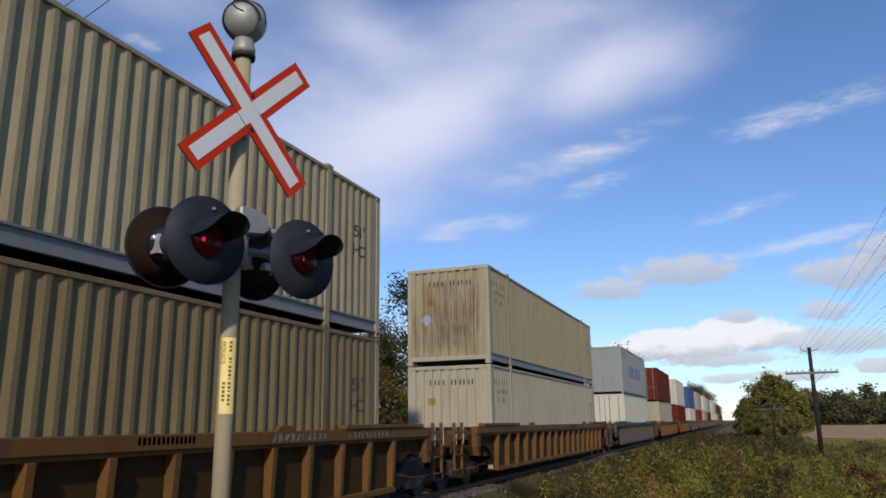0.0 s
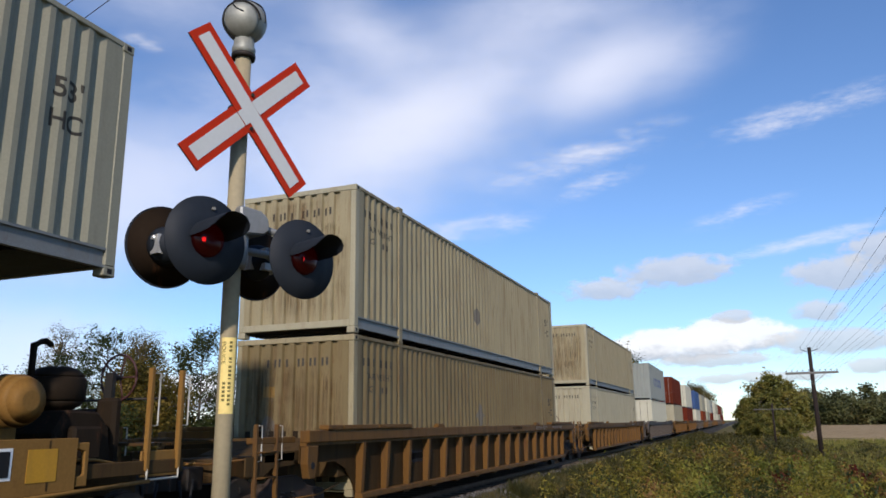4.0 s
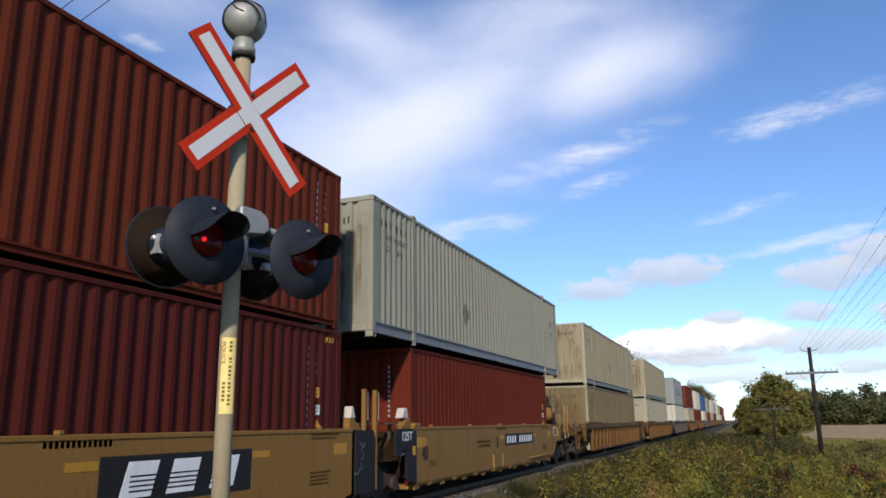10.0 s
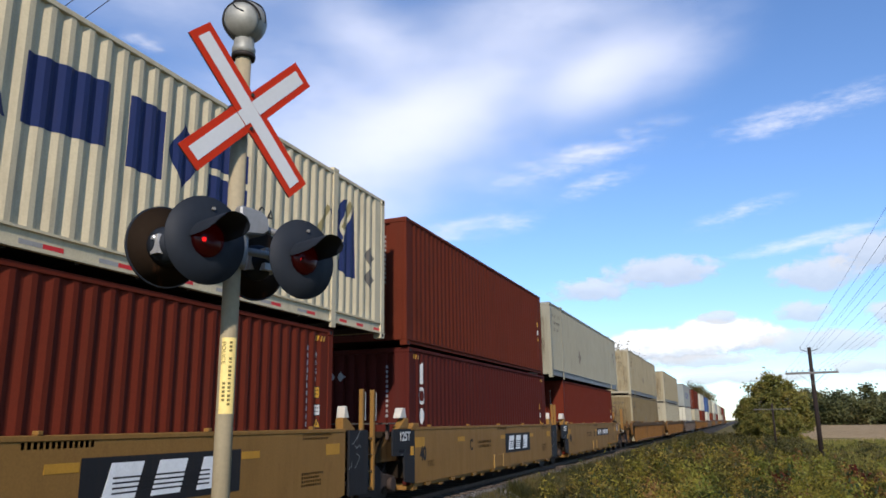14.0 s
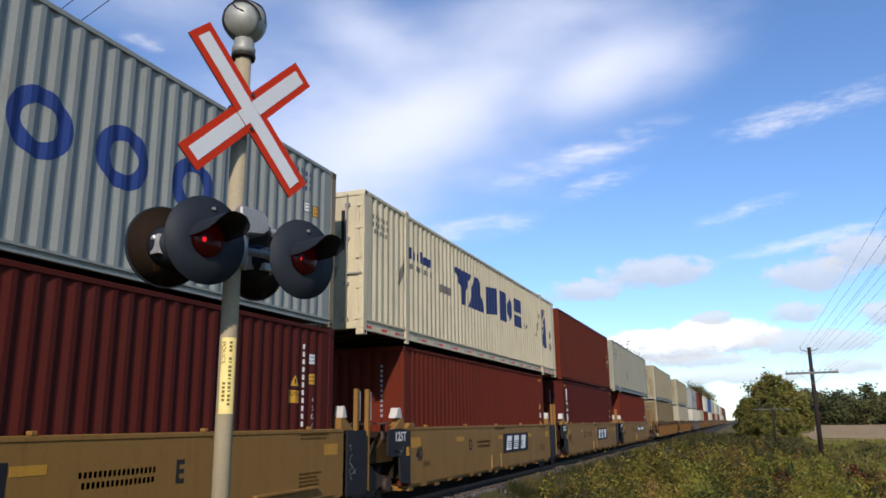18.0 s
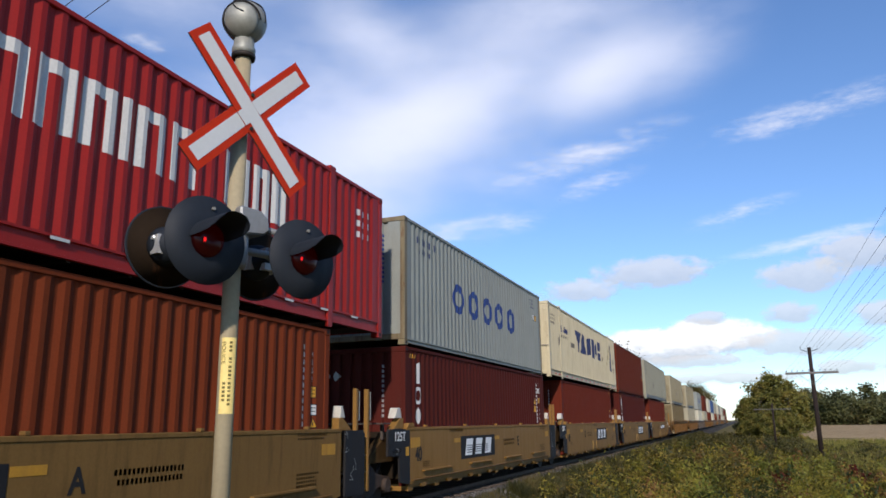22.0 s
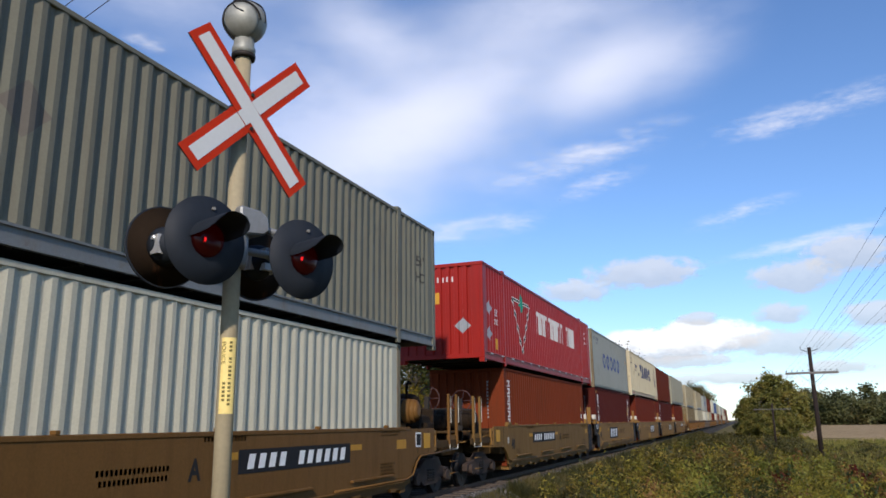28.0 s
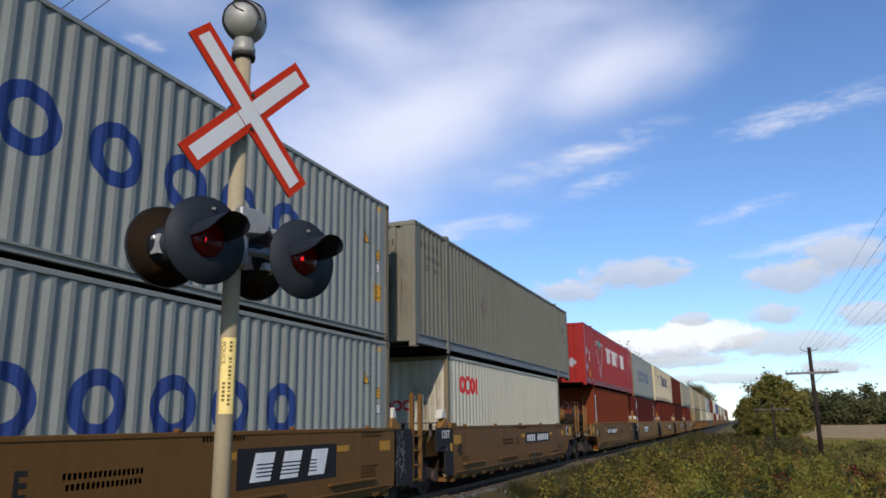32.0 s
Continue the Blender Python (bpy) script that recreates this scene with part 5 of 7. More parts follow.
        for u, w in ((0.3, 0.62), (1.05, 0.62), (1.85, 0.62)):
            part("logo_block", prism(bmesh.new(), [(z0 + panel_at + u, 0.82), (z0 + panel_at + u + w * 0.8, 0.82), (z0 + panel_at + u + w, 1.22), (z0 + panel_at + u + w * 0.2, 1.22)], "x", X + 0.004, X + 0.007), WHITE, root)
        for i in range(4):
            part("logo_stripe", box(bmesh.new(), X + 0.004, X + 0.0085, z0 + panel_at + 0.45, z0 + panel_at + 2.1, 0.88 + i * 0.055, 0.9 + i * 0.055), BLACK, root)
    else:
        part("number_panel", plate(bmesh.new(), X, z0 + panel_at, z0 + panel_at + 3.22, 0.95, 1.28), BLACK, root, "black panel with white number bars")
        nb = mesh_of("number_bar", prism(bmesh.new(), [(0, 1.01), (0.15, 1.01), (0.20, 1.215), (0.05, 1.215)], "x", X + 0.004, X + 0.007), WHITE)
        for i in range(11):
            if i != 4:
                part("number_bar", nb, None, root, at=Matrix.Translation((0, z0 + panel_at + 0.2 + i * 0.265, 0)))
    TRAIN.append((root, place(mid), 0.0))
    return root


def ribbed_car(mid, colour, label, h=8.25):
    """A single well car for long boxes: deep ribbed sides between two end platforms."""
    m = {"orange": CAR_ORANGE, "grey": CAR_GREY}[colour]
    root = new("well_car")
    tagged(root, label, "rail wagon", "units of the train")
    X = 1.50
    web_mat = {"orange": CAR_WEB, "grey": CAR_GREY}[colour]
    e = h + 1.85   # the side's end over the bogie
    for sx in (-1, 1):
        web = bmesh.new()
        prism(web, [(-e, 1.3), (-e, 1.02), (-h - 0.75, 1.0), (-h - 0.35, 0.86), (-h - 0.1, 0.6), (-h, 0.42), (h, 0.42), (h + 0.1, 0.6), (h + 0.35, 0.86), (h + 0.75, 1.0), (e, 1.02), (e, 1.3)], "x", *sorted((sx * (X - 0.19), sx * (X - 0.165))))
        part("side_web", web, web_mat, root)
        part("top_chord", box(bmesh.new(), *sorted((sx * (X - 0.18), sx * X)), -e, e, 1.33, 1.52), m, root, bevel=0.012)
        part("chord_lip", box(bmesh.new(), *sorted((sx * (X - 0.17), sx * (X - 0.05))), -e, e, 1.28, 1.33), m, root)
        part("bottom_chord", box(bmesh.new(), *sorted((sx * (X - 0.18), sx * (X - 0.02))), -h, h, 0.32, 0.42), m, root, bevel=0.012)
        ribs = int(2 * h / 1.03)
        for i in range(ribs + 1):
            y = -h + 0.06 + i * (2 * h - 0.12) / ribs
            r = bmesh.new()
            prism(r, [(sx * (X - 0.165), 1.28), (sx * (X - 0.005), 1.28), (sx * (X - 0.05), 0.42), (sx * (X - 0.165), 0.42)], "y", y - 0.055, y + 0.055)
            part("side_rib", r, m, root, bevel=0.006)
        for sgn in (-1, 1):
            for a, b in ((e - 0.55, h + 0.8), (h + 0.78, h - 0.55), (h - 0.57, h - 2.1)):
                part("guide_ledge", box(bmesh.new(), *sorted((sx * (X - 0.16), sx * (X + 0.03))), *sorted((sgn * a, sgn * b)), 1.523, 1.60), m, root, bevel=0.012)
            gus = bmesh.new()
            prism(gus, [(sgn * e, 1.28), (sgn * (e - 0.32), 1.28), (sgn * (e - 0.3), 1.04), (sgn * (e - 0.24), 0.78), (sgn * (e - 0.07), 0.78), (sgn * e, 1.0)], "x", *sorted((sx * (X - 0.16), sx * (X - 0.02))))
            g = part("end_gusset", gus, m, root, "ochre gusset plate with an oval hole", bevel=0.012)
            part("gusset_hole", cyl(bmesh.new(), (sx * (X - 0.03), sgn * (e - 0.15), 0.98), (sx * (X - 0.012), sgn * (e - 0.15), 0.98), 0.055, 12), BLACK, g)
            if h > 7:
                lk = bmesh.new()
                prism(lk, [(sgn * (h - 3.85) - 0.25, 1.52), (sgn * (h - 3.85) + 0.25, 1.52), (sgn * (h - 3.85) + 0.15, 1.6), (sgn * (h - 3.85) - 0.15, 1.6)], "x", *sorted((sx * (X - 0.12), sx * (X - 0.02))))
                part("locking_shelf", lk, m, root, bevel=0.01)
    beam = mesh_of("floor_beam", box(bmesh.new(), -X + 0.19, X - 0.19, -0.15, 0.15, 0.25, 0.345), m)
    for i in range(int(h / 0.75)):
        part("floor_beam", beam, None, root, at=Matrix.Translation((0, -h + 0.8 + i * 1.5, 0)))
    for sgn in (-1, 1):
        part("bulkhead", box(bmesh.new(), -1.3, 1.3, *sorted((sgn * h, sgn * (h - 0.06))), 0.5, 1.5), CAR_GRIME_SHADE, root)
        end_platform(root, sgn * h, sgn, m, 3.36, tank=False, tall=False)
    brake_wheel(root, h + 1.3, 1.62)
    stencil(root, X + 0.001, 1.35, 1.40, DARK_MARK, [(0, 13)], 0.045, 0.085)
    for seed, (y0, y1) in enumerate(((4.0, 5.55), (6.3, 7.9))):
        rng = random.Random(seed + 3)
        tag, y = bmesh.new(), y0
        while y < y1:
            for k in range(3):
                a, b, lean = y + rng.uniform(-0.02, 0.05), y + rng.uniform(0.02, 0.12), rng.choice((-1, 1))
                p, q = (a, 1.425 - lean * rng.uniform(0.03, 0.06)), (b, 1.425 + lean * rng.uniform(0.03, 0.06))
                d = Vector((q[1] - p[1], p[0] - q[0])).normalized() * 0.009
                tag.faces.new([tag.verts.new((X + 0.003, u + e0 * d.x, v + e0 * d.y)) for u, v, e0 in ((*p, 1), (*q, 1), (*q, -1), (*p, -1))])
            y += 0.16
        tagged(part("paint_tag", tag, FADED_WHITE, root, "white sprayed scribble"), kind="stuff")
    part("number_panel", plate(bmesh.new(), X - 0.164, -5.95, -4.75, 0.82, 1.06), BLACK, root, "black panel with white number bars")
    stencil(root, X - 0.158, -5.85, 0.88, PALE_MARK, [(0, 9)], 0.045, 0.13)
    TRAIN.append((root, place(mid), 0.0))
    return root


def build_cars():
    ribbed_car(66.80, "orange", "weathered orange-brown ribbed well car, grime and painted shade between its ribs")
    ribbed_car(90.35, "orange", "weathered orange-brown ribbed well car, grime and painted shade between its ribs")
    well_unit(44.45, "tan", "B", lead="end", panel="number", label="tan end unit of a well car with railed platform", panel_at=6.69, letter_at=5.97, stencil_at=4.2)
    well_unit(28.95, "tan", "C", letter_at=3.84)
    well_unit(13.3, "tan", "D", letter_at=4.0)
    well_unit(-2.2, "tan", "E", panel_at=3.3, letter_at=8.45, stencil_at=6.9)
    well_unit(-17.75, "worn", "A", trail="end", panel="number", label="worn dull tan end unit of a well car with railed platform", panel_at=2.92, letter_at=6.97)
    well_unit(-37.75, "brown", "A", lead="end", panel="number", label="brown end unit of a well car with railed platform", panel_at=6.75, letter_at=5.85, stencil_at=4.25)
    well_unit(-53.7, "brown", "E", label="brown painted articulated well car unit, deep flat side sills", panel_at=7.5, letter_at=4.1)
    well_unit(-69.25, "brown", "D", label="brown painted articulated well car unit, deep flat side sills")
    far = ribbed_car(113.95, "grey", "grimy grey-brown ribbed well car in the distance")
    brown = ribbed_car(136.4, "orange", "orange-brown ribbed well car in the distance", 6.95)
    dark = ribbed_car(178.4, "grey", "grimy grey-brown ribbed well car in the distance", 6.95)
    for i, y in enumerate((157.4, 199.4, 220.4, 241.4, 262.4, 283.4, 304.4, 325.4, 346.4)):
        src = dark if i in (2, 5, 6) else brown
        d = copy_thing(src, Matrix())
        TRAIN.append((d, place(y), 0.0))
        WHEELS.extend((o, o.location.y) for o in d.children_recursive if o.name.startswith("wheelset"))


# ---- crossing signal ----
SIGN_AZ = 71.27
FLASHERS = []   # each turning bulb, and the way it faces at the start
MAST = Vector((-2.953, 3.863, 0.0))


def crossing_signal():
    """Mast with bell, crossbuck, two lamps towards the road and two away from it. Local +X runs along the lamp bar, -Y is the face."""
    root = new("crossing_signal")
    tagged(root, "railway crossing signal, crossbuck and paired red lamps on a galvanised mast", "crossing signal")
    mast = bmesh.new()
    lathe(mast, [(0.054, -0.2), (0.054, 2.2), (0.0535, 4.1)], 28)
    part("mast", mast, paint("mast_pipe", (0.335, 0.280, 0.175), 0.65, 0.0, dirt=(0.2, 0.155, 0.09), dirty=0.5, bump=0.08, spec=0.12), root, "galvanised steel pipe")
    base = bmesh.new()
    lathe(base, [(0.24, -0.3), (0.24, -0.05), (0.11, 0.04), (0.09, 0.2)], 20)
    part("base_casting", base, GALV, root)
    # bell on top: a squat round housing with a gong on one face and a cap seam
    bell_grey = paint("bell_grey", (0.30, 0.30, 0.26), 0.5, 0.3, dirt=(0.09, 0.09, 0.07), dirty=0.7, bump=0.05)
    bell = bmesh.new()
    lathe(bell, [(0.066, 4.075), (0.078, 4.08), (0.08, 4.12), (0.07, 4.14), (0.07, 4.22)], 20)
    part("bell_collar", bell, bell_grey, root, "pale cast collar")
    ring = bmesh.new()
    lathe(ring, [(0.066, 4.045), (0.081, 4.048), (0.081, 4.074), (0.066, 4.077)], 20)
    part("collar_band", ring, STEEL, root)
    body = bmesh.new()
    bmesh.ops.create_uvsphere(body, u_segments=28, v_segments=18, radius=0.148, matrix=Matrix.Translation((0, 0, 4.325)))
    for f in body.faces:
        f.smooth = True
    hb = part("bell_housing", body, bell_grey, root, "round grey bell housing")
    # a gong cup laid over the housing towards the road, with a dark gap round its rim
    axis = Vector((-0.75, -0.62, -0.35)).normalized()
    cup_at = Matrix.Translation((0, 0, 4.325)) @ axis.to_track_quat("Z", "Y").to_matrix().to_4x4()
    gong = bmesh.new()
    lathe(gong, [(0.157 * math.sin(radians(a)), 0.157 * math.cos(radians(a))) for a in (3, 10, 18, 26, 34, 42, 50)] + [(0.112, 0.098)], 32)
    part("gong", gong, bell_grey, hb, "domed gong", at=cup_at)
    gap = bmesh.new()
    r, z = 0.157 * math.sin(radians(55)), 0.157 * math.cos(radians(55))
    tube(gap, [(r * math.cos(a), r * math.sin(a), z) for a in (0.15 * i for i in range(33))], 0.007, 6)
    part("gong_gap", gap, BLACK, hb, at=cup_at)
    rim = Vector((-0.35, -0.72, 0.6)).normalized().to_track_quat("Z", "Y").to_matrix().to_4x4()
    arc = bmesh.new()
    tube(arc, [(0.157 * math.sin(radians(40)) * math.cos(a), 0.157 * math.sin(radians(40)) * math.sin(a), 0.157 * math.cos(radians(40))) for a in (0.15 * i for i in range(30))], 0.0055, 6)
    part("gong_rim", arc, BLACK, hb, at=Matrix.Translation((0, 0, 4.325)) @ rim)
    seam = bmesh.new()
    tube(seam, [(0.15 * math.cos(a) * 0.3 + 0.02, -0.15 * abs(math.cos(a)) * 0.95, 4.325 + 0.15 * math.sin(a)) for a in (-0.2 + 0.15 * i for i in range(12))], 0.005, 6)
    part("housing_seam", seam, BLACK, hb)
    # crossbuck: two blades, white sheeting with a red border
    red = paint("sign_red", (0.41, 0.024, 0.004), 0.55, dirty=0.1, bump=0.03, grain=0.04, spec=0.15)
    sheet = paint("sign_white", (0.52, 0.53, 0.52), 0.5, dirt=(0.4, 0.39, 0.37), dirty=0.12, bump=0.02, grain=0.02)
    # blade backs coloured near black, to paint the shaded line along the edge
    sign_back_shade = paint("sign_back_shade", (0.05, 0.05, 0.05), 0.6, 0.2)
    for ang, dy in ((43.7, -0.118), (-43.7, -0.112)):
        # local X runs along the blade
        m = Matrix.Translation((0.0, dy, 3.623)) @ Matrix.Rotation(radians((46.3 if ang > 0 else -46.3) + 1.1), 4, "Y")
        b = part("crossbuck_blade", box(bmesh.new(), -0.61, 0.61, 0.0, 0.004, -0.098, 0.098), red, root, "red-bordered white crossbuck blade", at=m, bevel=0.001)
        face = bmesh.new()
        if ang > 0:
            box(face, -0.562, 0.562, -0.0025, 0.0, -0.05, 0.05)
        else:
            box(face, -0.562, -0.088, -0.0025, 0.0, -0.05, 0.05)
            box(face, 0.088, 0.562, -0.0025, 0.0, -0.05, 0.05)
            box(face, -0.0985, -0.0505, -0.0112, -0.0088, -0.05, 0.05)
            box(face, 0.0505, 0.0985, -0.0112, -0.0088, -0.05, 0.05)
        part("white_sheeting", face, sheet, b)
        part("blade_back", box(bmesh.new(), -0.609, 0.609, 0.004, 0.016, -0.097, 0.097), sign_back_shade, b)
    br = bmesh.new()
    box(br, -0.05, 0.05, -0.105, -0.055, 3.55, 3.71)
    cyl(br, (0, 0, 3.58), (0, 0, 3.60), 0.085, 14)
    cyl(br, (0, 0, 3.66), (0, 0, 3.68), 0.085, 14)
    part("sign_bracket", br, GALV, root)
    for dz in (-0.118, 0.122):
        part("bolt", cyl(bmesh.new(), (0.006, -0.09, 3.623 + dz), (0.006, -0.131, 3.623 + dz), 0.013, 8), STEEL, root)
    # lamp bar with junction box
    jb = bmesh.new()
    lathe(jb, [(0.07, 2.58), (0.088, 2.6), (0.092, 2.66), (0.092, 2.8), (0.085, 2.86), (0.07, 2.9)], 20)
    part("junction_box", jb, paint("signal_grey", (0.25, 0.25, 0.24), 0.45, 0.3, dirty=0.3), root, "pale grey lamp bar hub", bevel=0.004)
    arm = bmesh.new()
    tube(arm, [(-0.36, 0.03, 2.72), (0.36, 0.03, 2.72)], 0.026, 12)
    part("lamp_bar", arm, MATS["signal_grey"], root)
    cb = bmesh.new()
    prism(cb, [(-0.03, 2.79), (0.16, 2.81), (0.2, 2.85), (0.19, 2.93), (0.13, 2.97), (-0.03, 2.98)], "y", -0.11, 0.09)
    part("cable_box", cb, MATS["signal_grey"], root, "pale grey cable box", bevel=0.012)
    cp = bmesh.new()
    tube(cp, [(0.18, -0.05, 2.87), (0.3, -0.05, 2.86), (0.36, -0.08, 2.82)], 0.024, 10)
    part("cable_pipe", cp, MATS["signal_grey"], root)
    lens_lit = bpy.data.materials.new("red_lens_lit")
    lens_lit.use_nodes = True
    p = lens_lit.node_tree.nodes["Principled BSDF"]
    p.inputs["Base Color"].default_value = (0.008, 0.0006, 0.0006, 1)
    p.inputs["Roughness"].default_value = 0.25
    p.inputs["Specular IOR Level"].default_value = 0.2
    p.inputs["Emission Color"].default_value = (1.0, 0.01, 0.01, 1)
    p.inputs["Emission Strength"].default_value = 0.0072
    bulb = bpy.data.materials.new("lamp_glow")
    bulb.use_nodes = True
    bp = bulb.node_tree.nodes["Principled BSDF"]
    bp.inputs["Base Color"].default_value = (0.6, 0.02, 0.02, 1)
    bp.inputs["Emission Color"].default_value = (1.0, 0.012, 0.01, 1)
    bp.inputs["Emission Strength"].default_value = 0.95
    disc_black = paint("lamp_black", (0.012, 0.0158, 0.022), 0.62, dirt=(0.026, 0.028, 0.032), dirty=0.4, spec=0.25)
    disc_back = paint("lamp_back_bronze", (0.018, 0.011, 0.006), 0.8, spec=0.08, dirt=(0.02, 0.014, 0.01), dirty=0.6, rust=0.5)
    alloy = paint("bracket_alloy", (0.6, 0.6, 0.58), 0.35, 0.6, dirty=0.2)
    for sx in (-1, 1):
        for face in (-1, 1):
            u = sx * 0.36
            y0 = face * (0.26 if face < 0 else 0.28)
            lamp_at = Matrix.Translation((u + (0.04 if face > 0 and sx < 0 else 0.0), y0, 2.66 if face < 0 else 2.71)) @ (Matrix() if face < 0 else Matrix.Rotation(math.pi, 4, "Z"))
            d = bmesh.new()
            n = 44
            lathe(d, [(0.262, -0.012), (0.265, -0.008), (0.265, 0.0), (0.10, 0.006)], n)
            for v in d.verts:
                v.co = Vector((v.co.x, -v.co.z, v.co.y))
            lamp = part("lamp", d, disc_black, root, "round black backboard of a crossing lamp", at=lamp_at)
            bk = bmesh.new()
            lathe(bk, [(0.255, 0.0135), (0.06, 0.0145)], n)
            for v in bk.verts:
                v.co = Vector((v.co.x, v.co.z + 0.0, v.co.y))
            part("backboard_rear", bk, disc_back, lamp)
            hs = bmesh.new()
            lathe(hs, [(0.13, 0.016), (0.125, 0.06), (0.1, 0.13), (0.05, 0.17)], 20)
            for v in hs.verts:
                v.co = Vector((v.co.x, v.co.z, v.co.y))
            part("lamp_housing", hs, disc_black, lamp)
            stalk = bmesh.new()
            cyl(stalk, (0, 0.12, 0.02), (0, abs(y0) - 0.03 if face < 0 else abs(y0) - 0.03, 0.055), 0.04, 12)
            part("lamp_stalk", stalk, MATS["signal_grey"], lamp, bevel=0.004)
            yoke = bmesh.new()
            box(yoke, -0.05, 0.05, 0.1, 0.2, 0.03, 0.075)
            box(yoke, -0.05, 0.05, 0.1, 0.2, -0.075, -0.03)
            box(yoke, -0.055, -0.035, 0.06, 0.2, -0.09, 0.09)
            box(yoke, -0.115, -0.055, 0.04, 0.12, -0.07, 0.05)
            box(yoke, 0.055, 0.115, 0.04, 0.12, -0.07, 0.05)
            cyl(yoke, (-0.13, 0.075, 0.03), (0.13, 0.075, 0.03), 0.014, 8)
            part("yoke", yoke, alloy if face > 0 else disc_black, lamp, "bright alloy lamp bracket")
            lens = bmesh.new()
            lathe(lens, [(0.105, 0.008), (0.1, 0.03), (0.075, 0.048), (0.03, 0.056)], 26)
            for v in lens.verts:
                v.co = Vector((v.co.x, -v.co.z, v.co.y))
            part("lens", lens, lens_lit if face < 0 else disc_black, lamp, "red glass lens")
            if face < 0:
                # a turning bulb, bright on one side, so that the pair flashes by turns
                sp = bmesh.new()
                bmesh.ops.create_uvsphere(sp, u_segments=18, v_segments=10, radius=0.018)
                bright = 60 if sx < 0 else 125
                for f in sp.faces:
                    c = f.calc_center_median()
                    f.material_index = 0 if abs(math.degrees(math.atan2(c.y, c.x))) < bright else 1
                glow = part("turning_bulb", sp, bulb, lamp, "glowing red bulb, bright on one side", at=Matrix.Translation((-0.045, -0.042, -0.012)))
                glow.data.materials.append(lens_lit)
                FLASHERS.append((glow, -121.7 if sx < 0 else 51.0))
            # hood: an arched sheet over the lens that juts out
            hood = bmesh.new()
            k, rows = 18, []
            for j, (dist, rad, spread) in enumerate(((0.006, 0.115, 88), (0.11, 0.117, 87), (0.2, 0.119, 82), (0.255, 0.12, 72), (0.283, 0.12, 57), (0.295, 0.12, 36))):
                rows.append([(rad * math.sin(radians(-spread + 2 * spread * i / k)), -dist, rad * math.cos(radians(-spread + 2 * spread * i / k)) - 0.001 * j) for i in range(k + 1)])
            for th in (0.0, 0.006):
                grid = [[hood.verts.new((x * (1 - th * 8), y, z * (1 - th * 8))) for x, y, z in r] for r in rows]
                for a, b in zip(grid, grid[1:]):
                    for i in range(k):
                        f = hood.faces.new((a[i], a[i + 1], b[i + 1], b[i]))
                        f.smooth = True
            part("hood", hood, disc_black, lamp, "black lamp hood")
            bt = bmesh.new()
            cyl(bt, (0.03, 0.0, 0.195), (0.03, -0.018, 0.195), 0.011, 8)
            part("bolt", bt, GALV, lamp)
    # notice strip wrapped on the mast
    yel = paint("notice_yellow", (0.78, 0.60, 0.20), 0.5, dirty=0.12, bump=0.02)
    strip = bmesh.new()
    R = 0.0552
    def sheet_at(r, b0, b1, z0, z1, bm, seg=8):
        lo = [bm.verts.new((r * math.cos(b0 + (b1 - b0) * i / seg), r * math.sin(b0 + (b1 - b0) * i / seg), z0)) for i in range(seg + 1)]
        hi = [bm.verts.new((v.co.x, v.co.y, z1)) for v in lo]
        for i in range(seg):
            bm.faces.new((lo[i], lo[i + 1], hi[i + 1], hi[i]))
    sheet_at(R, radians(-168), radians(-66), 1.67, 2.133, strip, 14)
    ns = part("notice", strip, yel, root, "yellow emergency notice strip")
    ink_olive = paint("notice_ink", (0.14, 0.11, 0.032), 0.6, dirt=(0.3, 0.24, 0.08), dirty=0.5, spec=0.15)
    for line, (top, count, left, right) in enumerate(((2.11, 16, -116, -97), (1.86, 5, -150, -131))):
        ink = bmesh.new()
        for i in range(count):
            if line or i != 3:
                sheet_at(R + 0.0012, radians(left), radians(right), top - i * 0.025 - (0.0075 if i in (5, 9, 12) and not line else 0.0155), top - i * 0.025, ink, 3)
        tagged(part("notice_bars", ink, ink_olive, ns), kind="stuff")
    txt = letters("POLICE", 0.036, ink_olive, "notice_text", 1.2, 0.001)
    for v in txt.vertices:
        y, zz = v.co.y, v.co.z
        a = radians(-152) + zz / R
        v.co = (math.cos(a) * (R + 0.0015), math.sin(a) * (R + 0.0015), 2.038 - y)
    part("notice_text", txt, ink_olive, ns)
    root.matrix_world = Matrix.Translation(MAST) @ Matrix.Rotation(radians(SIGN_AZ), 4, "Z")
    return root


# ---- ground ----
def ground_z(x, y):
    """Height of the ground: the railway stands on a low bank, the land beside it lies a little lower."""
    d = np.abs(x - XC)
    bank = np.interp(d, [0, 1.45, 1.75, 2.6, 5.0, 9.0, 5000], [-0.22, -0.2, -0.22, -0.62, -0.72, -0.85, -0.9])
    lump = 0.10 * np.sin(x * 0.31 + 1.3) * np.sin(y * 0.23) + 0.06 * np.sin(x * 0.83 + y * 0.61)
    knoll = 0.72 * np.clip((10.0 - np.hypot(x + 1.0, y - 1.0)) / 5.0, 0, 1) * np.clip((d - 2.8) / 1.5, 0, 1)   # the road's approach at the crossing
    return bank + knoll + lump * np.clip((d - 3.0) / 3, 0, 1)


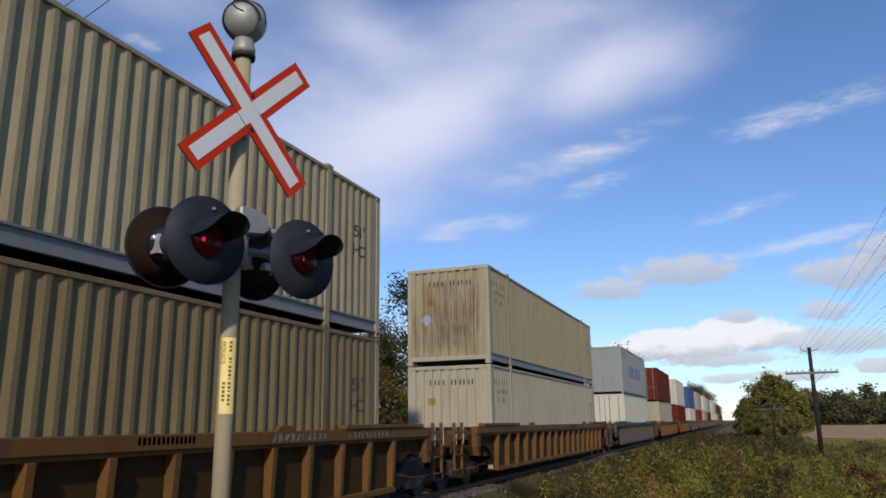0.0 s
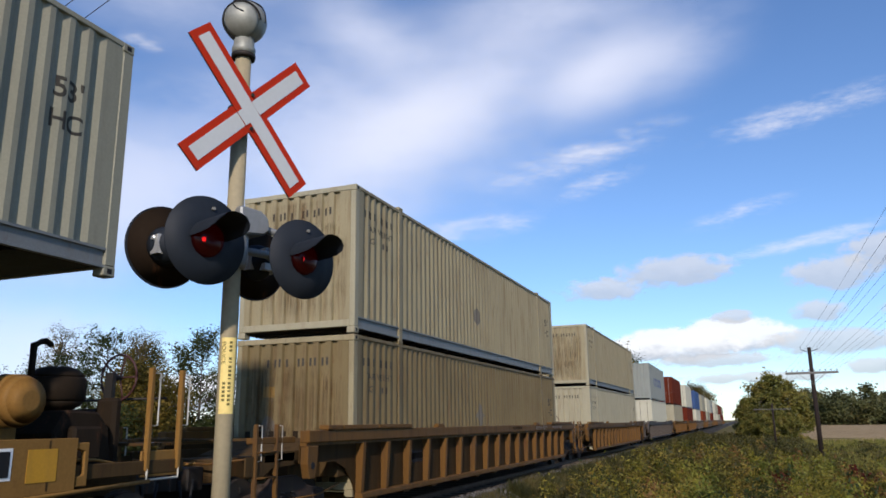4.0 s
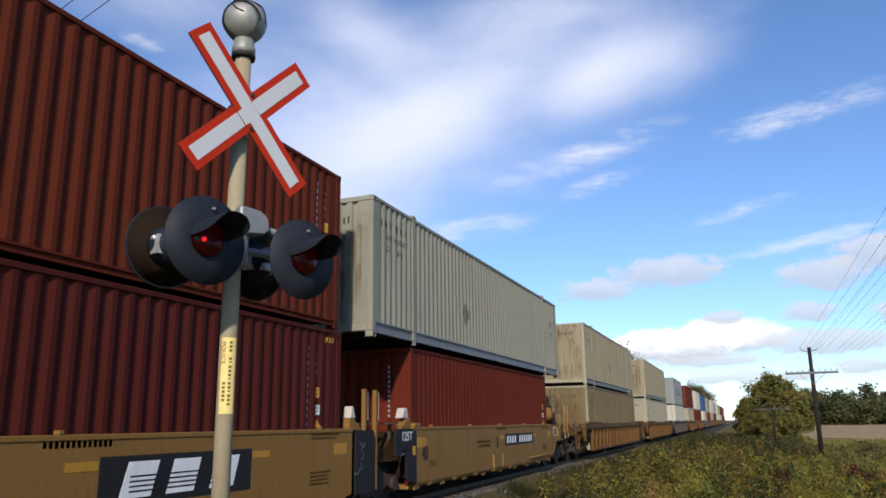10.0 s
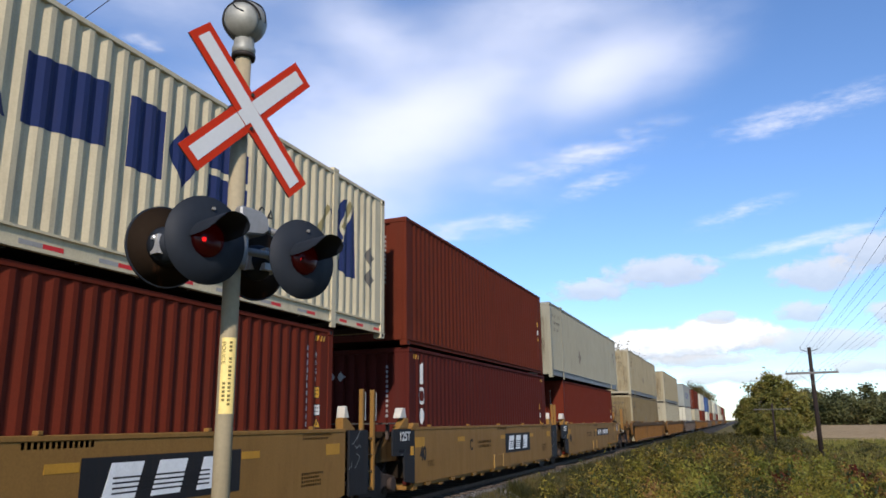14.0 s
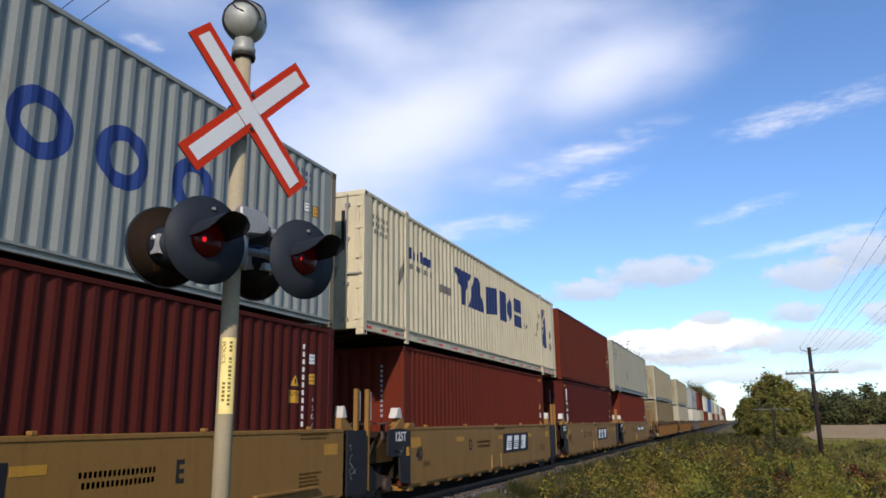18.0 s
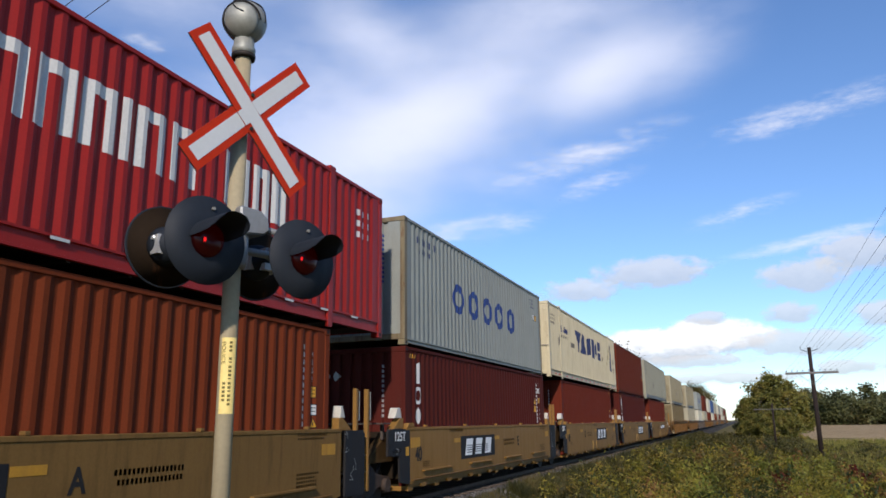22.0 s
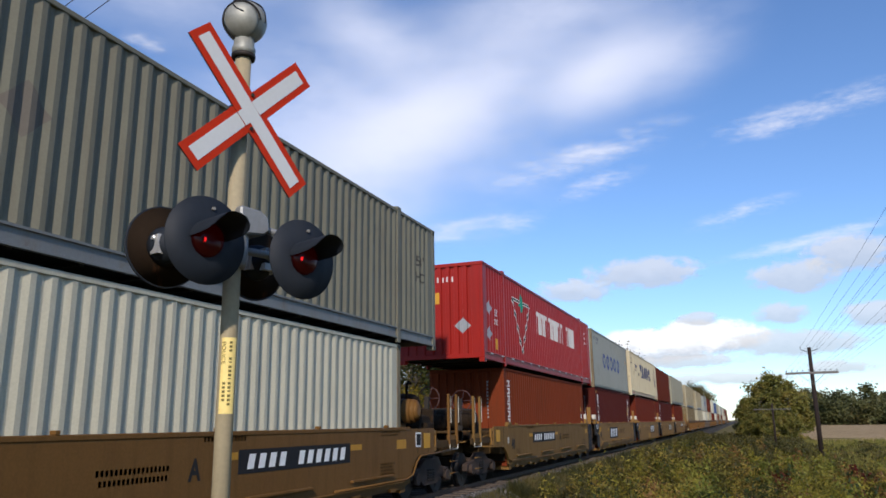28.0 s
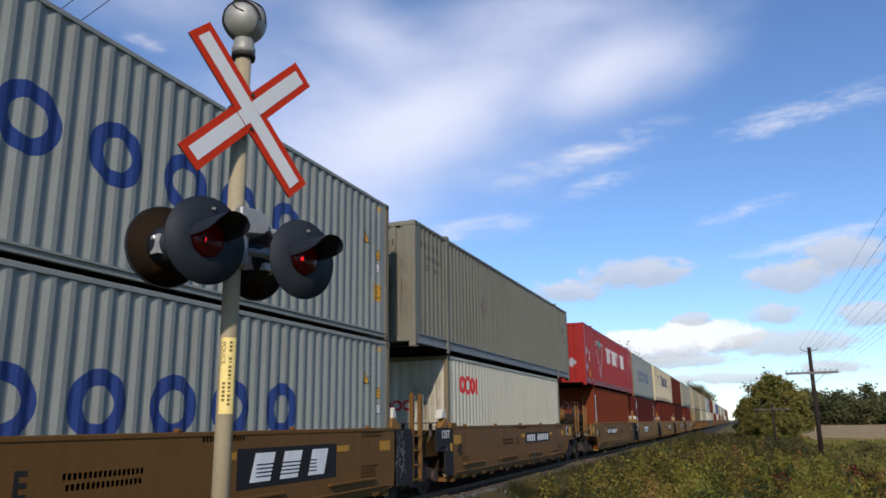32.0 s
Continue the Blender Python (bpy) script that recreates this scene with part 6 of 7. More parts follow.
def build_ground():
    xs = np.unique(np.concatenate([np.linspace(-2600, -60, 12), np.linspace(-60, 60, 161), np.linspace(60, 2600, 12), XC + np.array([-2.6, -1.75, -1.45, 1.45, 1.75, 2.6])]))
    ys = np.unique(np.concatenate([np.linspace(-1500, -40, 8), np.linspace(-40, 140, 150), np.linspace(140, 4200, 26)]))
    gx, gy = np.meshgrid(xs, ys, indexing="ij")
    v = np.stack([gx, gy, ground_z(gx, gy)], -1).reshape(-1, 3)
    i = np.arange(len(xs) * len(ys)).reshape(len(xs), len(ys))
    f = np.stack([i[:-1, :-1], i[1:, :-1], i[1:, 1:], i[:-1, 1:]], -1).reshape(-1, 4)
    g = new("ground", mesh_arrays("ground", v, f, ground_mat("rough_grass_ground", ((0.12, 0.105, 0.038), (0.18, 0.145, 0.06), (0.085, 0.07, 0.03)))))
    tagged(g, "rough grassy ground beside the railway", "ground", kind="structure")
    # ballast bed
    ys = np.linspace(-60, 900, 500)
    prof = np.array([(-2.75, -0.64), (-2.2, -0.45), (-1.7, -0.16), (-1.3, -0.12), (1.3, -0.12), (1.75, -0.16), (2.25, -0.42), (2.8, -0.64)])
    gy, k = np.meshgrid(ys, np.arange(len(prof)), indexing="ij")
    v = np.stack([XC + prof[k, 0], gy, prof[k, 1]], -1).reshape(-1, 3)
    i = np.arange(len(ys) * len(prof)).reshape(len(ys), len(prof))
    f = np.stack([i[:-1, :-1], i[:-1, 1:], i[1:, 1:], i[1:, :-1]], -1).reshape(-1, 4)
    b = new("ballast_bed", mesh_arrays("ballast_bed", v, f, ground_mat("ballast", ((0.05, 0.045, 0.04), (0.08, 0.072, 0.062), (0.03, 0.027, 0.024)), (0.4, 9.0, 24.0), 0.8)))
    tagged(b, "grey crushed stone ballast bed", "ballast", kind="structure")
    # loose stones on the shoulder
    rng = np.random.default_rng(4)
    n = 16000
    y = 10 + 45 * rng.random(n) ** 1.5
    d = rng.uniform(1.35, 3.3, n)
    z = np.interp(d, [1.3, 1.75, 2.25, 2.8, 3.4], [-0.12, -0.16, -0.42, -0.62, -0.62])
    base = np.array([(1, 0, 0), (-1, 0, 0), (0, 1, 0), (0, -1, 0), (0, 0, 1), (0, 0, -1)], float)
    tri = np.array([(0, 2, 4), (2, 1, 4), (1, 3, 4), (3, 0, 4), (2, 0, 5), (1, 2, 5), (3, 1, 5), (0, 3, 5)])
    s = rng.uniform(0.02, 0.045, (n, 1, 1)) * rng.uniform(0.6, 1.3, (n, 6, 1))
    v = base[None] * s + np.stack([XC + d, y, z + 0.012], -1)[:, None]
    f = (tri[None] + 6 * np.arange(n)[:, None, None]).reshape(-1, 3)
    st = new("ballast_stones", mesh_arrays("ballast_stones", v.reshape(-1, 3), f, leaf_mat("ballast_stone", ((0.05, 0.045, 0.038), (0.085, 0.077, 0.068), (0.19, 0.18, 0.165)), 0.0)))
    tagged(st, "loose grey ballast stones", "stones", kind="stuff")
    # rails and sleepers
    rail = [(-0.075, -0.12), (0.075, -0.12), (0.07, -0.105), (0.012, -0.09), (0.012, -0.04), (0.036, -0.03), (0.036, -0.004), (0.03, 0.0), (-0.03, 0.0), (-0.036, -0.004), (-0.036, -0.03), (-0.012, -0.04), (-0.012, -0.09), (-0.07, -0.105)]
    for k, sx in enumerate((-1, 1)):
        bm = prism(bmesh.new(), [(XC + sx * 0.7535 + u, w) for u, w in rail], "y", -60, 900)
        r = new("rail", mesh_of("rail", bm, paint("rail_steel", (0.12, 0.075, 0.05), 0.5, 0.6, dirty=0.4, rust=0.4)))
        tagged(r, "worn steel running rail", "rail", "rails", kind="structure")
    tie = mesh_of("sleeper", box(bmesh.new(), -1.3, 1.3, -0.11, 0.11, -0.29, -0.121), paint("sleeper_wood", (0.10, 0.075, 0.055), 0.9, dirty=0.6))
    bed = new("sleepers")
    tagged(bed, "dark creosoted wooden sleepers half buried in ballast", "sleepers", kind="structure")
    for i in range(150):
        part("sleeper", tie, None, bed, at=Matrix.Translation((XC, -14 + i * 0.56, 0.02)))
    # stubble field
    xs, ys = np.linspace(7.0, 420, 60), np.linspace(78, 420, 60)
    gx, gy = np.meshgrid(xs, ys, indexing="ij")
    gx = gx + (gy - 78) * 0.02
    v = np.stack([gx, gy, np.maximum(ground_z(gx, gy), -0.9) + 0.06 + 0.0 * gx + np.clip((gy - 90) / 300, 0, 1) * 0.9], -1).reshape(-1, 3)
    i = np.arange(3600).reshape(60, 60)
    f = np.stack([i[:-1, :-1], i[1:, :-1], i[1:, 1:], i[:-1, 1:]], -1).reshape(-1, 4)
    fd = new("field", mesh_arrays("field", v, f, ground_mat("stubble", ((0.34, 0.24, 0.125), (0.42, 0.30, 0.16), (0.27, 0.19, 0.095)), (0.05, 0.8, 12.0), 0.5)))
    tagged(fd, "tan harvested stubble field", "field", kind="structure")


# ---- plants ----
def leaf_quads(rng, centres, size, flat=0.5):
    """Small bent leaves at the centres: two quads each way random."""
    n = len(centres)
    a = rng.normal(size=(n, 3))
    a[:, 2] *= flat
    a /= np.linalg.norm(a, axis=1, keepdims=True)
    b = np.cross(a, rng.normal(size=(n, 3)))
    b /= np.linalg.norm(b, axis=1, keepdims=True)
    s = size * rng.uniform(0.6, 1.4, (n, 1))
    w = s * rng.uniform(0.4, 0.7, (n, 1))
    nrm = np.cross(a, b) * s * 0.25
    p = np.stack([centres - a * s, centres + b * w + nrm, centres + a * s, centres - b * w + nrm], 1)
    return p


def quads_object(name, quads, material):
    v = quads.reshape(-1, 3)
    return mesh_arrays(name, v, np.arange(len(v)).reshape(-1, 4), material)


def limb(bm, p0, p1, r0, r1, rng, bend=0.12, seg=4):
    """A limb that bends on its way; returns its points."""
    p0, p1 = np.array(p0, float), np.array(p1, float)
    L = np.linalg.norm(p1 - p0)
    pts = [p0 + (p1 - p0) * i / seg + (rng.normal(size=3) * bend * L * 0.4 if 0 < i < seg else 0) for i in range(seg + 1)]
    for i in range(seg):
        cyl(bm, pts[i], pts[i + 1], r0 + (r1 - r0) * i / seg, 7, r0 + (r1 - r0) * (i + 1) / seg)
    return pts


BARK = paint("bark", (0.10, 0.085, 0.07), 0.9, dirty=0.5, bump=0.6, streak=0.4)


def tree_meshes(seed, height, spread, leaves, size, mat, low=0.25, twigs=60, crown_fill=1.0):
    """Trunk with limbs and twigs, and a crown of leaf clumps round the twig ends."""
    rng = np.random.default_rng(seed)
    bm = bmesh.new()
    top = np.array([rng.normal() * 0.06 * height, rng.normal() * 0.06 * height, height * 0.9])
    trunk = limb(bm, (0, 0, -0.4), top, height * 0.013 + 0.025, 0.015, rng, 0.05, 6)
    ends = []
    for i in range(twigs // 5):
        t = low + (0.97 - low) * (i + rng.random()) / (twigs // 5)
        p = np.array([np.interp(t * 6, range(7), [q[k] for q in trunk]) for k in range(3)])
        az = rng.random() * 6.283
        reach = spread * (math.sin(min(1.0, (1.05 - t) * 1.4 + 0.15) * 1.57)) * rng.uniform(0.55, 1.05)
        e = p + np.array([math.cos(az) * reach, math.sin(az) * reach, height * rng.uniform(0.05, 0.2)])
        pts = limb(bm, p, e, height * 0.0045 + 0.008, 0.007, rng, 0.14, 4)
        for k in range(4):
            q = pts[rng.integers(2, 5)]
            d = rng.normal(size=3)
            d[2] = abs(d[2]) * 0.7
            f = q + d / np.linalg.norm(d) * spread * rng.uniform(0.15, 0.4)
            limb(bm, q, f, 0.009, 0.003, rng, 0.1, 2)
            ends.append(f)
        ends.append(e)
    ends = np.array(ends)
    pick = ends[rng.integers(0, len(ends), leaves)]
    off = rng.normal(size=(leaves, 3)) * spread * 0.17 * crown_fill
    return mesh_of("trunk", bm, BARK), quads_object("crown", leaf_quads(rng, pick + off, size), mat)


LEAF = dict(
    scrub=leaf_mat("scrub_leaves", ((0.02, 0.026, 0.008), (0.05, 0.05, 0.014), (0.1, 0.08, 0.022)), 0.25, 0.3),
    dusk=leaf_mat("distant_weed_leaves", ((0.03, 0.032, 0.008), (0.062, 0.058, 0.013), (0.11, 0.088, 0.022)), 0.25, 0.5),
    # undergrowth tinted very dark, which paints in the shade below the weeds
    under=leaf_mat("leaves_undergrowth_shade", ((0.014, 0.016, 0.005), (0.03, 0.03, 0.009), (0.055, 0.045, 0.016)), 0.2),
    dark=leaf_mat("leaves_dark_green", ((0.016, 0.028, 0.008), (0.036, 0.052, 0.013), (0.065, 0.082, 0.02))),
    mid=leaf_mat("leaves_green", ((0.022, 0.03, 0.008), (0.045, 0.058, 0.013), (0.08, 0.085, 0.02))),
    olive=leaf_mat("leaves_olive", ((0.05, 0.046, 0.009), (0.13, 0.10, 0.017), (0.23, 0.15, 0.028))),
    gold=leaf_mat("goldenrod_leaves", ((0.06, 0.06, 0.008), (0.165, 0.148, 0.016), (0.33, 0.26, 0.032)), 0.3, 0.7),
    fresh=leaf_mat("fresh_leaves", ((0.07, 0.085, 0.014), (0.19, 0.205, 0.03), (0.34, 0.32, 0.06)), 0.35, 1.0),
    meadow=leaf_mat("meadow_grass", ((0.09, 0.096, 0.018), (0.18, 0.165, 0.032), (0.29, 0.235, 0.065)), 0.25, 0.4),
    rust=leaf_mat("rusty_leaves", ((0.08, 0.042, 0.014), (0.18, 0.085, 0.025), (0.28, 0.16, 0.05))),
    wood=leaf_mat("leaves_far_wood", ((0.042, 0.052, 0.020), (0.095, 0.098, 0.033), (0.18, 0.14, 0.048)), 0.15, 0.07),
    thick=leaf_mat("leaves_thicket", ((0.07, 0.072, 0.017), (0.165, 0.16, 0.032), (0.29, 0.215, 0.05)), 0.3, 0.5),
    yellow=leaf_mat("leaves_yellow", ((0.10, 0.09, 0.012), (0.22, 0.17, 0.02), (0.32, 0.22, 0.03))),
    weed=leaf_mat("weed_leaves", ((0.024, 0.024, 0.006), (0.06, 0.056, 0.010), (0.17, 0.15, 0.022), (0.32, 0.25, 0.042), (0.22, 0.11, 0.034)), 0.3, 0.7),
    straw=leaf_mat("dry_grass", ((0.022, 0.024, 0.007), (0.05, 0.048, 0.012), (0.12, 0.092, 0.03)), 0.25, 0.6),
    red=leaf_mat("red_leaves", ((0.07, 0.008, 0.008), (0.12, 0.015, 0.012), (0.11, 0.03, 0.014))),
)


def plant_tree(kinds, kind, x, y, scale, turn, label, group="trees along the railway"):
    trunk, crown = kinds[kind]
    root = new("tree")
    tagged(root, label, "tree", group)
    part("trunk", trunk, None, root)
    part("crown", crown, None, root)
    z = float(ground_z(np.array(x), np.array(y)))
    root.matrix_world = Matrix.Translation((x, y, z)) @ Matrix.Rotation(turn, 4, "Z") @ Matrix.Diagonal((scale, scale, scale, 1))
    return root


def build_trees():
    kinds = dict(
        round=tree_meshes(1, 7.0, 2.6, 15000, 0.085, LEAF["dark"], 0.2, 150, 0.8),
        loose=tree_meshes(2, 8.0, 2.4, 8000, 0.08, LEAF["mid"], 0.3, 130, 0.65),
        bare=tree_meshes(3, 8.0, 1.7, 4200, 0.05, LEAF["olive"], 0.3, 240, 0.7),
        yellow=tree_meshes(4, 4.0, 1.9, 8000, 0.075, LEAF["yellow"], 0.1, 110, 0.9),
        olive=tree_meshes(5, 6.0, 2.7, 15000, 0.095, LEAF["olive"], 0.08, 150, 0.85),
        bush=tree_meshes(6, 3.2, 2.3, 9000, 0.085, LEAF["mid"], 0.02, 110, 0.9),
        thicket=tree_meshes(9, 6.0, 2.7, 6500, 0.15, LEAF["thick"], 0.08, 130, 0.5),
        sapling=tree_meshes(10, 7.0, 1.8, 2600, 0.13, LEAF["thick"], 0.2, 90, 0.5),
        open=tree_meshes(12, 8.0, 2.6, 4200, 0.085, LEAF["dark"], 0.3, 150, 0.42),
        far=tree_meshes(7, 7.0, 2.7, 16000, 0.09, LEAF["dark"], 0.2, 130),
    )
    # behind the train: a thin row with a bare tree
    for kind, x, y, s, lab in (
            ("bare", -45.6, 39.6, 1.16, "tall thin bare tree with few leaves"), ("open", -43.2, 39.2, 0.92, "dark green leafy tree beside the railway"), ("open", -40.9, 40.2, 1.08, "dark green leafy tree beside the railway"), ("loose", -38.4, 40.6, 0.98, "loose green tree beside the railway"), ("bare", -36.0, 39.8, 1.0, "thin half-bare tree with yellowing leaves"), ("yellow", -35.6, 38.0, 1.2, "yellow autumn bush beside the railway"), ("olive", -15.9, 110.0, 1.85, "tall olive green tree behind the train"), ("bare", -20.6, 75.0, 1.72, "tall bare tree behind the train"),
            ("olive", -34.0, 36.9, 0.98, "yellow-green bushy tree beside the railway"), ("bare", -36.6, 41.0, 1.08, "tall thin bare tree with few leaves"), ("loose", -35.0, 42.6, 1.08, "loose green tree beside the railway"), ("olive", -41.5, 33.5, 0.85, "olive green bushy tree"), ("round", -43.5, 37.5, 0.8, "dark green leafy tree beside the railway"),
            ("bare", -28.5, 47.1, 1.05, "tall thin bare tree with few leaves"), ("bare", -26.2, 48.8, 1.1, "tall thin bare tree with few leaves"), ("yellow", -26.2, 42.7, 1.45, "yellow autumn bush beside the railway"), ("yellow", -25.2, 44.6, 1.3, "yellow autumn bush beside the railway"), ("olive", -23.6, 45.0, 0.95, "olive green bushy tree"),
            ("bush", -34.0, 33.0, 1.0, "green bush beside the railway"), ("bush", -31.0, 40.5, 1.1, "green bush beside the railway"), ("bush", -45.0, 30.0, 1.2, "green bush beside the railway"), ("yellow", -23.0, 52.0, 1.2, "yellow autumn bush beside the railway"), ("yellow", -23.0, 57.0, 1.3, "yellow autumn bush beside the railway"), ("bare", -24.5, 54.5, 1.3, "tall bare tree with few leaves"),
            ("loose", -25.5, 50.0, 1.1, "tall loose green tree"),
            ("loose", -24.0, 55.5, 1.7, "tall loose green tree"), ("bush", -22.0, 48.0, 1.1, "green bush beside the railway"), ("bush", -22.0, 54.0, 1.2, "green bush beside the railway"), ("olive", -24.0, 60.0, 1.2, "olive green bushy tree"), ("round", -26.0, 68.0, 1.3, "dark green leafy tree beside the railway"),
            ("far", -26.0, 150.0, 2.1, "tall dark green tree in the distance"), ("far", -27.0, 168.0, 2.2, "tall dark green tree in the distance"), ("far", -26.0, 185.0, 2.35, "tall olive green tree in the distance"), ("loose", -28.0, 205.0, 2.2, "tall loose tree in the distance"),
            ("olive", -24.0, 480.0, 3.6, "distant autumn tree beside the railway"), ("olive", -30.0, 520.0, 3.4, "distant autumn tree beside the railway")):
        plant_tree(kinds, kind, x, y, s, (x * 7 + y * 3) % 6.28, lab)
    # the thicket beyond the telegraph poles
    for kind, x, y, s in (("thicket", 0.9, 92, 0.72), ("thicket", 2.5, 96, 0.98), ("thicket", 3.4, 93, 1.12), ("thicket", 4.6, 99, 0.98), ("thicket", 0.5, 87, 0.36), ("thicket", 1.9, 86, 0.48), ("thicket", 3.3, 87, 0.55), ("sapling", 1.5, 90, 0.72), ("sapling", 2.3, 92, 0.86), ("sapling", 3.9, 92, 0.98), ("sapling", 0.4, 90, 0.55), ("round", 2.8, 101, 0.85), ("thicket", 0.8, 99, 0.7), ("thicket", 5.6, 104, 0.9), ("sapling", 5.2, 100, 0.85), ("thicket", 4.6, 88, 0.45)):
        plant_tree(kinds, kind, x, y, s, (x * 5 + y) % 6.28, "olive green autumn tree in a dense thicket", "thicket")
    # wood beyond the field, one mass of clumps
    rng = np.random.default_rng(8)
    clumps = []
    def crowns(n, x0, x1, y0, y1, h0, h1):
        for i in range(n):
            x, y, h, r = x0 + (x1 - x0) * (i + rng.random()) / n, rng.uniform(y0, y1), rng.uniform(h0, h1), rng.uniform(2.6, 5.2)
            for k in range(16):   # each crown is a heap of leafy boughs
                d = rng.normal(size=3)
                d /= np.linalg.norm(d)
                top = np.array([x, y, h * 0.55]) + d * np.array([r, r, h * 0.42]) * rng.uniform(0.55, 0.95)
                clumps.append(top + rng.normal(size=(95, 3)) * np.array([0.9, 0.9, 0.7]))
            clumps.append(np.array([x, y, h * 0.25]) + rng.normal(size=(260, 3)) * np.array([r * 0.7, r * 0.7, h * 0.2]))
    crowns(34, 12, 75, 250, 275, 7.0, 11.5)
    crowns(30, 14, 140, 278, 300, 9.0, 13.5)
    crowns(36, -140, -24, 235, 320, 7.0, 12.0)
    cent = np.concatenate(clumps)
    cent[:, 2] = np.abs(cent[:, 2]) - 0.8
    w = new("far_wood", quads_object("far_wood", leaf_quads(rng, cent, 0.42), LEAF["wood"]))
    heads = np.stack([rng.uniform(-80, -42, 420), rng.uniform(5, 130, 420), rng.uniform(0, 3.0, 420) * rng.random(420)], -1)
    cent = np.repeat(heads, 480, 0) + rng.normal(size=(len(heads) * 480, 3)) * np.array([1.5, 1.5, 0.9])
    cent[:, 2] = np.abs(cent[:, 2]) - 0.8
    tagged(new("hedge", quads_object("hedge", leaf_quads(rng, cent, 0.13), LEAF["scrub"])), "dark olive scrub and hedge behind the railway", "hedge", kind="stuff")
    tagged(w, "far olive green autumn wood beyond the field", "wood", kind="stuff")


def build_weeds():
    """Tall autumn weeds and brambles between the railway and the field."""
    rng = np.random.default_rng(11)
    def scatter(n, x0, x1, y0, y1, power=1.6):
        y = y0 + (y1 - y0) * rng.random(n) ** power
        x = x0 + (x1 - x0) * rng.random(n)
        return x, y
    def clumps(n, per, x0, x1, y0, y1, h, r, size, mat, name, label, power=1.6, flat=0.6, patch=None):
        x, y = scatter(n, x0, x1, y0, y1, power)
        if patch:
            keep = patch(x, y)
            x, y = x[keep], y[keep]
        hh = h * rng.uniform(0.45, 1.2, len(x)) * (0.85 + 0.3 * np.sin(x * 1.9 + y * 0.55) * np.sin(y * 0.71 - x) + 0.2 * np.sin(x * 0.6) * np.sin(y * 0.19))
        hh = hh * np.where(x > 4.0 + (y - 46) * 0.03, np.interp(y, [34, 48], [1.0, 0.5]), 1.0)
        z = ground_z(x, y)
        c = np.repeat(np.stack([x, y, z], -1), per, 0)
        t = rng.random(len(c)) ** 0.7
        c = c + rng.normal(size=c.shape) * np.array([r, r, 0.03])
        c[:, 2] += t * np.repeat(hh, per)
        ob = new(name, quads_object(name, leaf_quads(rng, c, size, flat), mat))
        tagged(ob, label, "weeds", kind="stuff")
    edge = lambda x, y: (x > XC + 2.7 + 0.4 * np.sin(y * 0.7) + 0.3 * np.sin(y * 2.1) - np.clip((y - 16) / 10, 0, 0.95)) & (x < 2.5 + y * 0.24)
    low = lambda x, y: np.where(x > 1.8 + (y - 30) * 0.03, np.interp(y, [22, 40], [1.0, 0.38]), np.interp(y, [30, 50], [1.0, 0.75]))
    clumps(7500, 18, -5.0, 14.0, 11.0, 60.0, 0.42, 0.2, 0.05, LEAF["under"], "weeds", "low tangle of green weeds, shade painted into their colour", 1.5, patch=edge)
    clumps(7000, 18, -5.0, 16.0, 45.0, 100.0, 0.7, 0.3, 0.09, LEAF["dusk"], "distant_weeds", "green and yellowing autumn weeds further off", 1.2, patch=lambda x, y: edge(x, y) & ((y < 66) | (x < 4.5)))
    swell = lambda x, y: 0.82 + 0.6 * np.sin(x * 1.3 + y * 0.37) * np.sin(y * 0.52 - x * 0.6) + 0.2 * np.sin(x * 2.9 + 1) * np.sin(y * 1.15)
    def plants(n, stems, per, h, spread, size, mat, name, label, y0=11.5, y1=66.0, x0=-5.0, patch=None, plume=1.0, power=1.4):
        """Upright leafy plants: stems that lean out from one root, narrow leaves along them, denser towards the top."""
        x, y = scatter(n, x0, 15.0, y0, y1, power)
        keep = edge(x, y) & (patch(x, y) if patch else True)
        x, y = x[keep], y[keep]
        m = len(x)
        hh = h * rng.uniform(0.6, 1.25, (m, 1)) * (low(x, y) * swell(x, y))[:, None]
        az = rng.uniform(0, 6.283, (m, stems))
        out = spread * rng.uniform(0.2, 1.0, (m, stems))
        sh = hh * rng.uniform(0.7, 1.1, (m, stems)) * (1 - 0.35 * (out / spread) ** 2)
        t = rng.random((m, stems, per)) ** (0.6 / plume)
        r = out[..., None] * t ** 1.4
        c = np.stack([x[:, None, None] + r * np.cos(az)[..., None], y[:, None, None] + r * np.sin(az)[..., None], ground_z(x, y)[:, None, None] + sh[..., None] * t], -1).reshape(-1, 3)
        c += rng.normal(size=c.shape) * spread * 0.16
        a = rng.normal(size=c.shape)
        a[:, 2] = np.abs(a[:, 2]) * 0.8 + 0.15
        a /= np.linalg.norm(a, axis=1, keepdims=True)
        b = np.cross(a, rng.normal(size=c.shape))
        b /= np.linalg.norm(b, axis=1, keepdims=True)
        L = size * rng.uniform(0.6, 1.4, (len(c), 1)) * np.interp(c[:, 1:2], [12, 18, 28, 60], [0.5, 0.75, 1.0, 1.5])
        w = L * rng.uniform(0.22, 0.42, (len(c), 1))
        q = np.stack([c - a * L, c + b * w, c + a * L, c - b * w], 1)
        tagged(new(name, quads_object(name, q, mat)), label, "weeds", kind="stuff")
    far_in = lambda x, y: x > -3.3 + 0.6 * np.sin(y * 0.9) + 0.3 * np.sin(y * 2.3) + np.clip((24 - y) / 10, -1.4, 1.0)
    patchy = lambda k, cut=0.1: (lambda x, y: far_in(x, y) & (np.sin(x * 0.9 + k) * np.sin(y * 0.36 + 2 * k) + 0.45 * np.sin(x * 2.3 - y * 0.7 + k) > cut))
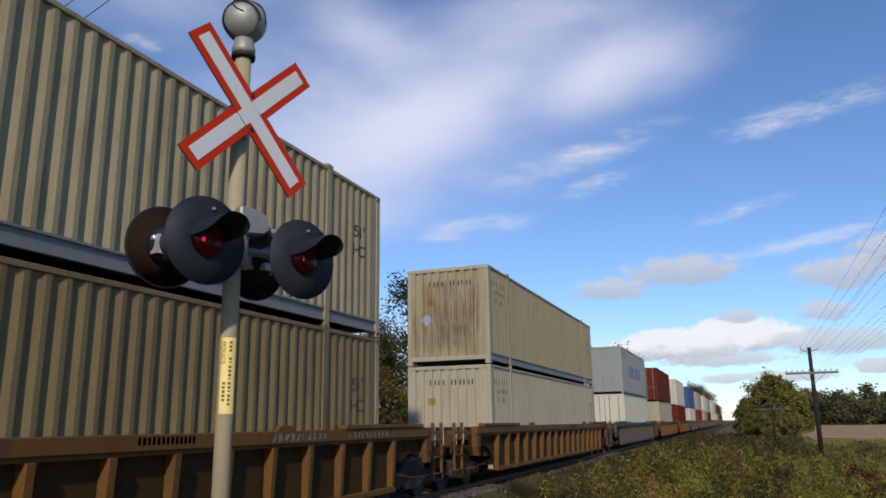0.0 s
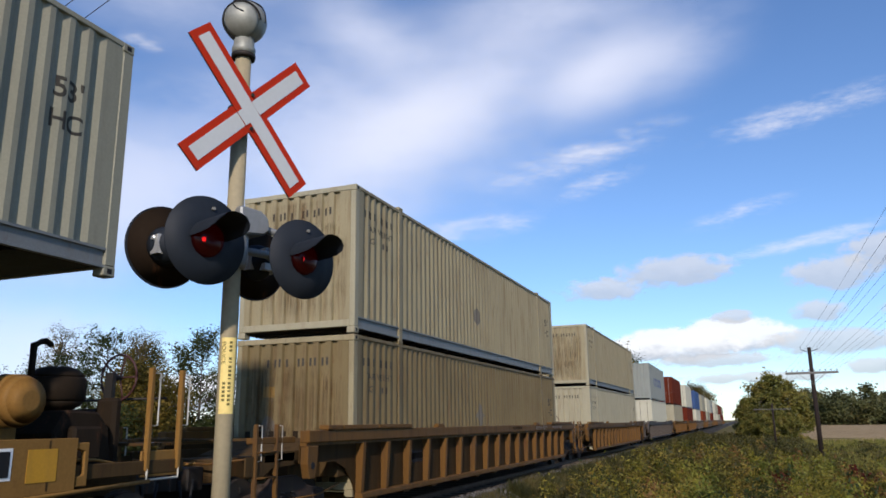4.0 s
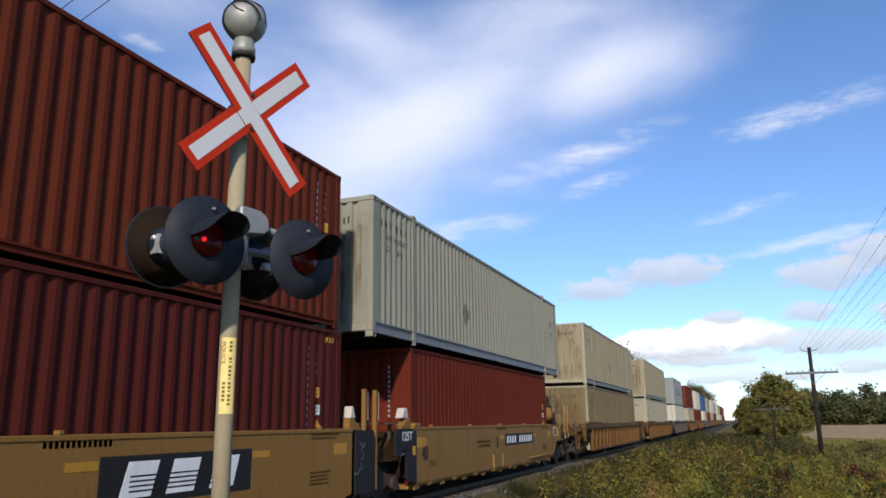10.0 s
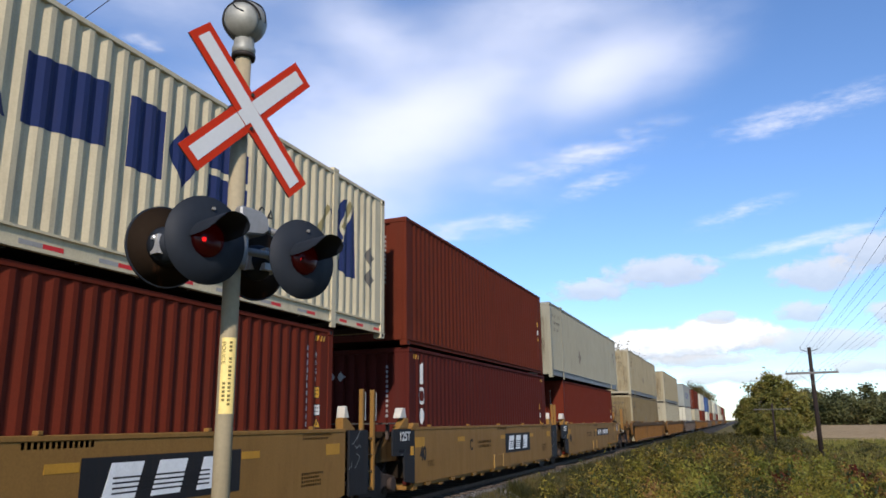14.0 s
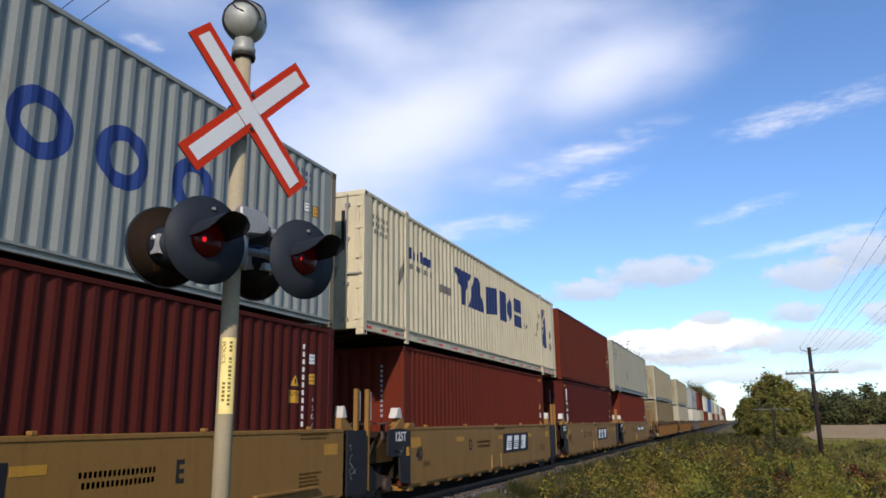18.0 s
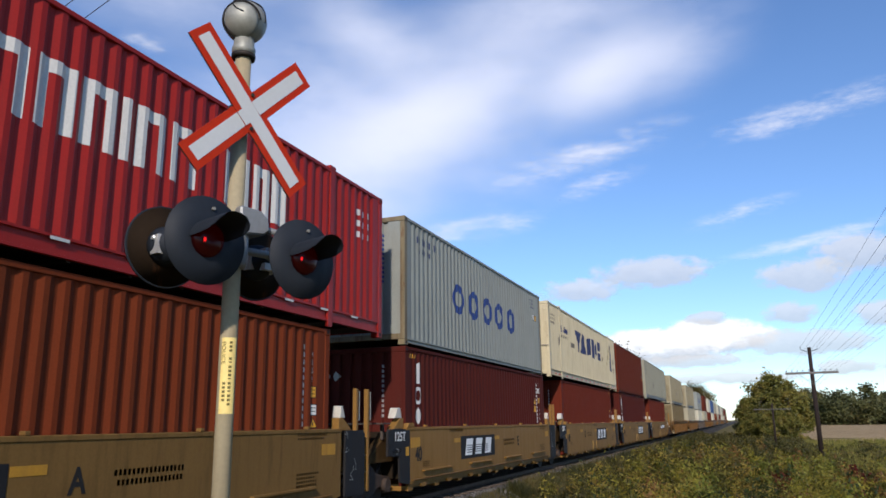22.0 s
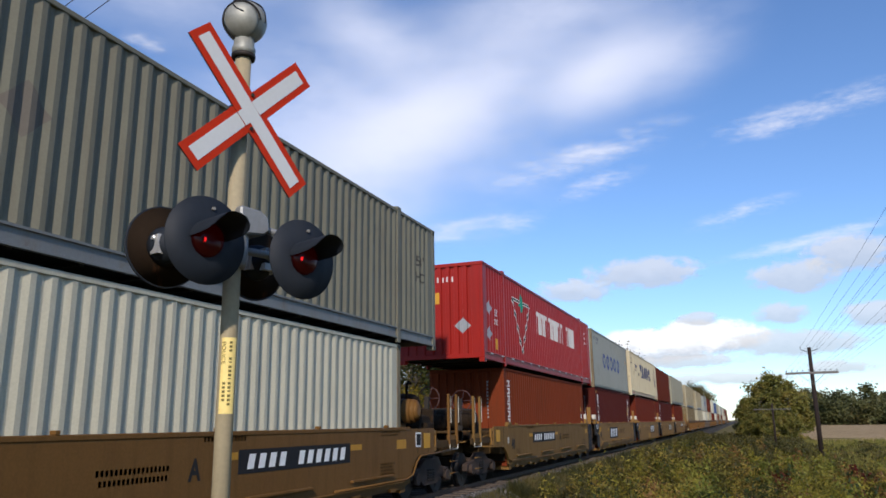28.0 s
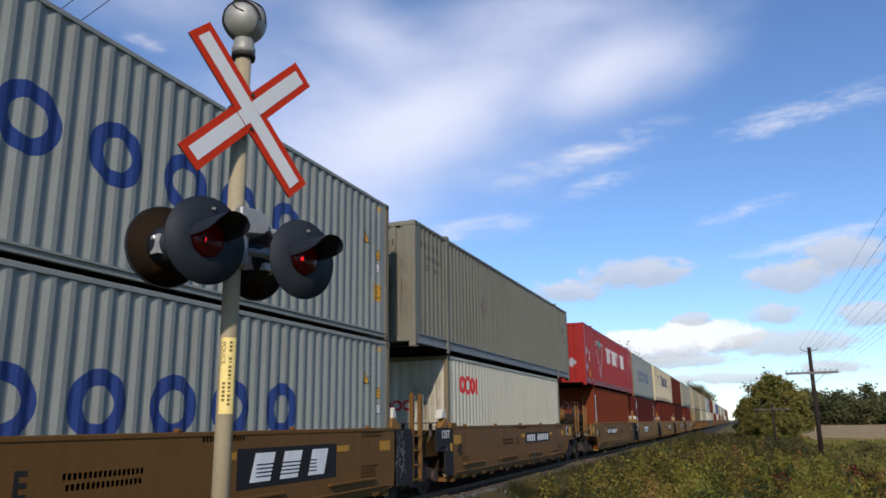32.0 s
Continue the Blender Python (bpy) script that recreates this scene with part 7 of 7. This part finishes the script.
    plants(1500, 8, 20, 0.9, 0.5, 0.055, LEAF["weed"], "bramble", "mounds of green bramble leaves", 11.5, 48.0, patch=far_in)
    plants(700, 7, 14, 0.9, 0.6, 0.10, LEAF["dusk"], "dull_weeds", "dull olive weeds further along the railway", 30.0, 72.0, patch=far_in, power=1.0)
    plants(900, 7, 24, 1.15, 0.42, 0.055, LEAF["gold"], "goldenrod", "yellow-green goldenrod plants", 11.5, 44.0, patch=patchy(0.7), plume=1.5)
    plants(620, 8, 15, 1.0, 0.5, 0.085, LEAF["fresh"], "leafy_weeds", "clumps of fresh green broad leaves", 11.5, 40.0, -2.0, patchy(3.3, 0.15))
    plants(1100, 6, 18, 1.0, 0.5, 0.075, LEAF["olive"], "brown_weeds", "weeds turning olive brown", patch=patchy(2.4))
    plants(520, 7, 18, 0.95, 0.5, 0.09, LEAF["dark"], "dark_weeds", "dark green leafy weeds", patch=patchy(4.1))
    plants(800, 6, 17, 1.0, 0.45, 0.075, LEAF["rust"], "rusty_weeds", "rust-brown dying weeds", 12.0, 56.0, -2.0, patchy(5.3, 0.25), 1.3)
    plants(60, 8, 26, 0.95, 0.5, 0.075, LEAF["red"], "red_sumac", "dark red sumac leaves among the weeds", 14.0, 34.0, -1.0, lambda x, y: x > y * 0.03, 1.6)
    plants(1900, 7, 15, 0.62, 0.42, 0.07, LEAF["weed"], "verge_weeds", "low green and brown weeds beside the ballast", 11.5, 60.0, -5.2, lambda x, y: x < -1.4)
    plants(520, 6, 16, 0.8, 0.4, 0.065, LEAF["gold"], "verge_goldenrod", "goldenrod at the edge of the ballast", 11.5, 40.0, -4.6, lambda x, y: (x < -1.0) & (np.sin(x * 1.7 + y * 0.9) > 0.1), 1.5)
    # dry grass blades near the ballast and at the field's edge
    def blades(n, x0, x1, y0, y1, h, name, label, power, mat=None):
        x, y = scatter(n, x0, x1, y0, y1, power)
        z = ground_z(x, y)
        p = np.stack([x, y, z], -1)
        hh = h * rng.uniform(0.5, 1.3, (n, 1))
        d = rng.normal(size=(n, 3)) * np.array([0.3, 0.3, 0.0]) + np.array([0, 0, 1.0])
        side = np.stack([rng.normal(size=n), rng.normal(size=n), np.zeros(n)], -1)
        side = side / np.linalg.norm(side, axis=1, keepdims=True) * 0.008 * (1 + y[:, None] / 25)
        q = np.stack([p - side, p + side, p + d * hh + side * 0.2, p + d * hh - side * 0.2], 1)
        tagged(new(name, quads_object(name, q, mat or LEAF["straw"])), label, "grass", kind="stuff")
    blades(26000, -6.0, -5.1, 20.0, 120.0, 0.34, "verge_grass", "dry grass along the foot of the ballast", 1.5)
    blades(20000, -6.15, -4.5, 11.5, 26.0, 0.15, "ballast_grass", "short dry grass in the ballast's edge", 1.2)
    blades(22000, -5.2, -2.4, 11.5, 60.0, 0.36, "dry_grass", "dry yellow-green grass at the ballast's edge", 1.6)
    blades(42000, 3.0, 34.0, 34.0, 84.0, 0.5, "field_edge_grass", "pale green grass at the field's edge", 1.2, LEAF["meadow"])


# ---- poles and wires ----
def telegraph_pole(x, y, label, arm_z=4.05, top=5.45, pins=10):
    root = new("telegraph_pole")
    tagged(root, label, "telegraph pole", "telegraph poles")
    wood = paint("pole_wood", (0.03, 0.022, 0.019), 0.9, dirt=(0.018, 0.014, 0.012), spec=0.1, dirty=0.6, bump=0.5, streak=0.3)
    z0 = -1.1
    bm = bmesh.new()
    cyl(bm, (0, 0, z0), (0.02, 0, top), 0.135 if pins else 0.085, 14, 0.095 if pins else 0.07)
    part("pole", bm, wood, root)
    arm = part("crossarm", box(bmesh.new(), -1.32, 1.32, -0.16, -0.06, arm_z - (0.06 if pins else 0.03), arm_z + (0.06 if pins else 0.03)), paint("grey_arm", (0.15, 0.14, 0.125), 0.85, dirty=0.4), root, bevel=0.01)
    for i in range(pins):
        u = -1.25 + i * 0.278
        ins = bmesh.new()
        cyl(ins, (u, -0.11, arm_z + 0.06), (u, -0.11, arm_z + 0.12), 0.012, 6)
        cyl(ins, (u, -0.11, arm_z + 0.11), (u, -0.11, arm_z + 0.2), 0.04, 8, 0.026)
        part("insulator", ins, paint("glass_insulator", (0.45, 0.5, 0.5), 0.15, spec=0.6), arm)
    for sx in ((-1, 1) if pins else ()):
        br = bmesh.new()
        tube(br, [(sx * 0.65, -0.13, arm_z - 0.06), (0, -0.13, arm_z - 0.6)], 0.014, 6)
        part("brace", br, GALV, root)
        tp = bmesh.new()
        tube(tp, [(0, 0, top - 0.25), (sx * 0.42, -0.05, top - 0.12), (sx * 0.42, -0.05, top + 0.02)], 0.016, 6)
        part("top_bracket", tp, STEEL, root)
    root.matrix_world = Matrix.Translation((x, y, 0)) @ Matrix.Rotation(radians(-2.0), 4, "Z")
    return root


def wire(a, b, sag, r, label, name="overhead_wire", n=24):
    bm = bmesh.new()
    a, b = Vector(a), Vector(b)
    pts = [a.lerp(b, i / n) - Vector((0, 0, sag * 4 * (i / n) * (1 - i / n))) for i in range(n + 1)]
    tube(bm, pts, r, 5)
    ob = new(name, mesh_of(name, bm, paint("wire_grey", (0.05, 0.05, 0.055), 0.5, 0.4, dirty=0.1)))
    return tagged(ob, label, "wire", "overhead wires")


def build_poles():
    px, py = 3.78, 46.0
    telegraph_pole(px, py, "dark wooden telegraph pole with one crossarm standing in weeds")
    telegraph_pole(2.2, 64.0, "dark wooden telegraph pole further down the line", 2.35, 2.8, 0)
    for u in (-1.25, -0.97, -0.69, -0.42, 0.14, 0.42, 0.7, 0.97, 1.25):
        wire((px + u, py - 0.11, 4.24), (px + u + 0.7, -6.0, 6.4 + 0.15 * u), 0.35, 0.0033, "thin telegraph wire between the poles")
        wire((px + u, py - 0.11, 4.24), (2.2 + u, 63.9, 2.54), 0.1, 0.004, "thin telegraph wire between the poles", n=10)
    for u in (-0.42, 0.42):
        wire((px + u, py, 5.47), (px + u + 0.7, -6.0, 8.2), 0.3, 0.004, "thin telegraph wire between the poles")
    d = Vector((-0.9498, 0.3130, 0))
    for p in ((-10.32, 8.654, 9.0), (-9.73, 8.90, 9.0)):
        p = Vector(p)
        wire(p - d * 30, p + d * 70, 0.0, 0.008, "power line crossing high above the track", "power_line", 8)


# ---- clouds ----
def cloud_mat(name, kind):
    """Sunlit cloud: a glowing veil, its cover from noise inside a soft outline (UV runs from -1 to 1 over the patch)."""
    m = bpy.data.materials.new(name)
    m.use_nodes = True
    n, l = m.node_tree.nodes, m.node_tree.links
    n.remove(n["Principled BSDF"])
    uv = n.new("ShaderNodeUVMap").outputs[0]
    info = n.new("ShaderNodeObjectInfo")
    sh = n.new("ShaderNodeVectorMath")
    sh.operation = "SCALE"
    sh.inputs[0].default_value = (31.0, 17.0, 11.0)
    l.new(info.outputs["Random"], sh.inputs[3])
    co = n.new("ShaderNodeTexCoord").outputs["Object"]
    def field(sx, sy, sz, scale, detail, rough):
        mp = n.new("ShaderNodeMapping")
        mp.inputs["Scale"].default_value = (sx, sy, sz)
        l.new(co, mp.inputs["Vector"])
        ad = n.new("ShaderNodeVectorMath")
        l.new(mp.outputs[0], ad.inputs[0]), l.new(sh.outputs[0], ad.inputs[1])
        return noise_node(n, l, ad.outputs[0], scale, detail, rough)
    def math2(op, a, b):
        k = n.new("ShaderNodeMath")
        k.operation = op
        for s, v in ((k.inputs[0], a), (k.inputs[1], b)):
            if isinstance(v, (int, float)):
                s.default_value = v
            else:
                l.new(v, s)
        return k.outputs[0]
    ln = n.new("ShaderNodeVectorMath")
    ln.operation = "LENGTH"
    l.new(uv, ln.inputs[0])
    body = math2("SUBTRACT", 1.0, ln.outputs["Value"])
    if kind == "veil":
        nz = field(0.0011, 0.0011, 0.0024, 1.0, 7, 0.55)
        fine = field(0.003, 0.003, 0.009, 1.0, 8, 0.6)
        cover = math2("ADD", math2("MULTIPLY", body, 1.0), math2("MULTIPLY", math2("SUBTRACT", nz, 0.5), 1.15))
        cover = math2("ADD", cover, math2("MULTIPLY", math2("SUBTRACT", fine, 0.5), 0.5))
        alpha = math2("MULTIPLY", ramp(n, l, cover, -0.1, 1.0), ramp(n, l, body, 0.0, 0.9))
        alpha = math2("MULTIPLY", alpha, 0.6)
        col, shade = (0.94, 0.98, 1.09), None
    elif kind == "cirrus":
        nz = field(0.0035, 0.0035, 0.012, 1.0, 9, 0.64)
        fine = field(0.012, 0.012, 0.04, 1.0, 8, 0.6)
        cover = math2("ADD", math2("MULTIPLY", body, 0.65), math2("MULTIPLY", math2("SUBTRACT", nz, 0.5), 2.0))
        cover = math2("ADD", cover, math2("MULTIPLY", math2("SUBTRACT", fine, 0.5), 0.65))
        alpha = math2("MULTIPLY", ramp(n, l, cover, 0.0, 1.15), ramp(n, l, body, 0.0, 0.6))
        alpha = math2("MULTIPLY", alpha, 0.66)
        col = (1.0, 1.0, 1.02)
        shade = None
    else:
        nz = field(0.009, 0.009, 0.016, 1.0, 9, 0.6)
        big = field(0.003, 0.003, 0.007, 1.0, 4, 0.5)
        cover = math2("ADD", math2("MULTIPLY", body, 1.5 if kind == "bright" else 1.1), math2("MULTIPLY", math2("SUBTRACT", nz, 0.5), 1.5))
        cover = math2("ADD", cover, math2("MULTIPLY", math2("SUBTRACT", big, 0.5), 0.8))
        alpha = math2("MULTIPLY", ramp(n, l, cover, 0.08, 0.55), ramp(n, l, body, 0.0, 0.2))
        alpha = math2("MULTIPLY", alpha, 0.92 if kind == "bright" else 0.72)
        sep = n.new("ShaderNodeSeparateXYZ")
        l.new(uv, sep.inputs[0])
        shade = ramp(n, l, math2("ADD", sep.outputs[1], math2("MULTIPLY", math2("SUBTRACT", nz, 0.5), 1.3)), -0.7 if kind == "bright" else -0.6, 0.05 if kind == "bright" else 0.5)
        col = mixrgb(n, l, shade, (0.585, 0.65, 0.71) if kind == "bright" else (0.60, 0.625, 0.635), (1.10, 1.13, 1.11) if kind == "bright" else (0.79, 0.795, 0.775))
    em = n.new("ShaderNodeEmission")
    if isinstance(col, tuple):
        em.inputs[0].default_value = (*col, 1)
    else:
        l.new(col, em.inputs[0])
    em.inputs[1].default_value = 0.92
    tr = n.new("ShaderNodeBsdfTransparent")
    mx = n.new("ShaderNodeMixShader")
    l.new(alpha, mx.inputs[0]), l.new(tr.outputs[0], mx.inputs[1]), l.new(em.outputs[0], mx.inputs[2])
    l.new(mx.outputs[0], n["Material Output"].inputs[0])
    return m


CLOUDS = []


def cloud(name, az, el, w, h, tilt, mat, label, drift, radius):
    """A cloud as a patch of a wide dome; az, el, w, h in degrees, az to the right of the track's line."""
    bm = bmesh.new()
    layer = bm.loops.layers.uv.new("UVMap")
    n, k = 14, 10
    ct, st = math.cos(radians(tilt)), math.sin(radians(tilt))
    grid = []
    for i in range(n + 1):
        for j in range(k + 1):
            u, v = -1 + 2 * i / n, -1 + 2 * j / k
            a, e = radians(az + (u * w * ct - v * h * st) / math.cos(radians(el))), radians(el + u * w * st + v * h * ct)
            grid.append((bm.verts.new((radius * math.sin(a) * math.cos(e), radius * math.cos(a) * math.cos(e), radius * math.sin(e))), (u, v)))
    for i in range(n):
        for j in range(k):
            q = [grid[p] for p in (i * (k + 1) + j, (i + 1) * (k + 1) + j, (i + 1) * (k + 1) + j + 1, i * (k + 1) + j + 1)]
            f = bm.faces.new([p[0] for p in q])
            for loop, p in zip(f.loops, q):
                loop[layer].uv = p[1]
    me = bpy.data.meshes.new(name)
    bm.to_mesh(me)
    bm.free()
    me.materials.append(mat)
    ob = tagged(new(name, me), label, "cloud", "clouds")
    CLOUDS.append((ob, drift))


def build_clouds():
    cir, bri, grey = cloud_mat("cirrus_veil", "cirrus"), cloud_mat("sunlit_cumulus", "bright"), cloud_mat("grey_cumulus", "grey")
    veil = cloud_mat("high_veil", "veil")
    for az, el, w, h, tilt in ((-25, 21.5, 13, 6, 22), (-20.5, 24.3, 14, 4.5, 22), (-27, 29, 10, 4.5, -22), (-46, 33, 16, 8, 0), (-28, 22, 28, 14, 6), (-46, 17, 18, 10, 0), (-50, 5, 15, 7, 0), (-13, 30, 15, 6, 12), (-30, 16, 12, 5, 8), (-24, 4, 24, 7, 0), (-54, 14, 20, 9, 0), (-9, 25.5, 9, 4, 20), (-5.5, 26.3, 12, 5.5, 16)):
        cloud("high_cloud", az, el, w, h, tilt, veil, "soft white veil of cloud high in the blue sky", 0.22, 4400 + 12 * len(CLOUDS))
    for az, el, w, h, tilt in ((-10, 19.9, 11, 1.8, 13), (-9, 17.7, 4.5, 1.2, 16), (6, 20.8, 9, 1.5, 7), (5.5, 12.1, 8.5, 0.8, 8), (1.3, 14.6, 5, 1.0, 12), (-19, 14.8, 7, 1.4, 6), (-45, 27, 2.2, 0.9, -8)):
        cloud("cirrus_cloud", az, el, w, h, tilt, cir, "thin white streaky cloud high in the blue sky", 0.22, 4200 + 8 * len(CLOUDS))
    for az, el, w, h in ((-3.4, 5.4, 5.5, 1.6), (0.2, 5.9, 5.0, 1.6), (-6.8, 5.1, 4.2, 1.1), (-37.4, 2.5, 9, 1.6)):
        cloud("cumulus_cloud", az, el, w, h, 0, bri, "white sunlit heap cloud low over the horizon", -2.4, 3900 + 8 * len(CLOUDS))
    for az, el, w, h in ((-3.2, 10.8, 5.3, 1.45), (-8.6, 9.7, 4.4, 1.15), (7.1, 9.8, 3.6, 1.5), (6.0, 7.3, 2.2, 0.95), (6.7, 5.2, 5.4, 1.2), (-0.9, 4.2, 5.5, 0.6), (10.6, 11.0, 3.4, 1.7), (9.1, 3.4, 3.0, 0.6), (0.5, 7.2, 1.8, 0.6), (11.7, 6.8, 2.7, 1.1), (2.1, 2.9, 7, 0.5)):
        cloud("grey_cloud", az, el, w, h, 0, grey, "soft greyish flat-bottomed heap cloud", -3.2, 3500 + 8 * len(CLOUDS))


# ---- run ----
load_train()
build_cars()
crossing_signal()
build_ground()
build_trees()
build_weeds()
build_poles()
build_clouds()


def along(t):
    """How far the train has gone since 16 s."""
    slack = 0.0 if t < 24 else 0.0208 * (min(t, 26.4) - 24) ** 2 + 0.1 * max(0.0, t - 26.4)   # it slows a little from 24 s on
    return 3.8065 * (t - 16) + 0.00119 * (t - 16) ** 2 - slack


def motions():
    times = (0.0, 8.0, 16.0, 22.0, 24.0, 25.0, 26.0, 27.0, 28.0, 30.0, 32.0)
    for thing, y, z in TRAIN:
        walk(thing, [(t, pose(XC, y + along(t), z)) for t in times])
    step = 4 / FPS
    spins = [i * step for i in range(241)]
    for wheel, y in WHEELS:
        walk(wheel, [(t, pose(0, y, 0.42, -math.degrees(along(t) / 0.42))) for t in spins])
    flash = 0.99   # seconds from flash to flash
    turns = [i * flash / 6 for i in range(194)] + [32.0]
    for glow, start in FLASHERS:
        walk(glow, [(t, pose(-0.045, -0.042, -0.012, 0, 0, start + 360 * (t - 0.03) / flash)) for t in turns])
    for thing, drift in CLOUDS:
        walk(thing, [(0.0, pose(0, 0, 0, 0, 0, 0)), (32.0, pose(0, 0, 0, 0, 0, -drift))])


motions()
